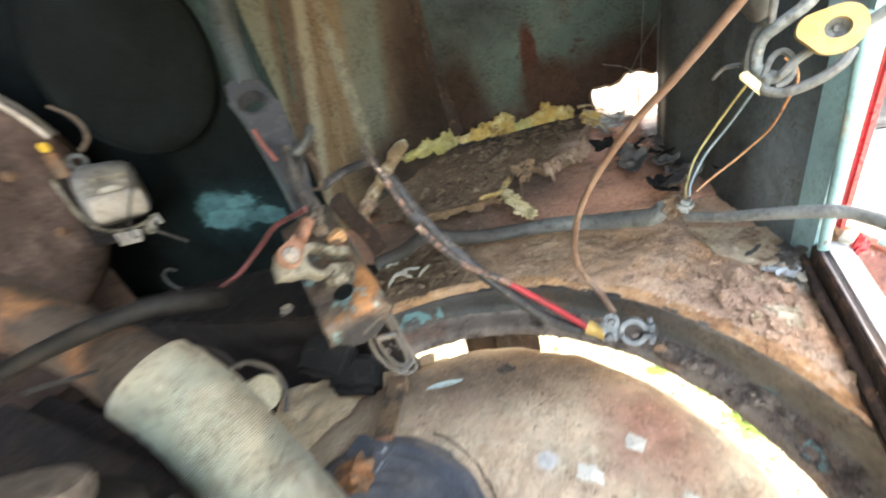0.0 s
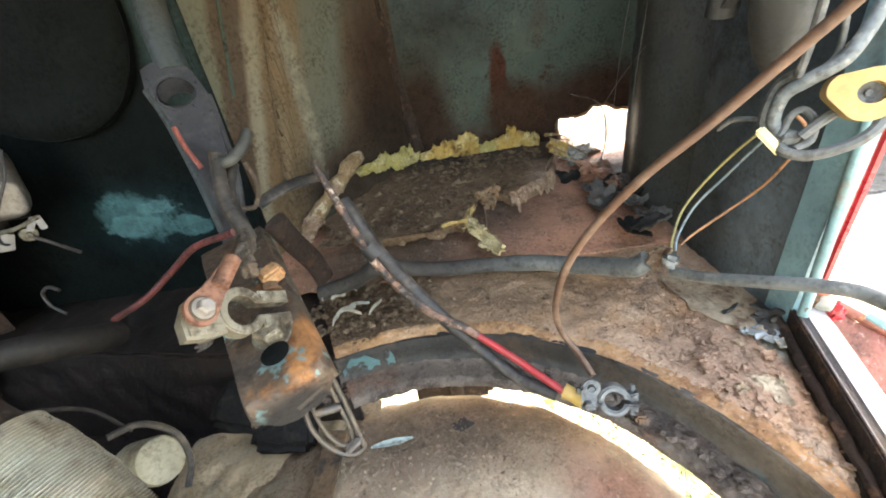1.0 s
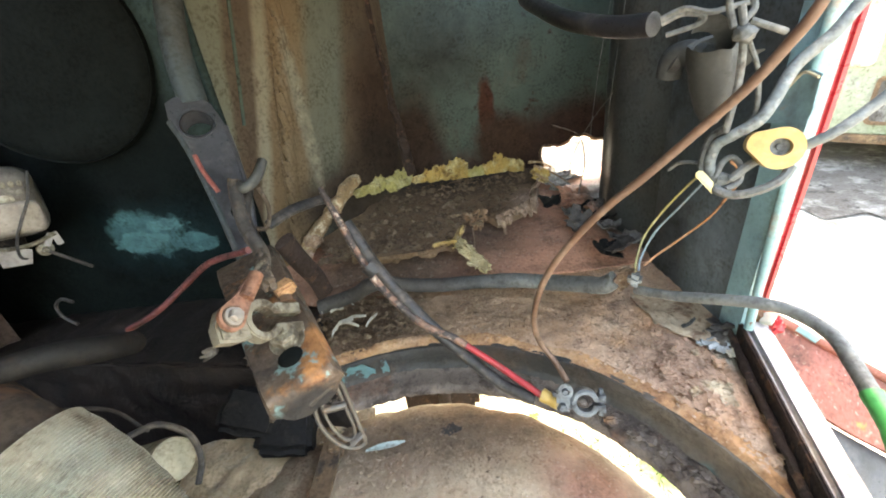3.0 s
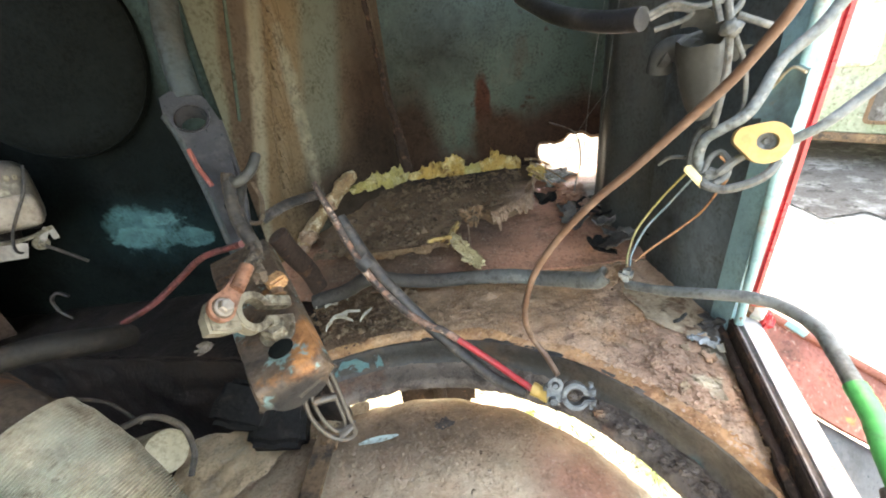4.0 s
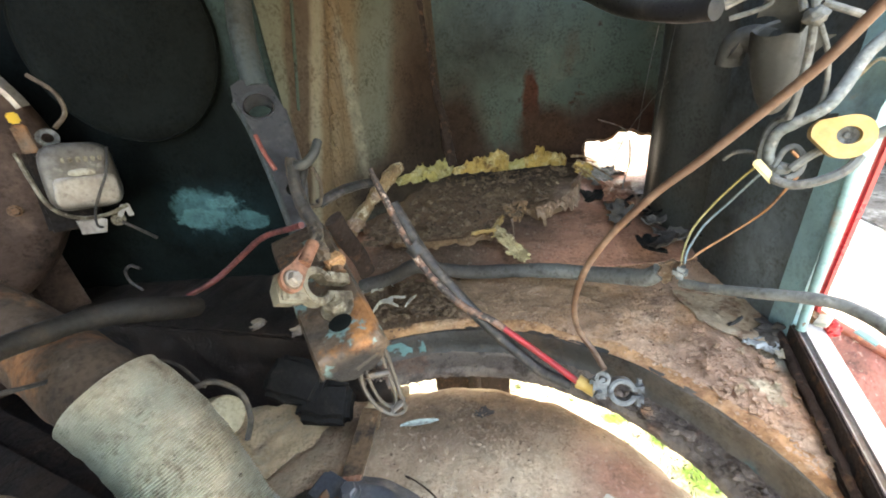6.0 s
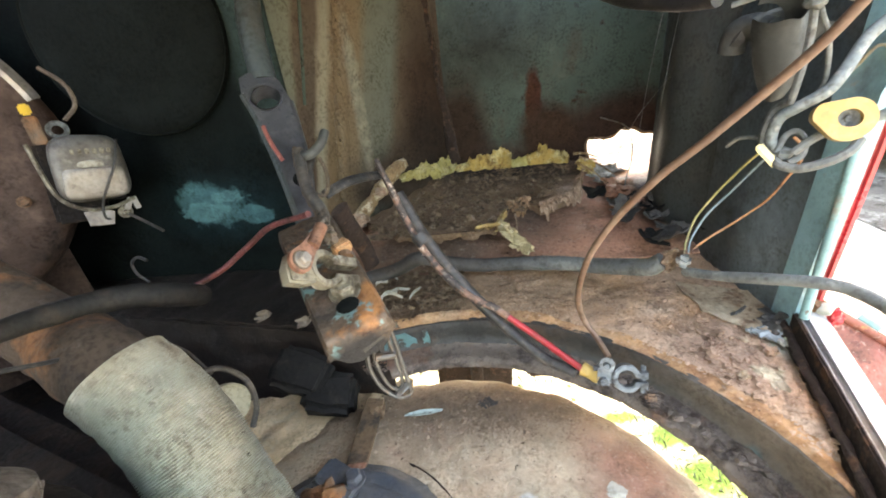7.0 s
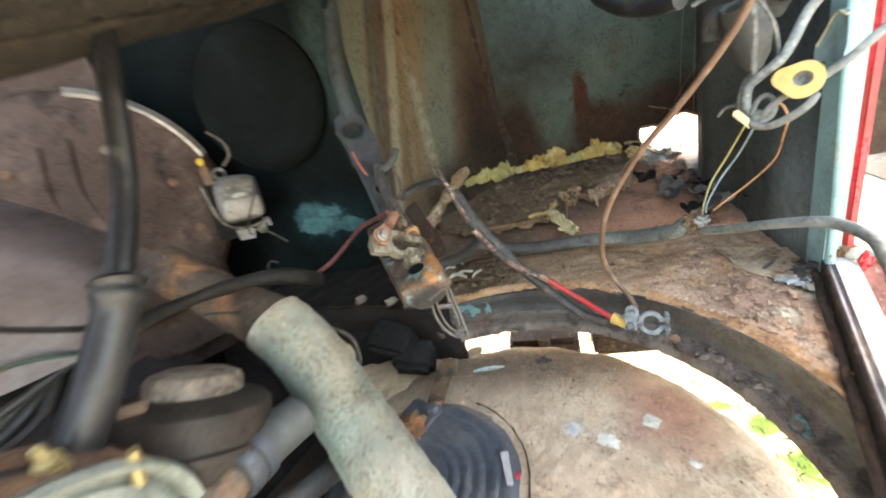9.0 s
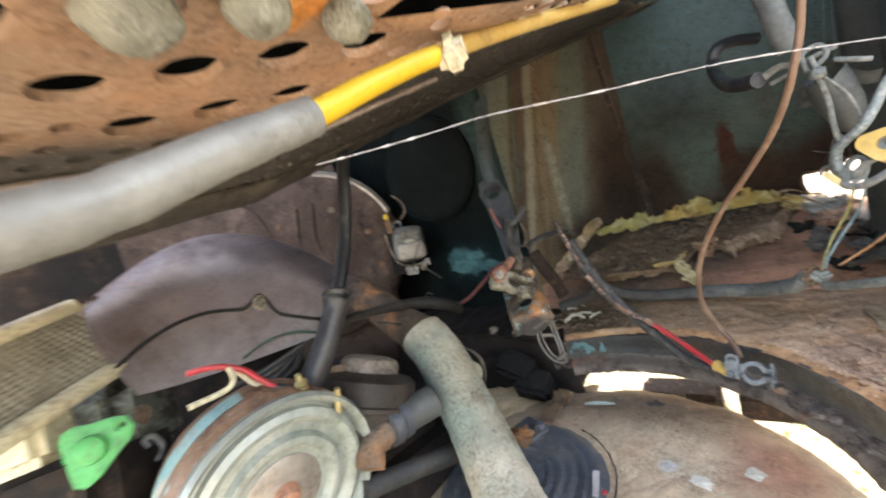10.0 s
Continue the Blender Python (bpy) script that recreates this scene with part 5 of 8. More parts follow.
for i, (x, y, r) in enumerate([(0.283, 0.358, 0.0055), (0.291, 0.350, 0.0045), (0.276, 0.364, 0.0040), (0.288, 0.366, 0.0038), (0.298, 0.358, 0.0036)]):
    single("glass_chip", lump((x, y, 0.6655), r, 60 + i * 1.9, (1.2, 0.9, 0.6), 2, 0.9), M_CHIPS, "pale glassy chip lying on the ledge", "glass chip", "glass chips")
for i, pts in enumerate([[(0.2155, 0.290, 0.650), (0.221, 0.285, 0.651), (0.2265, 0.279, 0.650)], [(0.2285, 0.277, 0.650), (0.236, 0.2675, 0.650), (0.241, 0.259, 0.6485), (0.2445, 0.255, 0.650)]]):
    single("bare_strand", tube(pts, 0.0008, 6, 6), M_MESH, "thin pale strand of wire lying along the arch lip", "wire", "bare strands")
for i, (at, ax, ay) in enumerate([((0.214, 0.256, 0.621), (0.010, -0.022, 0.004), (0.006, 0.004, 0.003)), ((0.216, 0.226, 0.619), (0.004, -0.020, 0.002), (0.007, 0.003, 0.006)), ((0.220, 0.205, 0.617), (0.002, -0.018, 0.0), (0.009, 0.002, 0.004))]):
    single("lifted_strip", ragged(at, ax, ay, 0.005, 80 + 3 * i, 0.0012), M_SHELF if i < 2 else M_TEALCHIP, "rusty strip of sheet lifting off the flange" if i < 2 else "flake of old teal paint lifting off the flange", "paint flake", "lifted strips")
single("paint_flake", ragged((0.277, 0.386, 0.672), (0.006, -0.004, 0.010), (0.006, 0.004, 0.002), 0.003, 95, 0.001), M_GREYPLASTIC, "grey upstanding flake of paint on the ledge", "paint flake", "paint flakes on the ledge")
# dry leaves
def leaf(name, at, length, width, turn, material, label, curl=0.3, tilt=0.0):
    m = pose(*at, tilt, 0, turn)
    f = lambda u, v: m @ V(((u - 0.5) * length, (v - 0.5) * width * math.sin(math.pi * min(0.98, max(0.02, u))) ** 0.7, curl * width * ((v - 0.5) ** 2 * 4 + 0.4 * math.sin(u * 5))))
    return single(name, thicken(grid(12, 6, f), 0.0005), material, label, "leaf", "fallen leaves")


leaf("leaf", (-0.078, 0.362, 0.570), 0.046, 0.008, 8, M_SILVERLEAF, "narrow grey-green fallen leaf on the rusty tin", 0.15)
for i, (x, y, z, l, w, t) in enumerate([(-0.120, 0.470, 0.671, 0.026, 0.007, 40), (-0.110, 0.462, 0.674, 0.022, 0.006, -20), (-0.130, 0.455, 0.671, 0.020, 0.006, 80), (-0.105, 0.478, 0.672, 0.024, 0.005, 10), (-0.085, 0.470, 0.671, 0.028, 0.005, 65), (-0.135, 0.500, 0.672, 0.018, 0.006, 30), (-0.12, 0.515, 0.672, 0.016, 0.005, -40), (-0.15, 0.505, 0.672, 0.020, 0.006, 60)]):
    leaf("leaf", (x, y, z), l, w * 0.55, t, M_LEAF, "shrivelled pale dry leaf on the dirty ledge", 1.6, 15)

# ---- main battery cable with its terminal ----
red_path = [(-0.101, 0.458, 0.857), (-0.097, 0.452, 0.847), (-0.088, 0.443, 0.828), (-0.073, 0.428, 0.793), (-0.054, 0.412, 0.758), (-0.023, 0.392, 0.726), (0.000, 0.381, 0.712), (0.017, 0.374, 0.706), (0.055, 0.353, 0.684), (0.081, 0.333, 0.671), (0.096, 0.321, 0.664)]
cable = thing("battery_cable", red_path[-1], "red and black battery cables taped together, ending in a lead clamp", "cable")
sp = smooth_path(red_path, 6)
cut = int(len(sp) * 0.73)
part("worn_cable", sweep(bmesh.new(), sp[:cut + 1], lambda t: 0.0026 + 0.0014 * min(1, t * 3), 10), M_WEATHERED, cable, "worn cable with bare pinkish copper showing")
part("red_cable", sweep(bmesh.new(), sp[cut:], 0.0033, 10), M_REDCABLE, cable, "bright red insulated cable")
part("black_cable", tube([(-0.082, 0.448, 0.817), (-0.072, 0.438, 0.802), (-0.058, 0.427, 0.776), (-0.034, 0.409, 0.744), (0.000, 0.387, 0.707), (0.031, 0.368, 0.680), (0.060, 0.346, 0.662), (0.089, 0.327, 0.657)], lambda t: 0.0076 - 0.002 * t, 12, 6), M_CABLE, cable, "thick black cable")
a, bb = V((0.094, 0.324, 0.665)), V((0.108, 0.314, 0.662))
part("yellow_ferrule", sweep(bmesh.new(), [a.lerp(bb, t) for t in (0, 0.1, 0.35, 0.4, 0.6, 0.65, 1)], lambda t: 0.0062 if 0.3 < t < 0.7 else 0.0068, 14), M_YELLOW, cable, "yellow crimp ferrule")
part("tape_wrap", tube([(-0.063, 0.421, 0.779), (-0.055, 0.418, 0.770)], 0.0095, 10), M_CABLE, cable, "grey tape wrap")


def battery_clamp(origin, normal, up, lead, k=1.0):
    """Ring with two arms and a bolt; the arms point along the frame's x."""
    fr = frame_at(origin, normal, up)
    bm = bmesh.new()
    outer = [(0.013 * math.cos(t), 0.013 * math.sin(t)) for t in [radians(28 + 304 * i / 24) for i in range(25)]]
    inner = [(0.0082 * math.cos(t), 0.0082 * math.sin(t)) for t in [radians(346 - 332 * i / 24) for i in range(25)]]
    arm_lo, arm_hi = [(0.0185, -0.0085), (0.0185, -0.0016)], [(0.0185, 0.0016), (0.0185, 0.0085)]
    ring = [arm_hi[1], *outer, arm_lo[0], arm_lo[1], *inner, arm_hi[0]]
    return fr, plate([(x * k, y * k) for x, y in ring], 0.011 * k, fr @ pose(0, 0, 0.0055 * k), (), 0.0012 * k, bm)


fr, bm = battery_clamp((0.131, 0.310, 0.664), (-0.15, -0.86, 0.48), (0.1, 0.3, 0.9), M_LEADGREY, 0.98)
clamp = part("clamp", bm, M_LEADGREY, cable, "grey lead terminal clamp")
part("pad", roughen(box((0.018, 0.020, 0.010), fr @ pose(-0.0205, 0.001, 0), 0.003), 0.001, 0.006), M_LEADGREY, clamp)
part("bolt", hexbolt(fr @ pose(-0.021, -0.004, 0.004), 0.0042, 0.006), M_LEADGREY, clamp)
part("bolt", hexbolt(fr @ pose(-0.019, 0.010, 0.003), 0.0036, 0.006), M_LEADGREY, clamp)
part("pinch_bolt", tube([fr @ V((0.0150, -0.0128, -0.003)), fr @ V((0.0150, 0.0122, -0.003))], 0.0024, 8), M_LEADGREY, clamp)
part("lug", roughen(box((0.010, 0.008, 0.006), fr @ pose(0.022, -0.016, 0), 0.002), 0.001, 0.005), M_PIPE, clamp, "rusty lug")

# ---- brown tube that curves down to the clamp ----
brown = [(0.120, 0.328, 0.674), (0.114, 0.348, 0.682), (0.102, 0.358, 0.700), (0.0935, 0.348, 0.735), (0.0955, 0.342, 0.767), (0.103, 0.335, 0.796), (0.117, 0.326, 0.826), (0.1365, 0.3123, 0.8587), (0.1565, 0.300, 0.8841), (0.1796, 0.2843, 0.9171), (0.1904, 0.2712, 0.938), (0.1975, 0.2628, 0.9554), (0.2026, 0.2555, 0.9721), (0.2095, 0.2542, 0.9957), (0.2132, 0.2507, 1.0184), (0.2198, 0.2461, 1.0607)]
bt = thing("brown_tube", brown[0], "brown dusty plastic-covered cable looping up from the lead clamp", "cable")
part("sleeve", tube(brown, 0.0029, 12, 5), M_BROWNTUBE, bt)
part("eyelet", lathe([(0.0035, -0.001), (0.007, -0.001), (0.007, 0.001), (0.0035, 0.001), (0.0035, -0.001)], fr @ pose(-0.019, 0.012, 0.009), 16), M_LEADGREY, bt, "grey ring eyelet")

# ---- taped wiring loom along the ledge ----
loom = thing("wiring_loom", (0.21, 0.395, 0.70), "dusty grey-blue taped wiring loom running over the ledge", "wiring loom")
part("loom_back", tube([(-0.158, 0.505, 0.678), (-0.11, 0.505, 0.690), (-0.075, 0.499, 0.708), (-0.035, 0.524, 0.683), (0.005, 0.526, 0.675), (0.045, 0.520, 0.677), (0.082, 0.506, 0.683), (0.116, 0.491, 0.688), (0.145, 0.468, 0.695), (0.172, 0.431, 0.712), (0.185, 0.407, 0.724), (0.194, 0.400, 0.735)], lambda t: 0.0102 + 0.0014 * noise.noise((t * 22, 3, 0)), 12, 5, 0.8), M_LOOM, loom)
front = [(0.208, 0.382, 0.731), (0.223, 0.349, 0.744), (0.240, 0.321, 0.757), (0.261, 0.299, 0.765), (0.274, 0.283, 0.767), (0.282, 0.258, 0.764), (0.280, 0.238, 0.757), (0.274, 0.217, 0.751), (0.267, 0.197, 0.747), (0.259, 0.180, 0.741), (0.249, 0.157, 0.734), (0.235, 0.136, 0.727), (0.221, 0.112, 0.719)]
part("loom_front", tube(front, lambda t: 0.0046 + 0.0014 * t + 0.0005 * noise.noise((t * 25, 1, 0)), 14, 8), M_LOOM, loom)
part("green_tape", tube(front[7:11], lambda t: 0.0064 + 0.0005 * noise.noise((t * 12, 4, 0)), 16, 8), M_GREEN, loom, "bright green tape band")
lc0, lc1 = V(front[10]), V(front[11])
part("loom_clip", roughen(lathe([(0.0062, -0.010), (0.0095, -0.009), (0.0100, 0.0), (0.0095, 0.009), (0.0062, 0.010)], frame_at(lc0.lerp(lc1, 0.25), lc1 - lc0), 18), 0.0012, 0.01), M_BLACKPART, loom, "dark clip round the loom")
part("clip_plate", ragged((0.203, 0.398, 0.740), (0.012, -0.006, 0.002), (0.003, 0.002, 0.017), 0.006, 12.0, 0.003), M_BOARD, loom, "rusted loom clip")
part("tape_end", roughen(box((0.014, 0.012, 0.024), frame_at((0.207, 0.385, 0.742), (-0.5, -0.8, 0.3)), 0.004), 0.002, 0.008), M_LOOM, loom)
part("yellow_wire", tube([(0.209, 0.390, 0.748), (0.214, 0.399, 0.758), (0.225, 0.409, 0.778), (0.239, 0.406, 0.805), (0.245, 0.388, 0.834), (0.246, 0.373, 0.851)], 0.0012, 6), M_WIREYEL, loom, "dull yellow wire")
part("blue_wire", tube([(0.212, 0.389, 0.749), (0.217, 0.397, 0.759), (0.233, 0.406, 0.781), (0.247, 0.398, 0.808), (0.252, 0.380, 0.837), (0.251, 0.369, 0.849)], 0.0012, 6), M_WIREBLUE, loom, "grey-blue wire")
part("orange_wire", tube([(0.225, 0.403, 0.745), (0.239, 0.407, 0.753), (0.264, 0.406, 0.772), (0.280, 0.396, 0.796), (0.276, 0.375, 0.825), (0.272, 0.361, 0.845), (0.266, 0.358, 0.858), (0.259, 0.359, 0.865)], 0.0012, 6), M_WIREORANGE, loom, "orange-brown wire")

# ---- yellow tag on its cords, by the opening ----
tc = V((0.2540, 0.3145, 0.8871))
tag_frame = frame_at(tc, (-0.45, -0.83, 0.25), (0.35, 0.1, 1)) @ Matrix.Diagonal((0.86, 0.94, 0.94, 1))
tag = thing("yellow_tag", tc, "yellow plastic eyelet handle hanging on grey cords", "handle")
outline = [(0.004 + 0.0158 * math.cos(radians(t)), 0.0152 * math.sin(radians(t))) for t in range(-112, 113, 8)] + [(-0.0135 + 0.0062 * math.cos(radians(t)), 0.0005 + 0.0078 * math.sin(radians(t))) for t in range(120, 241, 12)]
part("grip", plate(outline, 0.012, tag_frame, [circle(0.0035, 0.001, 0.0076, 20, 0.82)], 0.0022), M_YELLOW, tag)
part("core", lathe([(0.0, -0.005), (0.0018, -0.005), (0.0022, -0.007), (0.0052, -0.0065), (0.0076, -0.005), (0.0076, -0.012)], tag_frame @ pose(0.0035, 0.001, 0), 20), M_LEADGREY, tag, "grey metal core with a screw")
cord = thing("cord_bundle", (0.2353, 0.3117, 0.8675), "tangled pale blue and grey cords holding a yellow handle", "cord")
part("blue_cord", tube([(0.3054, 0.3230, 0.9872), (0.2914, 0.3248, 0.9675), (0.2821, 0.3258, 0.9535), (0.2671, 0.3304, 0.9367), (0.2549, 0.3267, 0.9161), (0.2465, 0.3258, 0.9039), (0.2362, 0.3332, 0.8937), (0.2306, 0.3407, 0.8852), (0.2297, 0.3426, 0.8703), (0.2325, 0.3388, 0.8619)], 0.0040, 10, 5), M_BLUESTRAP, cord)
part("grey_cord", tube([(0.2708, 0.3108, 0.8862), (0.2811, 0.3014, 0.8974), (0.2952, 0.2986, 0.9105), (0.3082, 0.2949, 0.9254), (0.3223, 0.2884, 0.9423)], 0.0034, 10, 5), M_BLUESTRAP, cord)
part("loop_cord", tube([(0.2334, 0.3379, 0.8974), (0.2316, 0.3473, 0.8899), (0.2278, 0.3473, 0.8768), (0.2278, 0.3463, 0.8656), (0.2316, 0.3360, 0.8581), (0.2306, 0.3295, 0.8534), (0.2381, 0.3192, 0.8525), (0.2493, 0.3099, 0.8591), (0.2587, 0.3071, 0.8665), (0.2652, 0.3099, 0.8731)], 0.0034, 8, 5), M_GREYCORD, cord)
part("loop_cord", tube([(0.2306, 0.3351, 0.8609), (0.2372, 0.3388, 0.8721), (0.2437, 0.3379, 0.8750), (0.2465, 0.3314, 0.8693), (0.2428, 0.3258, 0.8600), (0.2344, 0.3258, 0.8553)], 0.0022, 8, 5), M_GREYCORD, cord)
part("loop_cord", tube([(0.2372, 0.3276, 0.8619), (0.2437, 0.3258, 0.8693), (0.2512, 0.3267, 0.8731), (0.2587, 0.3276, 0.8750)], 0.0030, 8, 5), M_GREYCORD, cord)
part("loop_cord", tube([(0.2204, 0.3781, 0.8572), (0.2222, 0.3678, 0.8656), (0.2269, 0.3547, 0.8684), (0.2288, 0.3435, 0.8656), (0.2306, 0.3332, 0.8581)], 0.0016, 8, 5), M_GREYCORD, cord)
part("hook", box((0.006, 0.021, 0.003), frame_at((0.2250, 0.3351, 0.8591), (-0.3, -0.9, 0.3)) @ pose(0, 0, 0, 0, 0, 42), 0.0012), M_BRASS, cord, "brass-coloured hook")
part("hanging_cord", tube([(0.2230, 0.3330, 0.9760), (0.2250, 0.3290, 0.9600), (0.2290, 0.3300, 0.9360), (0.2300, 0.3320, 0.9120), (0.2320, 0.3360, 0.8960)], 0.0024, 8, 5), M_GREYCORD, cord)
part("hanging_cord", tube([(0.2280, 0.3270, 0.9560), (0.2420, 0.3300, 0.9340), (0.2480, 0.3320, 0.9080), (0.2420, 0.3330, 0.8980)], 0.0016, 8, 5), M_GREYCORD, cord)
part("hanging_cord", tube([(0.2250, 0.3330, 0.9660), (0.2340, 0.3360, 0.9740), (0.2300, 0.3400, 0.9840), (0.2180, 0.3380, 0.9800), (0.2190, 0.3310, 0.9640)], 0.0022, 8, 5), M_GREYCORD, cord)
part("knot", lump((0.2255, 0.3285, 0.9600), 0.0062, 3, (1, 1, 0.9), 3, 0.3), M_GREYCORD, cord)
part("knot", lump((0.2362, 0.3351, 0.8600), 0.006, 8, (1.2, 1, 0.7), 3, 0.4), M_GREYCORD, cord)

hook_plate = thing("jamb_plate", (0.305, 0.365, 0.905), "pale blue bent tin plate fixed to the jamb", "bracket")
part("plate", roughen(thicken(grid(14, 14, lambda u, v: V((0.303 + 0.004 * math.sin(3 * u), 0.386 - 0.040 * u, 0.884 + 0.008 * u * (1 - u) + (0.014 + 0.028 * min(1, u * 1.6)) * v))), 0.0014), 0.0015, 0.02), M_STRIP, hook_plate)
part("fold", tube([(0.302, 0.384, 0.900), (0.302, 0.373, 0.912), (0.302, 0.361, 0.926), (0.302, 0.347, 0.924)], 0.0012, 8, 5), M_CREAM, hook_plate)

# ---- hoses and rubber boot high on the side panel ----
hoseb = thing("cut_hose", (0.1625, 0.4008, 0.9694), "black rubber hose with a cut, frayed end", "hose")
part("hose", tube([(0.1871, 0.3695, 0.9709), (0.1767, 0.3921, 0.9711), (0.166, 0.4158, 0.9741), (0.1571, 0.4694, 0.9818), (0.1517, 0.5303, 0.9953), (0.1502, 0.5937, 1.0108), (0.1588, 0.6046, 1.0308), (0.1786, 0.6211, 1.0344), (0.2092, 0.6437, 1.0266)], 0.0082, 14, 5), M_RUBBER, hoseb)
part("strand", tube([(0.1922, 0.3678, 0.9702), (0.2027, 0.3621, 0.9750), (0.2132, 0.3549, 0.9726), (0.2116, 0.3565, 0.9678), (0.1955, 0.3662, 0.9629)], 0.0018, 6, 5), M_GREYCORD, hoseb, "frayed grey strand")
part("strand", tube([(0.1914, 0.3686, 0.9734), (0.2035, 0.3613, 0.9782), (0.2164, 0.3533, 0.9742), (0.2301, 0.3533, 0.9758), (0.2438, 0.3525, 0.9774)], 0.002, 6, 5), M_GREYCORD, hoseb, "frayed grey strand")
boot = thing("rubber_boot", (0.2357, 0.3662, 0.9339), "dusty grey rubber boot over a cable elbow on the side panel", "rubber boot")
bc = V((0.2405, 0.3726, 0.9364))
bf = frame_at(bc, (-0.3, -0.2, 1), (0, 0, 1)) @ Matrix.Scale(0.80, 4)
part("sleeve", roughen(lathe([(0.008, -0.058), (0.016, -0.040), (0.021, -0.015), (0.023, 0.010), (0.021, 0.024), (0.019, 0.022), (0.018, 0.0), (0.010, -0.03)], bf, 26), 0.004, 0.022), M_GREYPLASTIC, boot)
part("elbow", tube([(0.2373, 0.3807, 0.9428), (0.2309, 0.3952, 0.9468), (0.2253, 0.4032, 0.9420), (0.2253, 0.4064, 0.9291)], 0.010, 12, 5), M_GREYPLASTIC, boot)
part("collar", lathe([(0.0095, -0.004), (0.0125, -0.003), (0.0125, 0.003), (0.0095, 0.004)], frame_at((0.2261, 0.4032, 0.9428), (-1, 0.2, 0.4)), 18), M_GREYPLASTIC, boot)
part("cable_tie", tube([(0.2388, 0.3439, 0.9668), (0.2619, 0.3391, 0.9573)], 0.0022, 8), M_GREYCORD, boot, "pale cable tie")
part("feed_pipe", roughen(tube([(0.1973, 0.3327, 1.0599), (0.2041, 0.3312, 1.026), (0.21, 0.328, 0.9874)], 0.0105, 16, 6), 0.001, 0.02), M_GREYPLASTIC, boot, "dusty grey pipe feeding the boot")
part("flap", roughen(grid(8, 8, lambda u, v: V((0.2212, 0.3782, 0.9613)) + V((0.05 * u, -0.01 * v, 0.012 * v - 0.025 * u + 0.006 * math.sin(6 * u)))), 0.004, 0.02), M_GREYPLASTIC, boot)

# ---- outside, past the rail ----
low = thing("lower_body", (0.45, 0.42, 0.40), "dull red lower body panel outside the opening", "body panel")
p0, p1, p2 = V((0.352, 0.395, 0.675)), V((0.483, 0.343, 0.591)), V((0.380, 0.319, 0.593))
x_ax = (p1 - p0).normalized()
nz = x_ax.cross(p2 - p0).normalized()
if nz.z < 0:
    nz = -nz
y_ax = nz.cross(x_ax)
lf = Matrix.Translation(p0) @ Matrix((x_ax, y_ax, nz)).transposed().to_4x4()
depth = -abs((p2 - p0).dot(y_ax))
part("panel", roughen(thicken(grid(40, 10, lambda u, v: lf @ V((-0.02 + 0.77 * u, depth * v, 0))), 0.005), 0.002, 0.06), M_RED_DULL, low)
part("slot_edge", tube([(0.324, 0.317, 0.715), (0.332, 0.304, 0.710)], 0.0032, 8, 4, 0.5), M_EDGE, low, "pale chipped edge")
part("top_edge", tube([lf @ V((-0.02, 0.003, 0.002)), lf @ V((0.75, 0.003, 0.002))], 0.005, 10), M_RED_DULL, low, "folded red top edge")
# added plate whose black stands for the shadow under the panel
part("underside", plate([(0.06, depth), (0.75, depth), (0.75, depth - 0.22), (0.12, depth - 0.10)], 0.006, lf @ pose(0, 0, -0.012)), M_BLACKPART, low, "dark plate added for the shadow below the red panel")
part("reflector", roughen(lump((0.346, 0.357, 0.680), 0.008, 6.6, (0.8, 0.6, 1.3), 3, 0.6), 0.003, 0.01), M_RED, low, "broken red lamp lens")
part("lens_shard", roughen(box((0.014, 0.004, 0.012), frame_at((0.338, 0.360, 0.690), (0.3, -0.8, 0.4)) @ pose(0, 0, 0, 0, 0, 25), 0.001), 0.002, 0.006), M_LEAF, low, "pale broken lens shard")

# ---- bracket with the loose battery clamp ----
br = thing("support_bracket", (-0.10, 0.25, 0.72), "hollow steel bracket, teal paint flaking over orange rust", "bracket")
e0, e1 = V((-0.099, 0.270, 0.781)), V((-0.190, 0.430, 0.804))
yb = (e1 - e0).normalized()
nb = (V((0.06, -0.42, 0.90)) - yb * V((0.06, -0.42, 0.90)).dot(yb)).normalized()
bf = Matrix.Translation(e0) @ Matrix((yb.cross(nb), yb, nb)).transposed().to_4x4()


def bracket_at(u, v):
    """u across, v from the foot of the bent-down front over the bend to the far end; the sides turn down."""
    t = 0.226 * v - 0.032
    bend = math.hypot(t, 0.007)
    along, drop_by = (t + bend) / 2, (t - bend) / 2
    low = max(0.0, -t) / 0.032
    w = (0.0245 + 0.020 * max(0.0, t)) * (1 - 0.30 * low ** 3)
    x = (u - 0.5) * 2
    fold = max(0, abs(x) - 0.78) / 0.22
    px = math.copysign(min(abs(x), 0.78) / 0.78 * w + 0.004 * math.sin(fold * 1.57), x)
    return bf @ V((px, -0.012 + along + 0.010 * fold * low, drop_by * (1 - 0.25 * x ** 4 * low) - 0.018 * fold * (1 - low) + 0.0025 * noise.noise((u * 4, v * 6, 0)) + 0.0008 * noise.noise((u * 15, v * 24, 2))))


part("plate", thicken(grid(44, 90, bracket_at), 0.0025), M_BRACKET, br)
# a black disc paints the dark inside the hole
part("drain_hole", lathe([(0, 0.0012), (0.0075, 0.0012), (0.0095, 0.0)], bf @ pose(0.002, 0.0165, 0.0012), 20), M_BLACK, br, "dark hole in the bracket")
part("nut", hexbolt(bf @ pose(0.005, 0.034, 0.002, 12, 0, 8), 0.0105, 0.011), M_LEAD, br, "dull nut")
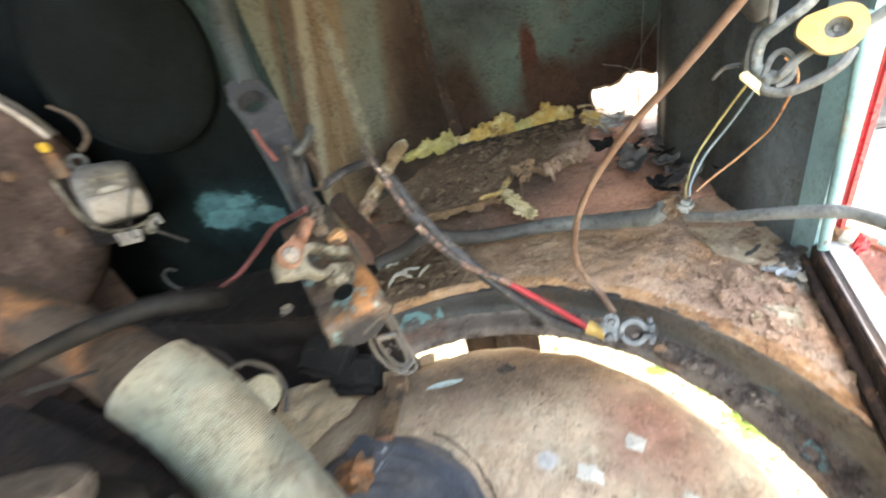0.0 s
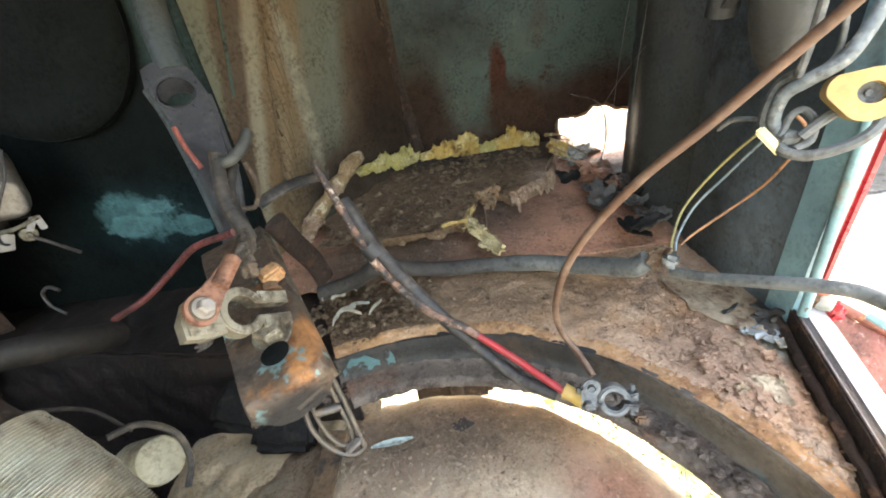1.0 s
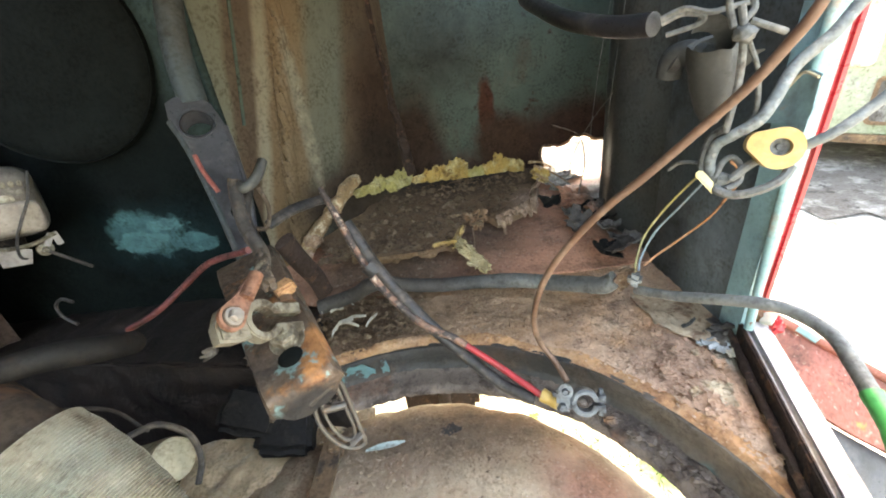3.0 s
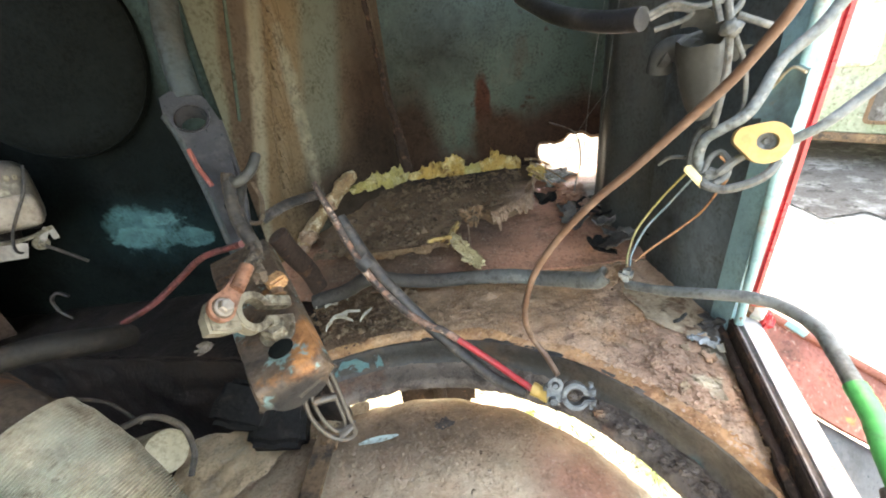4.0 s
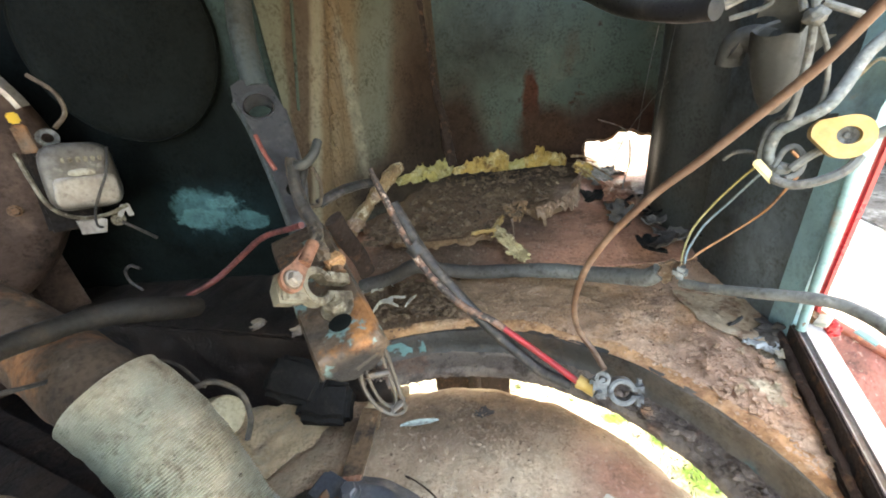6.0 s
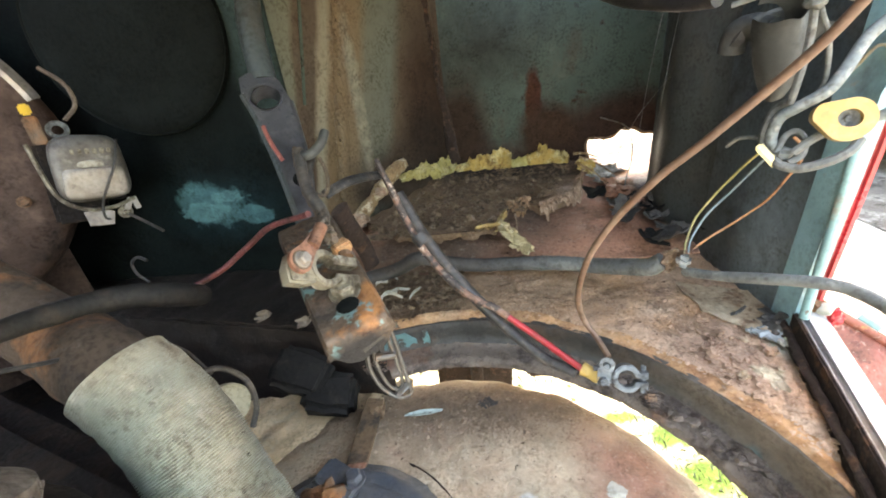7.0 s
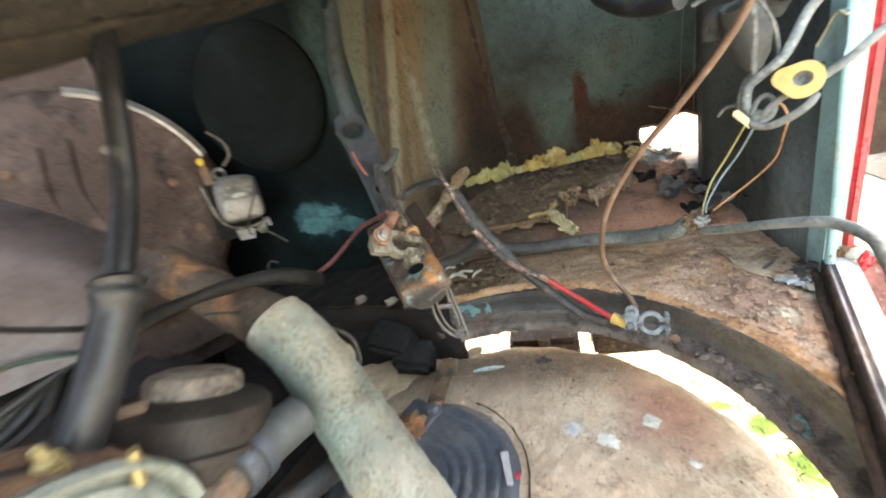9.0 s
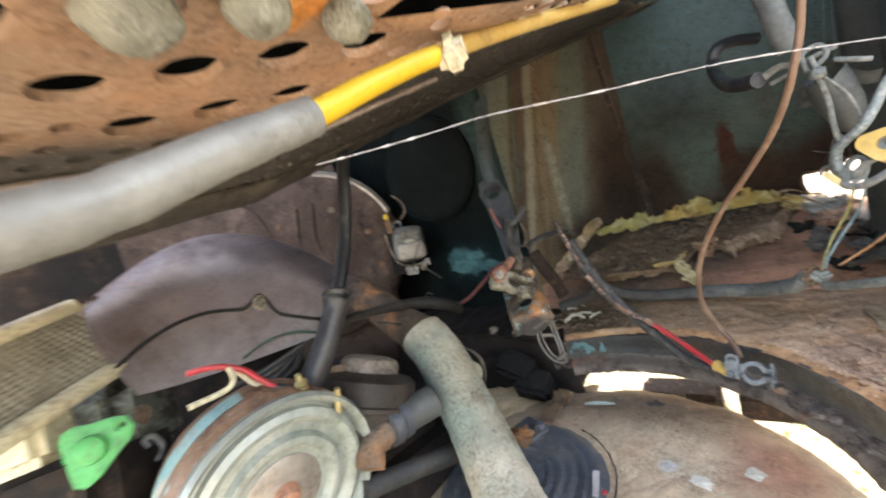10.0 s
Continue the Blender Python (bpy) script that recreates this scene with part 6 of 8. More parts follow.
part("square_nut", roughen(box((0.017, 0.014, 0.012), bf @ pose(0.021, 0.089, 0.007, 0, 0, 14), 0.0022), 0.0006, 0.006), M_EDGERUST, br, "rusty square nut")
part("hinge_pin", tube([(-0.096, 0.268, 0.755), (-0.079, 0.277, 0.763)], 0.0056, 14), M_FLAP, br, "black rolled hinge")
# added leg, black like the shade under the bracket
part("prop", roughen(box((0.034, 0.038, 0.07), pose(-0.138, 0.335, 0.748, 0, 0, 25), 0.012), 0.004, 0.03), M_BLACK, br, "black leg added for the dark under the bracket")

cl_b, cl_t = V((-0.126, 0.276, 0.839)), V((-0.094, 0.322, 0.803))
xc = (cl_t - cl_b).normalized()
nc = V((0.22, -0.66, 0.72))
nc = (nc - xc * nc.dot(xc)).normalized()
cf = Matrix.Translation(cl_b + xc * 0.033 - nc.cross(xc) * 0.006 + V((-0.0125, 0, -0.004))) @ Matrix((xc, nc.cross(xc), nc)).transposed().to_4x4()
clampt = thing("battery_clamp", cl_b, "tarnished lead battery clamp with a copper lug lying on the bracket", "battery clamp")
ring_out = [(0.0155 * math.cos(t), 0.0155 * math.sin(t)) for t in [radians(38 + 284 * i / 24) for i in range(25)]]
ring_in = [(0.0098 * math.cos(t), 0.0098 * math.sin(t)) for t in [radians(335 - 310 * i / 24) for i in range(25)]]
part("ring", plate([(0.034, 0.0120), (0.012, 0.0125), *ring_out, (0.012, -0.0125), (0.034, -0.0120), (0.034, -0.0035), *ring_in, (0.034, 0.0035)], 0.011, cf @ pose(0, 0, 0.005), (), 0.001), M_LEAD, clampt)
part("shoulder", plate([(-0.011, -0.0125), (-0.011, 0.011), (-0.022, 0.0135), (-0.031, 0.009), (-0.0355, -0.003), (-0.034, -0.014), (-0.022, -0.0145)], 0.010, cf @ pose(0, 0, 0.004), (), 0.002), M_LEAD, clampt)
part("copper_lug", plate([(-0.027 + 0.0095 * math.cos(radians(t)), 0.001 + 0.0095 * math.sin(radians(t))) for t in range(130, 336, 15)] + [(-0.0125, 0.009), (-0.0035, 0.022), (-0.0125, 0.028), (-0.0235, 0.0155)], 0.0035, cf @ pose(0, 0, 0.0095), (), 0.001), M_COPPER, clampt, "flattened copper lug")
part("lug_barrel", tube([cf @ V((-0.0155, 0.0135, 0.0095)), cf @ V((-0.004, 0.032, 0.0105))], 0.0052, 14), M_COPPER, clampt, "copper barrel")
part("washer", lathe([(0, 0.0012), (0.0072, 0.0012), (0.0075, 0.0)], cf @ pose(-0.027, 0.001, 0.0095), 24), M_PIPE, clampt)
part("bolt", hexbolt(cf @ pose(-0.027, 0.001, 0.0105, 0, 0, 15), 0.0050, 0.0055), M_ALU, clampt, "worn tan bolt head")
part("pinch_nut", hexbolt(cf @ pose(0.026, 0.0135, 0.0, -90, 0, 0), 0.0055, 0.006), M_PIPE, clampt, "rusty pinch nut")

buckle = thing("wire_buckle", (-0.075, 0.255, 0.74), "bent steel wire clip hanging from the bracket", "wire clip")
part("frame_wire", tube([(-0.092, 0.275, 0.754), (-0.094, 0.271, 0.749), (-0.093, 0.266, 0.732), (-0.085, 0.263, 0.714), (-0.073, 0.263, 0.704), (-0.064, 0.266, 0.705), (-0.065, 0.269, 0.714), (-0.070, 0.277, 0.736), (-0.074, 0.282, 0.755), (-0.078, 0.284, 0.763)], 0.0019, 8, 6), M_DARKWIRE, buckle)
part("inner_wire", tube([(-0.087, 0.277, 0.755), (-0.089, 0.271, 0.746), (-0.086, 0.267, 0.729), (-0.079, 0.265, 0.714), (-0.072, 0.267, 0.711), (-0.070, 0.270, 0.719), (-0.075, 0.277, 0.741), (-0.078, 0.281, 0.757)], 0.0015, 8, 6), M_DARKWIRE, buckle)
part("roller", tube([(-0.088, 0.269, 0.742), (-0.073, 0.275, 0.739)], 0.0030, 12), M_DARKWIRE, buckle, "dark roller sleeve")
part("catch", roughen(box((0.016, 0.006, 0.010), frame_at((-0.069, 0.267, 0.710), (0.2, -0.7, 0.6)) @ pose(0, 0, 0, 0, 0, 25), 0.002), 0.001, 0.006), M_DARKWIRE, buckle, "bent catch")

# ---- link plate, cables above the bracket ----
lt, lb = V((-0.243, 0.537, 0.949)), V((-0.194, 0.436, 0.814))
yl = (lt - lb).normalized()
nl = V((0.40, -0.85, 0.20))
nl = (nl - yl * nl.dot(yl)).normalized()
lkf = Matrix.Translation(lb) @ Matrix((yl.cross(nl), yl, nl)).transposed().to_4x4()
lk = thing("link_plate", lb, "black steel link plate with a large hole at its top", "bracket")
ll = (lt - lb).length
part("plate", plate([(-0.002, -0.02), (0.015, -0.02), (0.020, 0.012), (0.0265, 0.050), (0.0287, 0.1075), (0.0284, 0.1426), (0.022, 0.170), (0.0138, 0.181), (-0.0108, 0.187), (-0.0219, 0.1805), (-0.0235, 0.160), (-0.0143, 0.1185), (-0.0057, 0.042), (-0.0035, 0.012)], 0.008, lkf, [circle(0.0015, 0.1483, 0.0168, 28)], 0.002), M_BLACKPART, lk)
part("rolled_edge", tube([lkf @ V((-0.0225, 0.158, -0.004)), lkf @ V((-0.0140, 0.1185, -0.004)), lkf @ V((-0.0060, 0.045, -0.004)), lkf @ V((-0.0025, -0.015, -0.004))], 0.0040, 10, 6), M_SIDE, lk, "worn bluish edge")
part("rolled_edge", tube([lkf @ V((0.0282, 0.140, -0.004)), lkf @ V((0.0282, 0.105, -0.004)), lkf @ V((0.0262, 0.050, -0.004)), lkf @ V((0.019, 0.010, -0.004))], 0.0032, 10, 6), M_BLACKPART, lk)
# this hole too is only a black disc
part("lower_hole", lathe([(0, 0.0006), (0.0075, 0.0006), (0.0090, 0.0)], lkf @ pose(0.013, 0.036, 0.0002), 20), M_BLACK, lk, "dark lower hole")
part("bush", lathe([(0.0168, 0.001), (0.0190, 0.0018), (0.0192, 0.0), (0.0168, -0.022), (0.0148, -0.022), (0.0155, 0.0)], lkf @ pose(0.0015, 0.1483, 0), 32), M_BLACKPART, lk)
part("red_mark", tube([lkf @ V((-0.0105, 0.110, 0.001)), lkf @ V((-0.0075, 0.088, 0.0012)), lkf @ V((-0.0005, 0.063, 0.001))], 0.0025, 8, 5), M_REDPAINT, lk, "red paint mark")
part("rod", tube([V(lt) + V((0, 0.012, -0.004)), V((-0.251, 0.570, 0.998)), V((-0.254, 0.596, 1.048)), V((-0.251, 0.635, 1.128))], 0.015, 14), M_SIDE, lk, "grey-green vertical rod")
har = thing("cable_clump", (-0.16, 0.37, 0.82), "dusty dark cables hooked over the link plate", "cable")
part("hook_cable", tube([(-0.182, 0.452, 0.874), (-0.167, 0.436, 0.873), (-0.156, 0.447, 0.880), (-0.154, 0.466, 0.890)], 0.0050, 10, 5), M_GREYPLASTIC, har, "grey hooked sleeve")
for k in range(3):
    a = 2.1 * k
    strand = smooth_path([(-0.182, 0.450, 0.876), (-0.173, 0.424, 0.858), (-0.161, 0.400, 0.842), (-0.146, 0.380, 0.830), (-0.128, 0.336, 0.830), (-0.118, 0.318, 0.828)], 10)
    part("braid_strand", roughen(sweep(bmesh.new(), [q + V((0.0035 * math.cos(a + 0.5 * n), 0.0, 0.0035 * math.sin(a + 0.5 * n))) for n, q in enumerate(strand)], 0.0032, 8), 0.0012, 0.006), M_FRAYED, har, "frayed brown braided cable")
part("drop_cable", tube([(-0.180, 0.448, 0.876), (-0.171, 0.419, 0.857), (-0.160, 0.398, 0.842), (-0.144, 0.378, 0.831), (-0.140, 0.364, 0.821)], 0.006, 10, 5), M_DIRTYRUBBER, har)
part("drop_cable", tube([(-0.172, 0.454, 0.866), (-0.171, 0.428, 0.848), (-0.159, 0.406, 0.830), (-0.146, 0.385, 0.822)], 0.005, 10, 5), M_CABLE, har)
part("loop_wire", tube([(-0.167, 0.466, 0.863), (-0.160, 0.459, 0.844), (-0.160, 0.438, 0.828), (-0.172, 0.426, 0.840), (-0.179, 0.434, 0.860)], 0.0022, 8, 5), M_FRAYED, har)
part("flat_cable", tube([(-0.174, 0.474, 0.817), (-0.154, 0.494, 0.823), (-0.138, 0.519, 0.821), (-0.124, 0.553, 0.813)], 0.007, 10, 5, 0.6), M_CABLE, har)
part("flat_cable", tube([(-0.151, 0.446, 0.808), (-0.150, 0.466, 0.774), (-0.144, 0.486, 0.736), (-0.141, 0.494, 0.705)], 0.012, 10, 5, 0.5), M_SEAM, har)
single("red_wire", tube([(-0.352, 0.436, 0.727), (-0.315, 0.445, 0.742), (-0.280, 0.455, 0.765), (-0.238, 0.445, 0.793), (-0.193, 0.429, 0.808), (-0.175, 0.416, 0.816)], 0.0035, 10, 5), M_OLDRED, "faded dark red wire", "wire")

# ---- scraped paint, dark round duct ----
dcen, dedge = V((-0.434, 0.598, 1.018)), V((-0.314, 0.598, 0.972))
drad = (dedge - dcen).length
duct = thing("round_duct", dcen, "round duct opening in the inner wing, its dark built as a black disc", "duct")
dfm = frame_at(dcen, (0.05, -1, 0.02))
# black disc in place of the opening's dark inside
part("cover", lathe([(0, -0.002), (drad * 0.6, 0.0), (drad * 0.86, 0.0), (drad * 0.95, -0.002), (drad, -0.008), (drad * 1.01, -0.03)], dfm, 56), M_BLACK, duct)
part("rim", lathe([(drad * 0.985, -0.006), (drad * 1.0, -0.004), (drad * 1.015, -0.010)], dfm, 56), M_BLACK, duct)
# ---- fan housing with the regulator ----
fn, fu = V((0.72, -0.69, 0.06)).normalized(), V((0, 0, 1))
fc = frame_at((-0.512, 0.541, 0.850), fn) @ V((-0.220, 0.057, -0.035))
ff = frame_at(fc, fn)
fan = thing("fan_housing", (-0.62, 0.48, 0.62), "large brown grimy sheet-metal fan housing", "fan housing")
part("face", roughen(lathe([(0, 0.004), (0.04, 0.006), (0.07, 0.0), (0.15, 0.0), (0.194, -0.002), (0.206, -0.007), (0.212, -0.018), (0.215, -0.035), (0.217, -0.13), (0.0, -0.13)], ff, 90), 0.003, 0.06), M_HOUSING, fan)
part("rim_bead", lathe([(0.200, -0.004), (0.206, -0.001), (0.2155, -0.010), (0.2155, -0.022), (0.208, -0.018)], ff, 40, 14, 74), M_ALU, fan, "worn pale rim")
part("lower_duct", roughen(box((0.30, 0.24, 0.10), ff @ pose(0.000, -0.225, -0.095), 0.048, segments=6), 0.004, 0.06), M_HOUSING, fan)
for x, y in ((-0.06, 0.10), (0.07, 0.10), (0.135, 0.02), (0.14, -0.07)):
    part("screw", hexbolt(ff @ pose(x, y, 0.002), 0.006, 0.005), M_PIPE, fan)
for x in (-0.05, -0.09):
    part("crease", tube([ff @ V((x + 0.08, 0.13, 0.001)), ff @ V((x + 0.06, 0.05, 0.004)), ff @ V((x + 0.07, -0.03, 0.003))], 0.004, 8), M_HOUSING, fan)
outer = ff.inverted()
lo_c, hi_c = outer @ V((-0.97, 0.08, 0.80)), outer @ V((-0.60, 0.47, 1.16))
part("side_sheet", roughen(thicken(grid(40, 30, lambda u, v: ff @ V((lo_c.x + (hi_c.x - lo_c.x) * u, lo_c.y + (hi_c.y - lo_c.y) * v, -0.030 + 0.008 * noise.noise((u * 4, v * 3, 2))))), 0.003), 0.001, 0.03), M_HOUSING, fan, "brown sheet beside the round housing")
part("fold", tube([V((-0.765, 0.305, 1.090)), V((-0.742, 0.325, 1.055)), V((-0.728, 0.332, 0.985))], 0.004, 8), M_HOUSING, fan)
rc = V((-0.512, 0.541, 0.850)) + V((0, 0, 0.014))
rf = frame_at(rc, fn) @ pose(0, 0, 0, 0, 0, -9)
reg = thing("regulator", rc, "weathered aluminium voltage regulator box on the fan housing", "regulator")


def soft_box(sx, sy, sz, fr, power=4.5):
    """A box with softly rounded faces, as pressed metal has."""
    bm = bmesh.new()
    bmesh.ops.create_uvsphere(bm, u_segments=40, v_segments=24, radius=1)
    for v in bm.verts:
        k = sum(abs(c) ** power for c in v.co) ** (-1 / power)
        v.co = V((v.co.x * k * sx / 2 * (1 - 0.05 * v.co.y), v.co.y * k * sy / 2, v.co.z * k * sz / 2))
    bm.transform(fr)
    return bm


part("cover", roughen(soft_box(0.078, 0.086, 0.046, rf), 0.0012, 0.03), M_REGCOVER, reg, "dark grey pressed cover")
part("front_face", roughen(soft_box(0.066, 0.042, 0.012, rf @ pose(0.002, -0.018, 0.0185), 6), 0.0008, 0.02), M_ALU, reg, "bright worn metal front")
part("label_band", roughen(soft_box(0.030, 0.009, 0.004, rf @ pose(0.002, 0.0065, 0.0222), 3), 0.0004, 0.01), M_MESH, reg, "faded yellowish badge")
for i in range(6):
    part("pressed_bar", box((0.0048, 0.0072, 0.0022), rf @ pose(-0.014 + 0.0075 * i, 0.0225, 0.0224), 0.0008), M_LEAD, reg, "pressed raised mark")
part("base_plate", roughen(box((0.074, 0.086, 0.006), rf @ pose(-0.004, -0.006, -0.024), 0.002), 0.001, 0.02), M_SHADE_GRIME, reg, "dark base plate")
part("back_bracket", roughen(box((0.060, 0.11, 0.016), rf @ pose(-0.020, -0.02, -0.035), 0.004), 0.002, 0.03), M_SHADE_GRIME, reg, "dark bracket on the housing")
part("ear", plate(circle(0, 0, 0.012, 18), 0.004, rf @ pose(-0.020, 0.050, -0.006), [circle(0, 0, 0.006, 14)], 0.001), M_LEADGREY, reg)
part("lower_edge", tube([rf @ V((-0.054, 0.034, -0.004)), rf @ V((-0.049, 0.002, 0.002)), rf @ V((-0.043, -0.026, 0.006)), rf @ V((-0.032, -0.044, 0.010)), rf @ V((-0.012, -0.054, 0.012)), rf @ V((0.014, -0.054, 0.012)), rf @ V((0.038, -0.045, 0.012))], 0.0026, 8, 5), M_LEAD, reg, "bright bent rim")
part("terminal_plate", roughen(plate([(-0.014, -0.010), (0.012, -0.012), (0.016, 0.006), (0.006, 0.010), (-0.016, 0.010)], 0.003, rf @ pose(-0.004, -0.066, 0.012, -15, 0, 0), (), 0.0008), 0.0008, 0.008), M_ALU, reg, "pale terminal plate")
part("terminal_screw", lathe([(0.0, 0.012), (0.003, 0.012), (0.0035, 0.004), (0.008, 0.003), (0.009, 0.0), (0.0, 0.0)], rf @ pose(0.024, -0.064, 0.006), 18), M_LEAD, reg, "screw terminal")
for x, turn in ((0.030, -28), (0.038, 10)):
    part("terminal", box((0.007, 0.018, 0.004), rf @ pose(x, -0.052, 0.012, -20, 0, turn), 0.001), M_ALU, reg, "blade terminal")
part("terminal_wire", tube([rf @ V((0.034, 0.036, 0.018)), rf @ V((0.026, 0.006, 0.027)), rf @ V((0.012, -0.022, 0.029)), rf @ V((0.002, -0.046, 0.022)), rf @ V((0.000, -0.066, 0.017)), rf @ V((0.008, -0.072, 0.010))], 0.0016, 6, 6), M_CABLE, reg)
part("terminal_wire", tube([rf @ V((0.026, -0.066, 0.014)), rf @ V((0.044, -0.082, 0.016)), rf @ V((0.062, -0.100, 0.010))], 0.0022, 6, 5), M_CABLE, reg)
part("terminal_wire", tube([rf @ V((-0.010, 0.062, 0.000)), rf @ V((0.004, 0.080, 0.006)), rf @ V((0.000, 0.105, 0.0)), rf @ V((-0.020, 0.125, -0.01))], 0.0026, 6, 5), M_FRAYED, reg)
part("yellow_connector", box((0.011, 0.013, 0.008), rf @ pose(-0.044, 0.075, 0.004, 0, 0, 8), 0.002), M_YELLOWTAPE, reg, "small yellow connector")
part("rust_tab", roughen(box((0.015, 0.034, 0.006), rf @ pose(-0.041, 0.050, 0.000, 0, 0, 6), 0.002), 0.001, 0.01), M_PIPE, reg, "rusty tab")

# ---- purple-grey shroud ----
sh = thing("fan_shroud", (-0.40, 0.08, 0.70), "purple-grey pressed steel fan shroud with a bolted flange", "fan shroud")
TL, TM, TR = V((-0.450, -0.062, 0.979)), V((-0.472, 0.122, 1.006)), V((-0.303, 0.188, 0.877))
BL, BM, BR = V((-0.373, -0.083, 0.874)), V((-0.353, -0.005, 0.856)), V((-0.273, 0.097, 0.850))


def shroud_at(u, v):
    def arc(a, b, c):
        return a * (1 - u) * (1 - 2 * u) + b * 4 * u * (1 - u) + c * u * (2 * u - 1)
    q = arc(BL, BM, BR) * (1 - v) + arc(TL, TM, TR) * v
    return q + V((0.6, -0.5, 0.6)).normalized() * (0.040 * math.sin(math.pi * min(1, v * 0.9)) + 0.0015 * noise.noise((u * 6, v * 6, 1)))


def crease_v(u):
    return 0.21 + 0.14 * math.sin(math.pi * u) - 0.08 * u + 0.12 * math.exp(-((u - 0.70) / 0.045) ** 2)


part("skin", thicken(grid(50, 24, shroud_at), 0.003), M_SHROUD, sh)
part("flange", sweep(bmesh.new(), [shroud_at(u, crease_v(u)) for u in [k / 60 for k in range(61)]], 0.0034, 8, True, 0.6), M_PAD, sh, "dark folded flange")
bpos = shroud_at(0.70, crease_v(0.70) - 0.055)
part("bolt", lathe([(0, 0.005), (0.005, 0.005), (0.0055, 0.002), (0.010, 0.0018), (0.0105, -0.002)], frame_at(bpos, (0.75, -0.5, 0.35)), 24), M_LEAD, sh, "pale round bolt head")

# ---- heater pipe and paper hose ----
pp = thing("heater_pipe", (-0.40, 0.30, 0.72), "rusty heater pipe reaching out of the dark", "pipe")
part("pipe", roughen(tube([(-0.47, 0.305, 0.838), (-0.42, 0.302, 0.800), (-0.36, 0.283, 0.771), (-0.30, 0.254, 0.766), (-0.268, 0.240, 0.757)], lambda t: 0.032, 24, 6), 0.0025, 0.03), M_HEATER, pp)
hz = thing("corrugated_hose", (-0.24, 0.22, 0.60), "old ribbed paper and foil heater hose, dirty cream", "hose")
path = smooth_path([(-0.276, 0.242, 0.765), (-0.254, 0.234, 0.746), (-0.228, 0.220, 0.717), (-0.195, 0.196, 0.672), (-0.154, 0.161, 0.632), (-0.110, 0.118, 0.612), (-0.059, 0.066, 0.604)], 72)
bm = bmesh.new()
run = np.concatenate([[0], np.cumsum([(b - a).length for a, b in zip(path, path[1:])])])
path = [V([float(np.interp(s, run, [q[i] for q in path])) for i in range(3)]) for s in np.linspace(0, run[-1], 2401)]
sweep(bm, path, lambda t: 0.0362 + 0.003 * t + (0.0027 * abs(math.sin(t * math.pi * 172)) ** 0.7 - 0.0018) + 0.0012 * noise.noise((t * 30, 2, 0)), 40)
part("sleeve", roughen(bm, 0.0012, 0.05), M_HOSE, hz)
part("mouth_wire", tube([(-0.303, 0.192, 0.814), (-0.303, 0.206, 0.806), (-0.303, 0.234, 0.789), (-0.292, 0.265, 0.776), (-0.287, 0.285, 0.761), (-0.286, 0.313, 0.727), (-0.280, 0.323, 0.686)], 0.0017, 8, 6), M_CABLE, hz, "thin dark wire round the mouth")
stub = thing("pipe_stub", (-0.268, 0.318, 0.652), "pale dirty pipe stub with a thin ring", "pipe")
sf = frame_at((-0.267, 0.318, 0.650), (0.75, -0.30, 0.45))
part("stub", roughen(lathe([(0, 0.0), (0.014, 0.001), (0.020, -0.002), (0.0215, -0.008), (0.0215, -0.07)], sf, 28), 0.001, 0.02), M_CREAM, stub)
part("ring", tube([(-0.280, 0.305, 0.702), (-0.266, 0.321, 0.695), (-0.248, 0.325, 0.674), (-0.240, 0.315, 0.650), (-0.243, 0.301, 0.632)], 0.003, 8, 6), M_DIRTYRUBBER, stub, "dark rubber ring")
pad = thing("rubber_pad", (-0.213, 0.374, 0.619), "crumpled black rubber pad below the bracket", "rubber pad")
pf = frame_at((-0.212, 0.376, 0.620), (0.45, -0.65, 0.6), (0.5, 0.5, 1))
for at, size, nrm, turn in (((-0.231, 0.392, 0.622), (0.072, 0.052, 0.036), (0.15, -0.50, 0.85), -32), ((-0.194, 0.381, 0.594), (0.066, 0.048, 0.038), (0.22, -0.45, 0.85), -26)):
    bl = box(size, frame_at(at, nrm) @ pose(0, 0, -0.014, 0, 0, turn), 0.008, segments=3)
    bmesh.ops.subdivide_edges(bl, edges=[e for e in bl.edges if e.calc_length() > 0.012], cuts=6, use_grid_fill=True)
    bmesh.ops.triangulate(bl, faces=bl.faces)
    part("block", roughen(roughen(bl, 0.004, 0.040), 0.0012, 0.012), M_PAD, pad)
strap = thing("tin_strap", (-0.145, 0.345, 0.57), "rusty brown tin strap screwed to the cowl", "strap")
stf = pose(-0.141, 0.288, 0.584, 0, 0, -3)
sl = 0.088
part("strip", roughen(plate([(-0.011, 0), (0.011, 0), (0.0115, sl * 0.5), (0.011, sl), (-0.011, sl), (-0.0115, sl * 0.5)], 0.003, stf, (), 0.0008), 0.0012, 0.02), M_WOODY, strap)
part("bent_tab", roughen(plate([(-0.010, 0.002), (0.010, 0.002), (0.006, -0.018), (-0.006, -0.018)], 0.003, stf @ pose(0, 0, 0, 25, 0, 0), (), 0.0008), 0.001, 0.01), M_COPPER, strap, "pink rusty bent tab")
part("screw", hexbolt(stf @ pose(0.002, sl - 0.018, 0.0005), 0.0060, 0.005), M_WOODY, strap)
part("foot", roughen(box((0.020, 0.024, 0.016), stf @ pose(0, sl - 0.010, -0.010), 0.003), 0.001, 0.01), M_WOODY, strap)

# ---- round ribbed cover let into the cowl ----
bel = thing("ribbed_cover", (-0.16, 0.17, 0.55), "blue-black round ribbed cover let into the rusty cowl", "cover")
cvf = pose(-0.138, 0.180, 0.575, 1.5, 0, 0)
ribs = [(0.0, 0.008), (0.026, 0.008)]
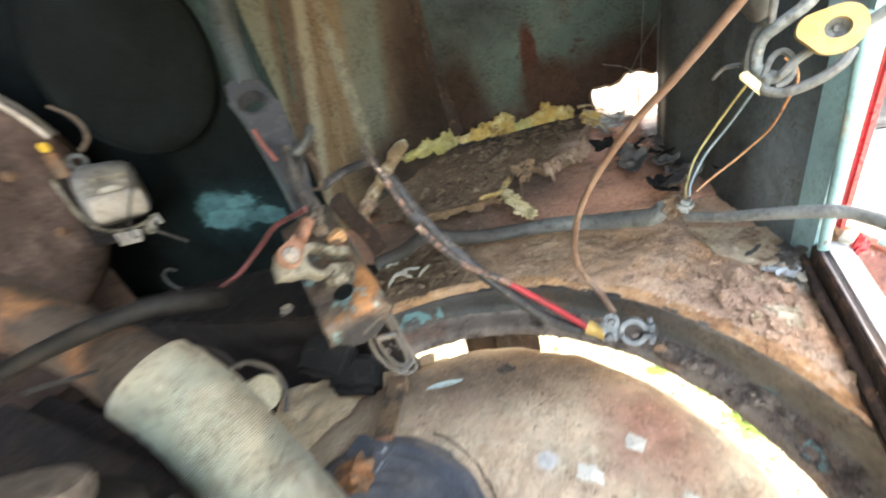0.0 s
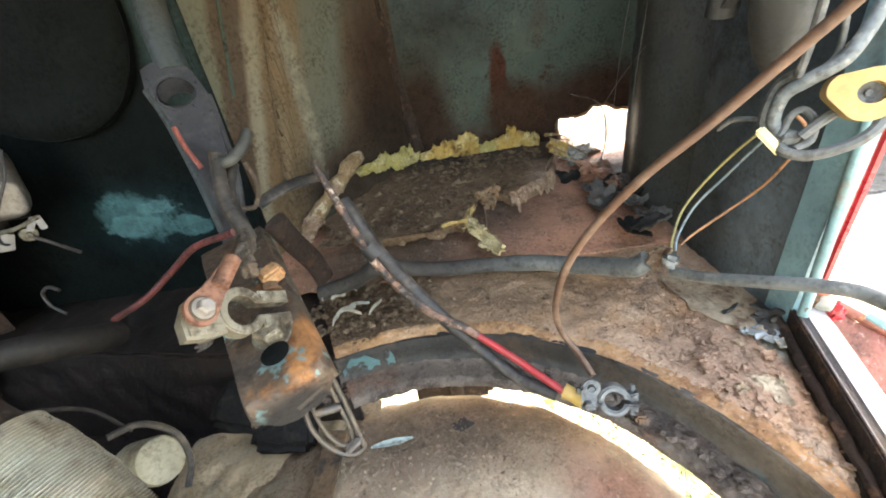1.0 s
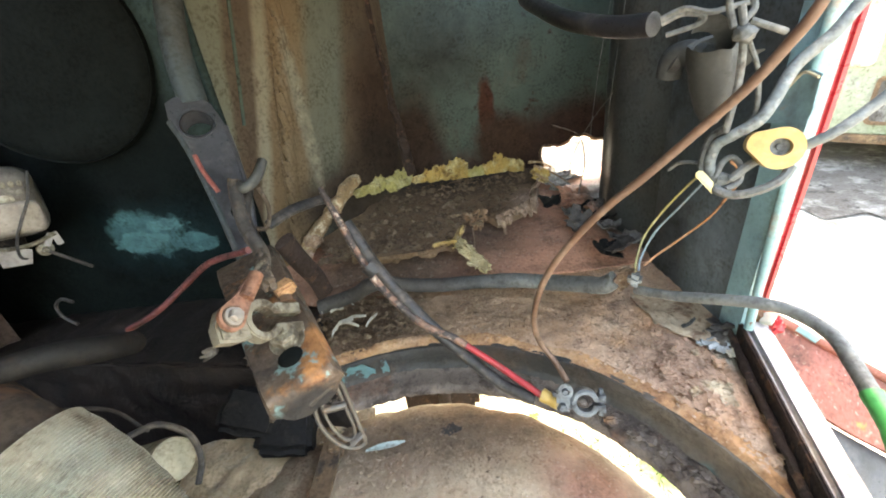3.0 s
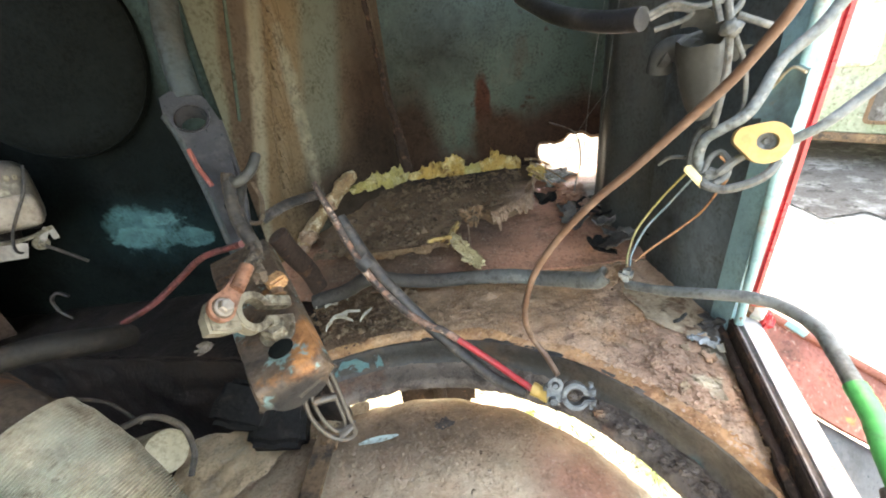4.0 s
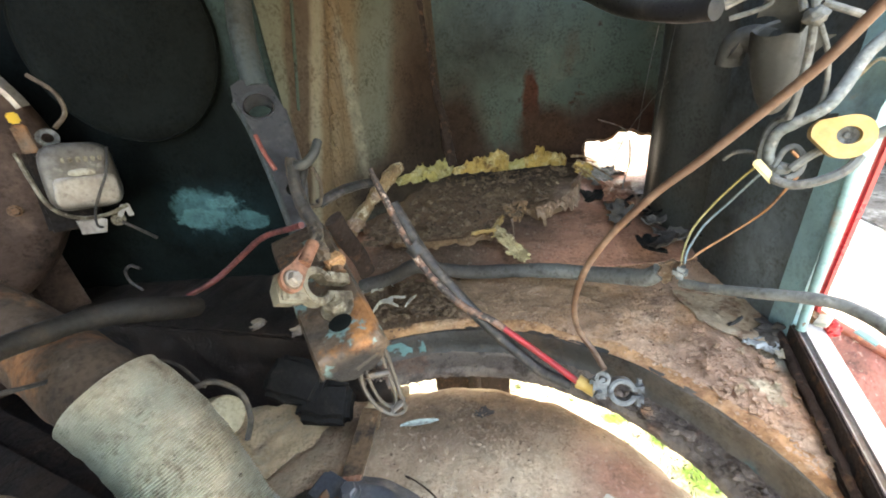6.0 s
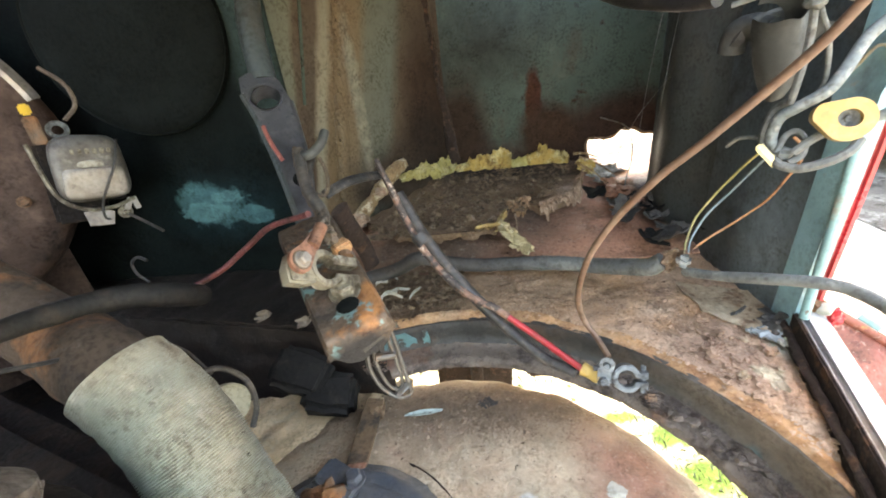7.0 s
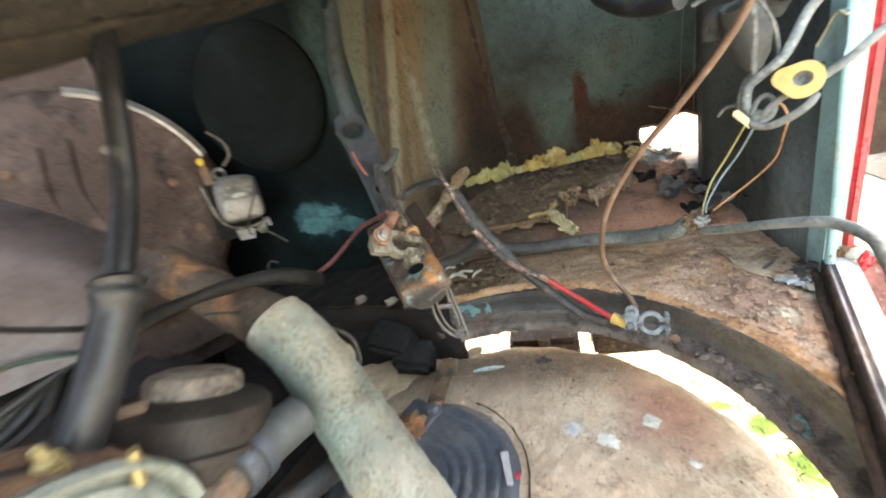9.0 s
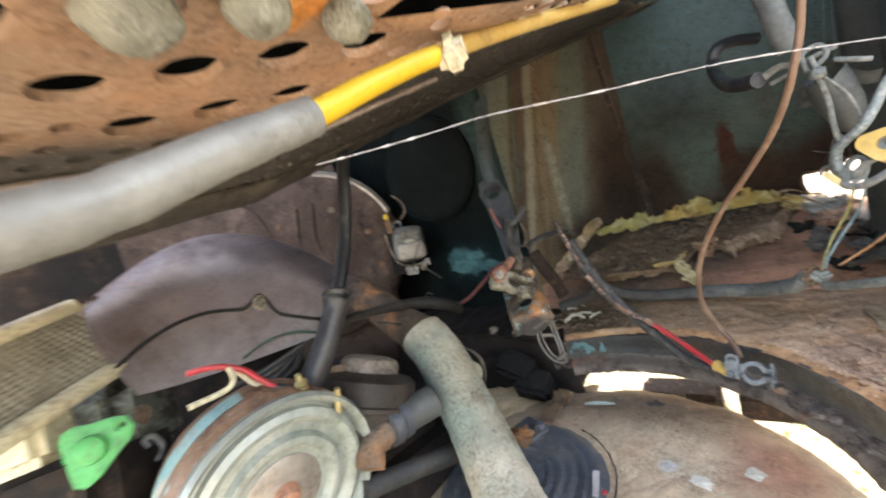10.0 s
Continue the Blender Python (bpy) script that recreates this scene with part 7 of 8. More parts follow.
for k in range(5):
    r = 0.036 + 0.0145 * k
    ribs += [(r, 0.0068 - 0.0004 * k), (r + 0.003, 0.0088 - 0.0006 * k), (r + 0.008, 0.0088 - 0.0006 * k), (r + 0.011, 0.0066 - 0.0006 * k)]
part("cover", roughen(lathe(ribs + [(0.107, 0.003), (0.114, -0.002), (0.1155, -0.012), (0.116, -0.04)], cvf, 120), 0.0016, 0.025), M_BLUEBLACK, bel)
part("paint_streak", roughen(box((0.008, 0.040, 0.0016), pose(-0.040, 0.196, 0.582, 0, 0, 12), 0.0006), 0.002, 0.01), M_BAR, bel, "white paint streak")
part("red_dot", lathe([(0, 0.002), (0.003, 0.0015), (0.004, 0.0)], pose(-0.030, 0.190, 0.577), 12), M_REDCABLE, bel, "small red paint dot")
part("lug_plate", roughen(box((0.050, 0.034, 0.014), pose(-0.155, 0.270, 0.583, 0, 4, -28), 0.004, segments=3), 0.002, 0.015), M_BLUEBLACK, bel, "bent blue-black lug plate")
part("rust_lug", roughen(lump((-0.163, 0.250, 0.584), 0.019, 4.2, (1.15, 0.85, 0.7), 4, 0.5), 0.003, 0.01), M_PIPE, bel, "orange rusty lug")
part("bolt", hexbolt(pose(-0.137, 0.268, 0.590), 0.0085, 0.009), M_BLUEBLACK, bel)
arc = [V((-0.141 + 0.124 * math.cos(radians(t)), 0.182 + 0.124 * math.sin(radians(t)), 0)) for t in range(-30, 66, 2)]
for q in arc:
    q.z = cowl_top(q.x, q.y) + 0.0028
part("crack", roughen(sweep(bmesh.new(), arc, lambda t: 0.0010 + 0.0006 * noise.noise((t * 30, 0, 1)), 6), 0.0010, 0.01), M_SEAM, dome, "dark gap round the cover's seat")
for i, (x, y, r) in enumerate([(0.113, 0.261, 0.008), (0.065, 0.235, 0.009), (0.140, 0.210, 0.005), (-0.001, 0.375, 0.008)]):
    single("paint_flake", lump((x, y, cowl_top(x, y) + 0.001), r, 20 + i * 3.7, (1.1, 0.9, 0.16), 3, 0.8), M_LEAF if i != 3 else M_DIRTYRUBBER, "pale dried spot on the rusty cowl" if i != 3 else "dark clot of dirt on the rusty cowl", "paint flake", "spots on the cowl")

# ---- cables on the left ----
bk = thing("black_lead", (-0.34, 0.30, 0.78), "thick black rubber lead crossing the rusty pipe", "cable")
part("lead", tube([(-0.285, 0.115, 0.850), (-0.308, 0.155, 0.840), (-0.319, 0.192, 0.830), (-0.323, 0.226, 0.821), (-0.326, 0.255, 0.812), (-0.323, 0.292, 0.799), (-0.312, 0.320, 0.787), (-0.304, 0.346, 0.770), (-0.305, 0.369, 0.755), (-0.312, 0.392, 0.740)], lambda t: 0.0065 + 0.0055 * min(1, max(0, t * 2 - 0.5)), 16, 6), M_DARKLEAD, bk)
part("eyelet_wire", tube([(-0.470, 0.500, 0.704), (-0.486, 0.504, 0.716), (-0.488, 0.506, 0.732), (-0.474, 0.504, 0.742), (-0.458, 0.500, 0.738)], 0.0020, 8, 6), M_CABLE, bk)
bo = thing("spark_lead", (-0.30, 0.15, 0.85), "black high-tension lead with a thick moulded rubber boot", "cable")
part("lead", roughen(tube([(-0.285, 0.255, 1.126), (-0.262, 0.200, 1.045), (-0.264, 0.166, 0.965), (-0.257, 0.135, 0.925), (-0.248, 0.104, 0.892)], 0.0088, 14, 6), 0.0008, 0.02), M_RUBBER, bo)
part("boot", tube([(-0.2485, 0.107, 0.898), (-0.247, 0.099, 0.886), (-0.251, 0.082, 0.863), (-0.256, 0.058, 0.836), (-0.264, 0.036, 0.812)], lambda t: 0.0165 * (0.80 + 0.25 * math.exp(-((t - 0.08) / 0.05) ** 2) + 0.20 * math.exp(-((t - 0.24) / 0.06) ** 2) + 0.12 * t), 20, 12), M_RUBBER, bo, "glossy moulded rubber boot")
for k in range(4):
    a = V((-0.310, 0.095, 0.848))
    part("thin_lead", tube([(-0.308, 0.146, 0.873), a + V((-0.01 * k, 0.004 * k, 0.002 * k)), V((-0.339, 0.030, 0.834)) + V((0, 0.012 * k, -0.006 * k)), V((-0.355, -0.013, 0.834)) + V((0, 0.012 * k, -0.010 * k))], 0.0036, 8, 5), M_CABLE, bo)
part("green_lead", tube([(-0.279, 0.088, 0.851), (-0.299, 0.061, 0.867), (-0.314, 0.033, 0.871), (-0.324, 0.006, 0.864)], 0.0018, 8, 5), M_DARKGREEN, bo, "thin dark green lead")
ct = V((-0.279, 0.135, 0.782))
can = thing("distributor", ct, "black round distributor with a pale ribbed cap", "distributor")
view = (ct - V((0.158, -0.183, 0.979))).normalized()
upc = V((-0.271, 0.176, 0.847)) - V((-0.279, 0.091, 0.725))
cfm = frame_at(ct, upc.normalized() - view * 0.06)
part("cap", lathe([(0, 0.006), (0.025, 0.008), (0.036, 0.004), (0.039, -0.004), (0.038, -0.014)], cfm, 40), M_CAP, can, "dusty brown cap")
for k in range(22):
    a = 2 * math.pi * k / 22
    part("rib", box((0.0016, 0.004, 0.012), cfm @ pose(0.0385 * math.cos(a), 0.0385 * math.sin(a), -0.006, 0, 0, math.degrees(a)), 0.001), M_CAP, can)
part("body", lathe([(0.036, -0.012), (0.058, -0.016), (0.064, -0.022), (0.066, -0.048), (0.070, -0.050), (0.070, -0.055), (0.065, -0.057), (0.060, -0.096), (0.030, -0.110), (0.0, -0.110)], cfm, 48), M_DISTRIB, can, "grimy black-brown body")
elb = thing("clamped_elbow", (-0.215, 0.120, 0.711), "grey rubber elbow with black clamps on a rusty copper pipe", "pipe")
ea = [V((-0.232, 0.060, 0.715)), V((-0.231, 0.086, 0.719)), V((-0.226, 0.118, 0.715)), V((-0.214, 0.156, 0.710))]
part("sleeve", tube(ea[1:], 0.021, 20, 6), M_GREYPLASTIC, elb)
part("copper_pipe", roughen(tube([V((-0.226, 0.042, 0.701)), ea[0], ea[1]], 0.016, 18, 6), 0.002, 0.02), M_PIPE, elb, "orange rusty pipe end")
for t in (0.15, 0.55):
    q = ea[1].lerp(ea[2], t * 1.2)
    part("clamp_band", lathe([(0.0205, -0.006), (0.0235, -0.005), (0.0235, 0.005), (0.0205, 0.006)], frame_at(q, ea[2] - ea[1]), 28), M_BLACKPART, elb, "black clamp band")
rod = thing("engine_rod", (-0.237, 0.112, 0.637), "dark grimy steel rod below the hose", "rod")
part("rod", roughen(tube([(-0.253, 0.037, 0.669), (-0.238, 0.113, 0.638), (-0.203, 0.218, 0.599)], 0.013, 14, 5), 0.0015, 0.02), M_LIP, rod)

# ---- round air filter canister ----
lc = V((-0.245, -0.040, 0.734))
nf = V((1.08, -0.14, -0.26)).normalized()
af = frame_at(lc, nf) @ Matrix.Scale(0.93, 4)
fil = thing("air_filter", lc + V((-0.06, 0, -0.14)), "round metal air filter, dull zinc lid on a rusty brown canister", "air filter")
RL = 0.111
part("lid", lathe([(0, -0.012), (0.030, -0.012), (0.034, -0.010), (0.052, -0.010), (0.056, -0.002), (0.060, 0.000), (0.066, -0.001), (0.070, -0.009), (0.078, -0.010), (0.083, -0.003), (0.090, 0.0), (0.0965, -0.004), (0.097, -0.012), (RL - 0.010, -0.013), (RL - 0.005, -0.002), (RL, 0.002), (RL + 0.003, -0.004), (RL, -0.014), (RL - 0.004, -0.018)], af, 96), M_LID, fil)
part("centre_plate", lathe([(0, -0.006), (0.040, -0.0065), (0.044, -0.009), (0.045, -0.012)], af, 40), M_ALU, fil, "rust-tinged centre disc")
part("wing_nut", lathe([(0, 0.008), (0.010, 0.006), (0.014, 0.0), (0.016, -0.006)], af, 20), M_COPPER, fil, "rusty nut")
part("canister", roughen(lathe([(RL - 0.003, -0.016), (RL + 0.001, -0.024), (RL, -0.055), (RL - 0.006, -0.080), (RL - 0.03, -0.090), (0, -0.090)], af, 80), 0.001, 0.05), M_CANISTER, fil)
part("pale_stripe", lathe([(RL + 0.0018, -0.040), (RL + 0.0024, -0.043), (RL + 0.0024, -0.056), (RL + 0.0016, -0.060)], af, 40, 88, 150), M_EDGE, fil, "worn pale teal paint stripe")
part("wire_bail", tube([(-0.278, -0.073, 0.860), (-0.273, -0.040, 0.857), (-0.275, -0.029, 0.864), (-0.287, -0.025, 0.874), (-0.282, -0.019, 0.862), (-0.275, -0.013, 0.847), (-0.264, 0.000, 0.830)], 0.003, 8, 5), M_CREAM, fil, "cream wire bail")
part("red_lead", tube([(-0.308, -0.054, 0.883), (-0.292, -0.035, 0.879), (-0.277, -0.017, 0.865), (-0.264, -0.011, 0.850), (-0.255, -0.002, 0.834)], 0.0032, 8, 5), M_REDCABLE, fil, "red lead")
part("black_end", tube([(-0.256, -0.003, 0.836), (-0.247, 0.009, 0.825)], 0.005, 10), M_RUBBER, fil)
part("brass_stub", lathe([(0, 0.020), (0.003, 0.020), (0.004, 0.012), (0.007, 0.010), (0.007, -0.008)], frame_at((-0.242, 0.016, 0.821), (0.2, -0.1, 1)), 14), M_BRASS, fil, "brass stub")
part("brass_stub", lathe([(0, 0.022), (0.003, 0.022), (0.004, 0.012), (0.004, -0.008)], frame_at((-0.228, 0.037, 0.788), (0.4, 0.1, 1)), 14), M_BRASS, fil, "brass stub")
part("rust_tab", box((0.045, 0.008, 0.004), frame_at((-0.257, 0.059, 0.817), (0.3, -0.5, 0.8)) @ pose(0, 0, 0, 0, 0, -8), 0.001), M_PIPE, fil, "rusty tab")

# ---- carburettor side with the mesh screen ----
car = thing("carburettor", (-0.383, -0.123, 0.849), "grey-green cast carburettor with a bright green plastic fitting", "carburettor")
part("casting", roughen(box((0.11, 0.10, 0.12), frame_at((-0.442, -0.108, 0.843), (0.7, -0.6, 0.3)), 0.02, segments=4), 0.008, 0.035), M_CARB, car)
part("casting_lower", roughen(box((0.16, 0.09, 0.12), frame_at((-0.418, -0.163, 0.811), (0.7, -0.6, 0.3)), 0.02, segments=4), 0.010, 0.035), M_SHADE_GRIME, car)
gf = frame_at((-0.321, -0.135, 0.865), (0.90, -0.36, 0.28)) @ pose(0, 0, 0, 0, 0, 6) @ Matrix.Scale(0.56, 4)
part("green_fitting", plate([(-0.046, -0.044), (-0.034, -0.054), (-0.016, -0.050), (0.014, -0.034), (0.042, -0.020), (0.052, -0.006), (0.048, 0.014), (0.030, 0.024), (0.006, 0.030), (-0.014, 0.040), (-0.030, 0.038), (-0.038, 0.024), (-0.042, -0.010)], 0.016, gf, [circle(0.040, 0.004, 0.005, 12)], 0.005), M_GREEN, car, "bright green moulded plastic fitting")
part("green_boss", lathe([(0, 0.012), (0.015, 0.012), (0.020, 0.009), (0.022, 0.002)], gf @ pose(-0.006, -0.006, 0.004), 24), M_GREEN, car)
part("spring_clip", tube([(-0.362, -0.096, 0.823), (-0.365, -0.097, 0.831), (-0.363, -0.090, 0.831), (-0.359, -0.087, 0.817), (-0.357, -0.096, 0.807)], 0.003, 8, 5), M_LEADGREY, car, "grey spring clip")
part("rust_bolt", hexbolt(frame_at((-0.389, -0.086, 0.850), (0.6, -0.6, 0.5)), 0.009, 0.012), M_PIPE, car)
scn = thing("mesh_screen", (-0.386, -0.124, 0.927), "dusty wire mesh screen in a cream metal frame", "screen")
A, B, C, Dd = V((-0.372, -0.171, 0.976)), V((-0.431, -0.069, 0.985)), V((-0.396, -0.065, 0.912)), V((-0.336, -0.192, 0.902))
def screen_at(u, v):
    return (Dd * (1 - u) + C * u) * (1 - v) + (A * (1 - u) + B * u) * v
back = V((-0.004, 0.0035, -0.002))
part("backing", grid(2, 2, lambda u, v: screen_at(u, v) + back), M_SCREENBACK, scn, "tan dusty backing")
mesh_bm = bmesh.new()
for k in range(-7, 17):
    u0, u1 = max(0, k / 16), min(1, k / 16 + 0.42)
    v0, v1 = (u0 - k / 16) / 0.42, (u1 - k / 16) / 0.42
    if v1 > v0:
        sweep(mesh_bm, [screen_at(u0, 1 - v0), screen_at(u1, 1 - v1)], 0.0006, 5)
for k in range(1, 16):
    sweep(mesh_bm, [screen_at(0, k / 16), screen_at(1, k / 16)], 0.0006, 5)
part("wire_mesh", mesh_bm, M_MESH, scn, "crossed fine wires")
part("frame_bar", sweep(bmesh.new(), [screen_at(-0.05, -0.04), screen_at(0.5, -0.03), screen_at(1.03, -0.02)], 0.009, 10), M_CREAM, scn)
part("frame_bar", sweep(bmesh.new(), [screen_at(-0.05, 1.03), screen_at(0.5, 1.03), screen_at(0.8, 1.02)], 0.008, 10), M_CREAM, scn)
part("frame_bar", sweep(bmesh.new(), [screen_at(1.02, 0), screen_at(1.02, 0.5), screen_at(1.0, 1.0)], 0.005, 10), M_HOUSING, scn)
part("corner_block", roughen(box((0.07, 0.05, 0.05), frame_at((-0.393, -0.172, 0.881), (0.7, -0.6, 0.3)), 0.008), 0.003, 0.03), M_CREAM, scn)

# ---- dark engine mass below, added to fill the gap, shade in its colour ----
eng = thing("engine_block", (-0.45, 0.10, 0.30), "engine block and tin added under the carburettor, shade in their black", "engine")
part("upper_block", roughen(box((0.50, 0.46, 0.20), pose(-0.55, 0.10, 0.56, 0, 0, -20), 0.03, segments=4), 0.008, 0.06), M_SHADE_GRIME, eng)
part("lower_block", roughen(box((0.55, 0.75, 0.30), pose(-0.50, 0.05, 0.36, 0, 0, -20), 0.03, segments=4), 0.008, 0.06), M_SHADE_GRIME, eng)
part("side_tin", roughen(grid(20, 20, lambda u, v: V((-1.06 + 0.91 * u, -0.67 + 1.32 * v, 0.47 + 0.05 * u))), 0.006, 0.06), M_SHADE_GRIME, eng, "dark tin added to cover the ground beside the engine")

# ---- perforated lining above the engine ----
LEFT_EDGE = [(-0.40, -0.375), (-0.05, -0.368), (0.124, -0.332), (0.233, -0.303), (0.44, -0.325), (0.556, -0.262), (0.608, -0.187), (0.72, -0.063), (0.85, 0.06)]


def lining_left(y):
    ys = [p[0] for p in LEFT_EDGE]
    return float(np.interp(y, ys, [p[1] for p in LEFT_EDGE]))


def lining_z(x, y):
    up = 1.073 + 0.155 * max(0.0, y - 0.10)
    fold = lining_left(y) + 0.125
    return up - 0.30 * max(0.0, fold - x) * max(0.25, 1 - max(0, y - 0.1) * 1.6) + 0.002 * noise.noise((x * 12, y * 12, 2))


lining = thing("perforated_lining", (-0.10, 0.2, 1.08), "rusty perforated tin lining above the engine, sagging at its edge", "lining")
la, lb2, lo = V((0.0215, 0.0445, 0)), V((-0.0750, -0.006, 0)), V((-0.072, -0.112, 0))
bm = bmesh.new()
N = 20
# large holes in the front, small closer ones in the rest
cells = []
for i in range(-8, 24):
    for j in range(-4, 13):
        c = lo + la * i + lb2 * j
        if c.y < 0.03 and c.x > -0.14:
            cells.append((c, 1.0))
        else:
            cells += [(c + la * a + lb2 * e, 0.5) for a in (-0.25, 0.25) for e in (-0.25, 0.25)]
for c, cell in cells:
    if not (-0.40 < c.y < 0.84 and lining_left(c.y) + 0.012 < c.x < 0.06):
        continue
    half_b, half_a = lb2 * 0.5 * cell, la * 0.5 * cell
    r = 0.0165 if cell == 1 else 0.0078
    if noise.noise((c.x * 9, c.y * 9, 4)) > 0.42 or (cell < 1 and noise.noise((c.x * 70, c.y * 70, 9)) > 0.30):
        r *= 0.4
    outer, inner, deep = [], [], []
    for k in range(N):
        t = k / N * 4
        s, f = int(t), t - int(t)
        p = [half_b - half_a, half_b + half_a, -half_b + half_a, -half_b - half_a]
        q = c + p[s].lerp(p[(s + 1) % 4], f)
        ang = math.atan2((q - c).y, (q - c).x)
        w = c + V((math.cos(ang), math.sin(ang), 0)) * r
        outer.append(bm.verts.new((q.x, q.y, lining_z(q.x, q.y))))
        inner.append(bm.verts.new((w.x, w.y, lining_z(w.x, w.y))))
        deep.append(bm.verts.new((w.x, w.y, lining_z(w.x, w.y) + 0.006)))
    for k in range(N):
        n = (k + 1) % N
        bm.faces.new((outer[k], outer[n], inner[n], inner[k]))
        bm.faces.new((inner[k], inner[n], deep[n], deep[k]))
bmesh.ops.remove_doubles(bm, verts=bm.verts, dist=2e-4)


def pieces(b):
    """Each connected piece of a mesh by itself."""
    b.verts.index_update()
    left, out = set(b.verts), []
    while left:
        todo, seen = [left.pop()], set()
        while todo:
            q = todo.pop()
            seen.add(q.index)
            for e in q.link_edges:
                o = e.other_vert(q)
                if o in left:
                    left.discard(o)
                    todo.append(o)
        c = b.copy()
        bmesh.ops.delete(c, geom=[q for q in c.verts if q.index not in seen], context="VERTS")
        out.append(c)
    b.free()
    return out


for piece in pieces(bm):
    part("sheet", piece, M_PERF, lining, "orange rusty perforated sheet, shade painted olive-brown towards its edge")
part("edge_roll", thicken(grid(80, 8, lambda u, v: V((lining_left(-0.40 + 1.22 * u) + 0.055 * v, -0.40 + 1.22 * u, lining_z(lining_left(-0.40 + 1.22 * u) + 0.055 * v, -0.40 + 1.22 * u) - 0.002 + 0.010 * (1 - v) ** 3 * 0.3))), 0.004), M_PERF_SHADE, lining, "rolled edge with shade in its olive-brown")
# added sheet: keeps light out and makes the holes look dark
part("backing", grid(20, 40, lambda u, v: V((-0.40 + 0.47 * u, -0.40 + 1.3 * v, 1.115 + 0.15 * max(0, -0.3 + 1.3 * v - 0.1)))), M_BLACK, lining, "black sheet added for the dark behind the holes")
for i, (x, y, r) in enumerate([(0.006, -0.111, 0.0145), (0.021, -0.071, 0.0125), (0.023, -0.024, 0.0120)]):
    part("foam_plug", roughen(lump((x, y, 1.067), r, i * 4.0, (0.9, 1.1, 0.9), 4, 0.10), 0.0005, 0.003), M_FOAMGREY, lining, "dirty grey-green foam bulging from a hole")
part("fold_bead", tube([(-0.222, -0.20, 1.070), (-0.218, 0.0, 1.070), (-0.198, 0.092, 1.071), (-0.130, 0.150, 1.078), (-0.09, 0.22, 1.09)], 0.0030, 8, 5), M_CAP, lining, "pale worn fold")

ht = thing("taped_hose", (0.009, -0.054, 1.028), "grey foil-taped hose with a yellow band under the lining", "hose")
hp = smooth_path([(0.002, -0.187, 1.003), (0.002, -0.164, 1.005), (0.003, -0.137, 1.008), (0.008, -0.099, 1.017), (0.015, -0.060, 1.025), (0.017, -0.014, 1.039), (0.020, 0.048, 1.055), (0.031, 0.153, 1.077), (0.076, 0.375, 1.113)], 8)
k0, k1 = 4 * 8, 6 * 8
part("grey_tape", sweep(bmesh.new(), hp[:k0 + 1], lambda t: 0.0108 - 0.0018 * t + 0.0008 * noise.noise((t * 12, 0, 5)), 20), M_GREYTAPE, ht)
part("yellow_band", sweep(bmesh.new(), hp[k0:k1 + 1], 0.0063, 18), M_YELLOWTAPE, ht, "bright yellow sleeve")
part("far_hose", sweep(bmesh.new(), hp[k1:], 0.0066, 16), M_YELLOW, ht, "dull yellow hose")
part("clip", roughen(box((0.016, 0.020, 0.030), frame_at((0.026, 0.058, 1.055), (0.3, -0.6, -0.4)), 0.005, segments=3), 0.003, 0.012), M_CREAM, ht, "pale plastic hose clip")

web = thing("cobweb_thread", (0.078, -0.023, 0.999), "dusty pale cobweb thread hanging across the bay", "cobweb")
wp = smooth_path([(0.027, -0.077, 1.002), (0.040, -0.060, 1.001), (0.059, -0.040, 1.000), (0.080, -0.022, 0.999), (0.117, 0.002, 0.993), (0.163, 0.022, 0.986), (0.216, 0.040, 0.973)], 10)
part("thread", sweep(bmesh.new(), wp, lambda t: 0.00016 + 0.0013 * max(0, noise.noise((t * 40, 0, 2)) - 0.12), 6), M_BAR, web)

for a, b, sag in (((0.296, 0.60, 1.15), (0.288, 0.66, 0.80), 0.006), ((0.300, 0.63, 1.15), (0.280, 0.70, 0.79), 0.010), ((0.262, 0.74, 0.75), (0.300, 0.64, 0.90), 0.012)):
    a, b = V(a), V(b)
    single("cobweb_thread", tube([a.lerp(b, t) + V((-sag * math.sin(math.pi * t), 0, 0)) for t in (0, 0.25, 0.5, 0.75, 1)], 0.00035, 5, 4), M_GREYCORD, "thin grey dusty cobweb thread", "cobweb", "cobweb threads")

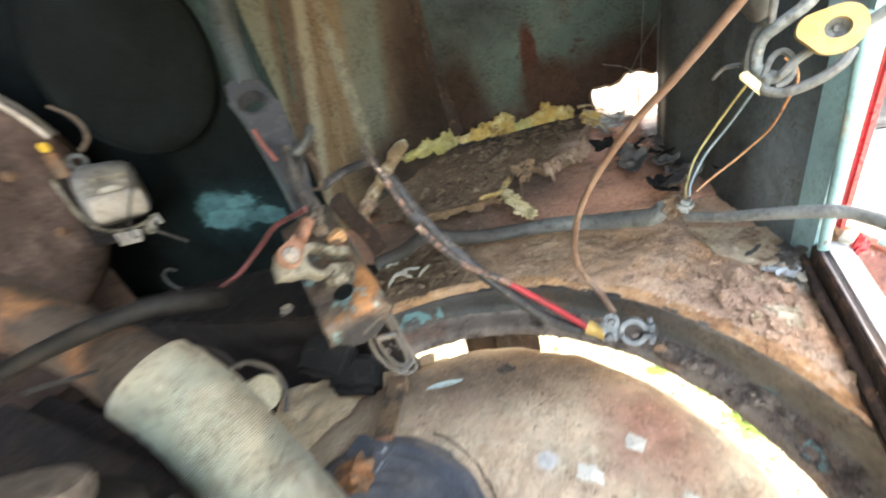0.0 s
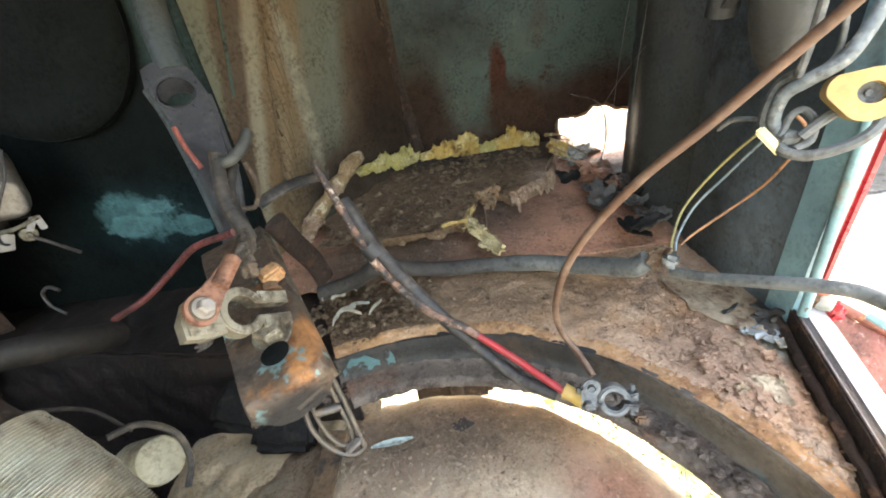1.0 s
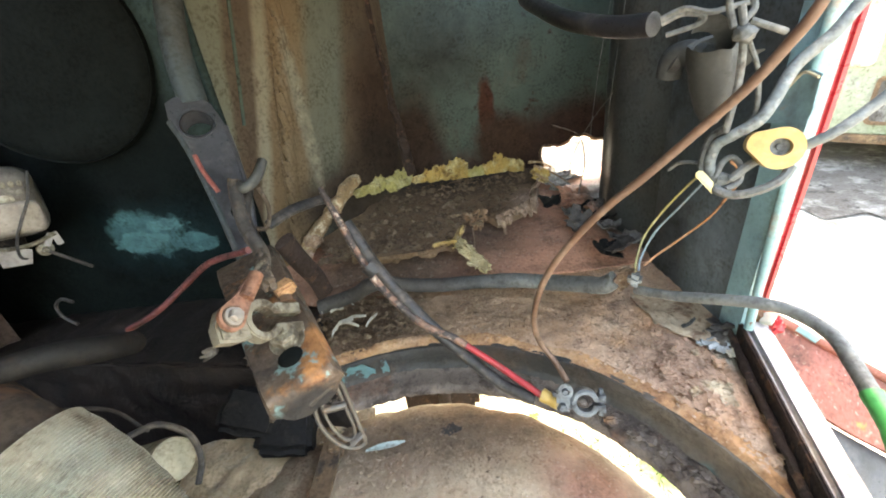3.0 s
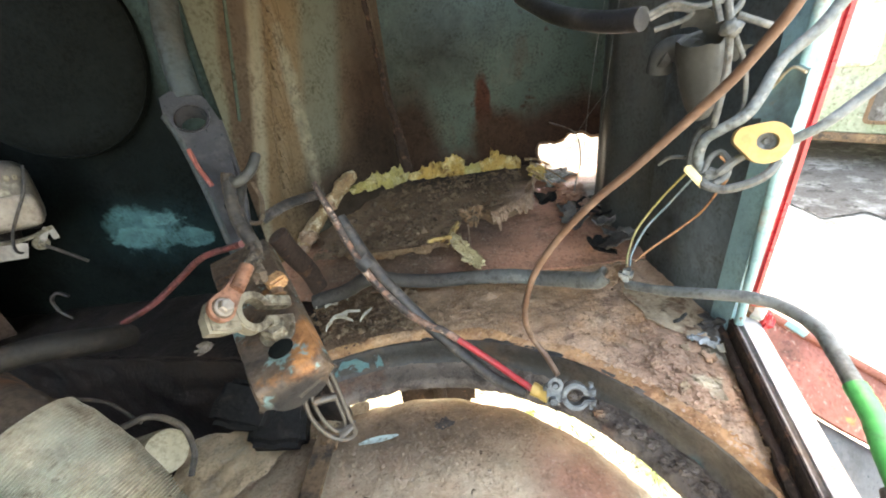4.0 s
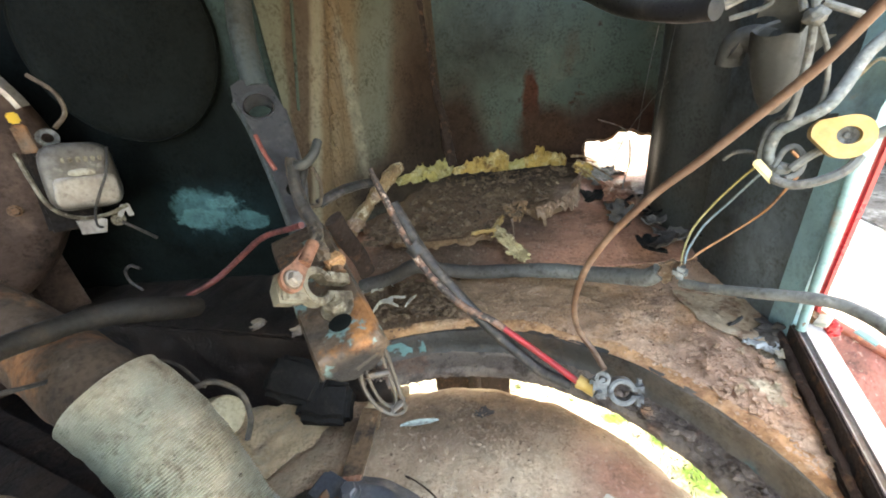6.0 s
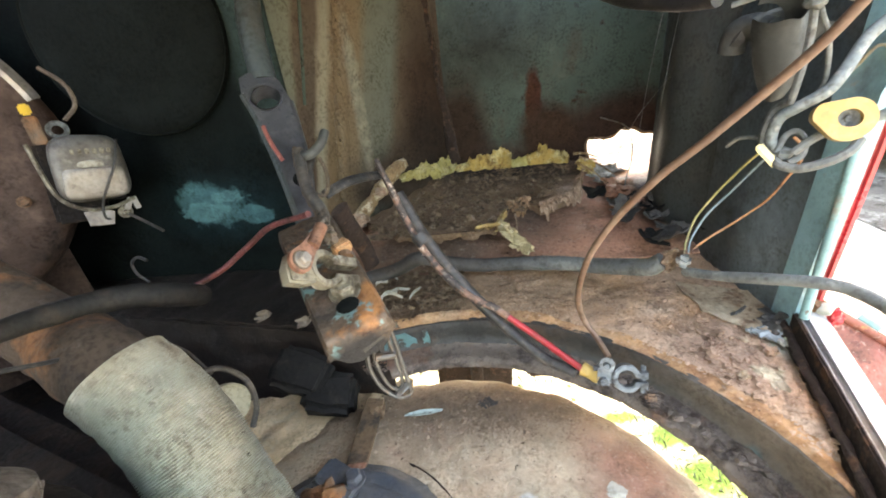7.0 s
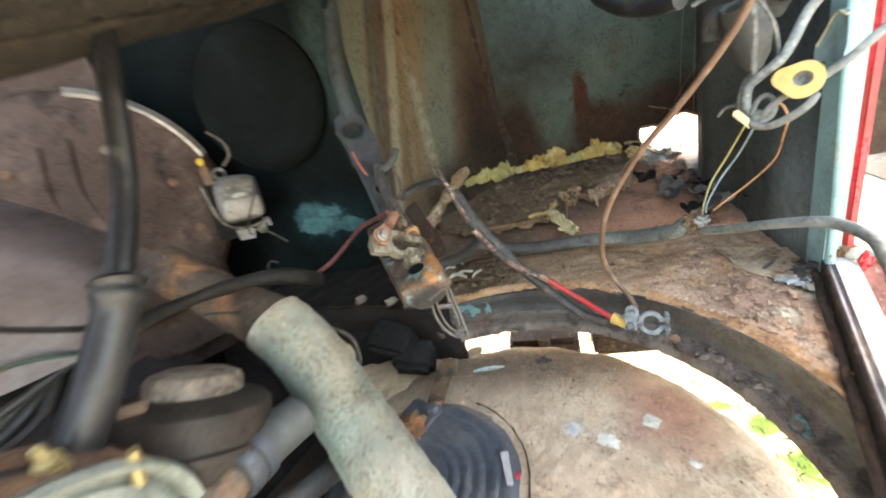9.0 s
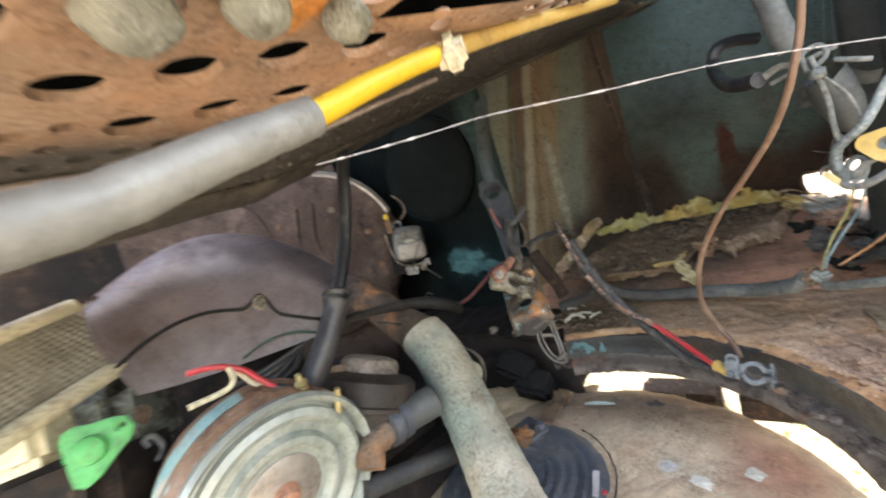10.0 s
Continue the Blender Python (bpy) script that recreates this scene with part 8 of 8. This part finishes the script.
# ---- what stands in the yard ----
cv = thing("caravan", (2.9, 2.8, 0), "old mossy pale green caravan parked in the yard", "caravan")
dirc = V((-0.75, -0.66, 0)).normalized()
cf = frame_at((2.50, 2.30, 0), dirc)
part("body", box((3.9, 1.75, 1.5), cf @ pose(0.9, 1.045, -0.75), 0.05, segments=4), M_CARAVAN, cv)


def rounded(w, h, r=0.03):
    return [(sx * (w / 2 - r) + r * math.cos(radians(t)), sy * (h / 2 - r) + r * math.sin(radians(t))) for sx, sy, t0 in ((1, 1, 0), (-1, 1, 90), (-1, -1, 180), (1, -1, 270)) for t in (t0, t0 + 30, t0 + 60, t0 + 90)]


def caravan_opening(x, z, w, h, frame_mat, pane_mat):
    win = part("framed_opening", plate(rounded(w, h), 0.02, cf @ pose(x, z, 0.012), [rounded(w - 0.04, h - 0.04, 0.02)], 0.003), frame_mat, cv)
    part("pane", box((w - 0.036, h - 0.036, 0.006), cf @ pose(x, z, 0.0035)), pane_mat, win)


# the first, with the white pane, is a hatch panel
caravan_opening(-0.12, 0.74, 0.24, 0.32, M_CREAM, M_BAR)
caravan_opening(0.16, 0.40, 0.26, 0.26, M_WOODY, M_SHADED_EARTH)
caravan_opening(1.3, 1.35, 0.9, 0.5, M_CREAM, M_GLASS)
for x in (0.75, 1.9):
    part("wheel", lathe([(0.0, 0.07), (0.16, 0.08), (0.2, 0.09), (0.24, 0.085), (0.26, 0.06), (0.26, -0.06)], cf @ pose(x, 0.26, -0.14), 28), M_RUBBER, cv)
part("skirt_rail", box((3.7, 0.05, 0.03), cf @ pose(0.9, 0.19, 0.008), 0.008), M_WOODY, cv, "rusty chassis rail")

rng = random.Random(21)
verts, faces = [], []
for k in range(5200):
    a = rng.uniform(0, 6.283)
    r = rng.uniform(16, 24)
    h = rng.random() ** 0.8 * (4.5 + 2.0 * noise.noise((math.cos(a) * 4, math.sin(a) * 4, 0)))
    s, i = rng.uniform(0.25, 0.6), len(verts)
    c = V((r * math.cos(a), r * math.sin(a), h))
    for _ in range(4):
        verts.append(tuple(c + V((rng.uniform(-s, s), rng.uniform(-s, s), rng.uniform(-s, s)))))
    faces += [(i, i + 1, i + 2), (i, i + 2, i + 3)]
mesh = bpy.data.meshes.new("hedge")
mesh.from_pydata(verts, [], faces)
mesh.materials.append(M_TREES)
tagged(new("hedge", mesh), "leafy green trees and hedge round the yard", "trees", kind="stuff")
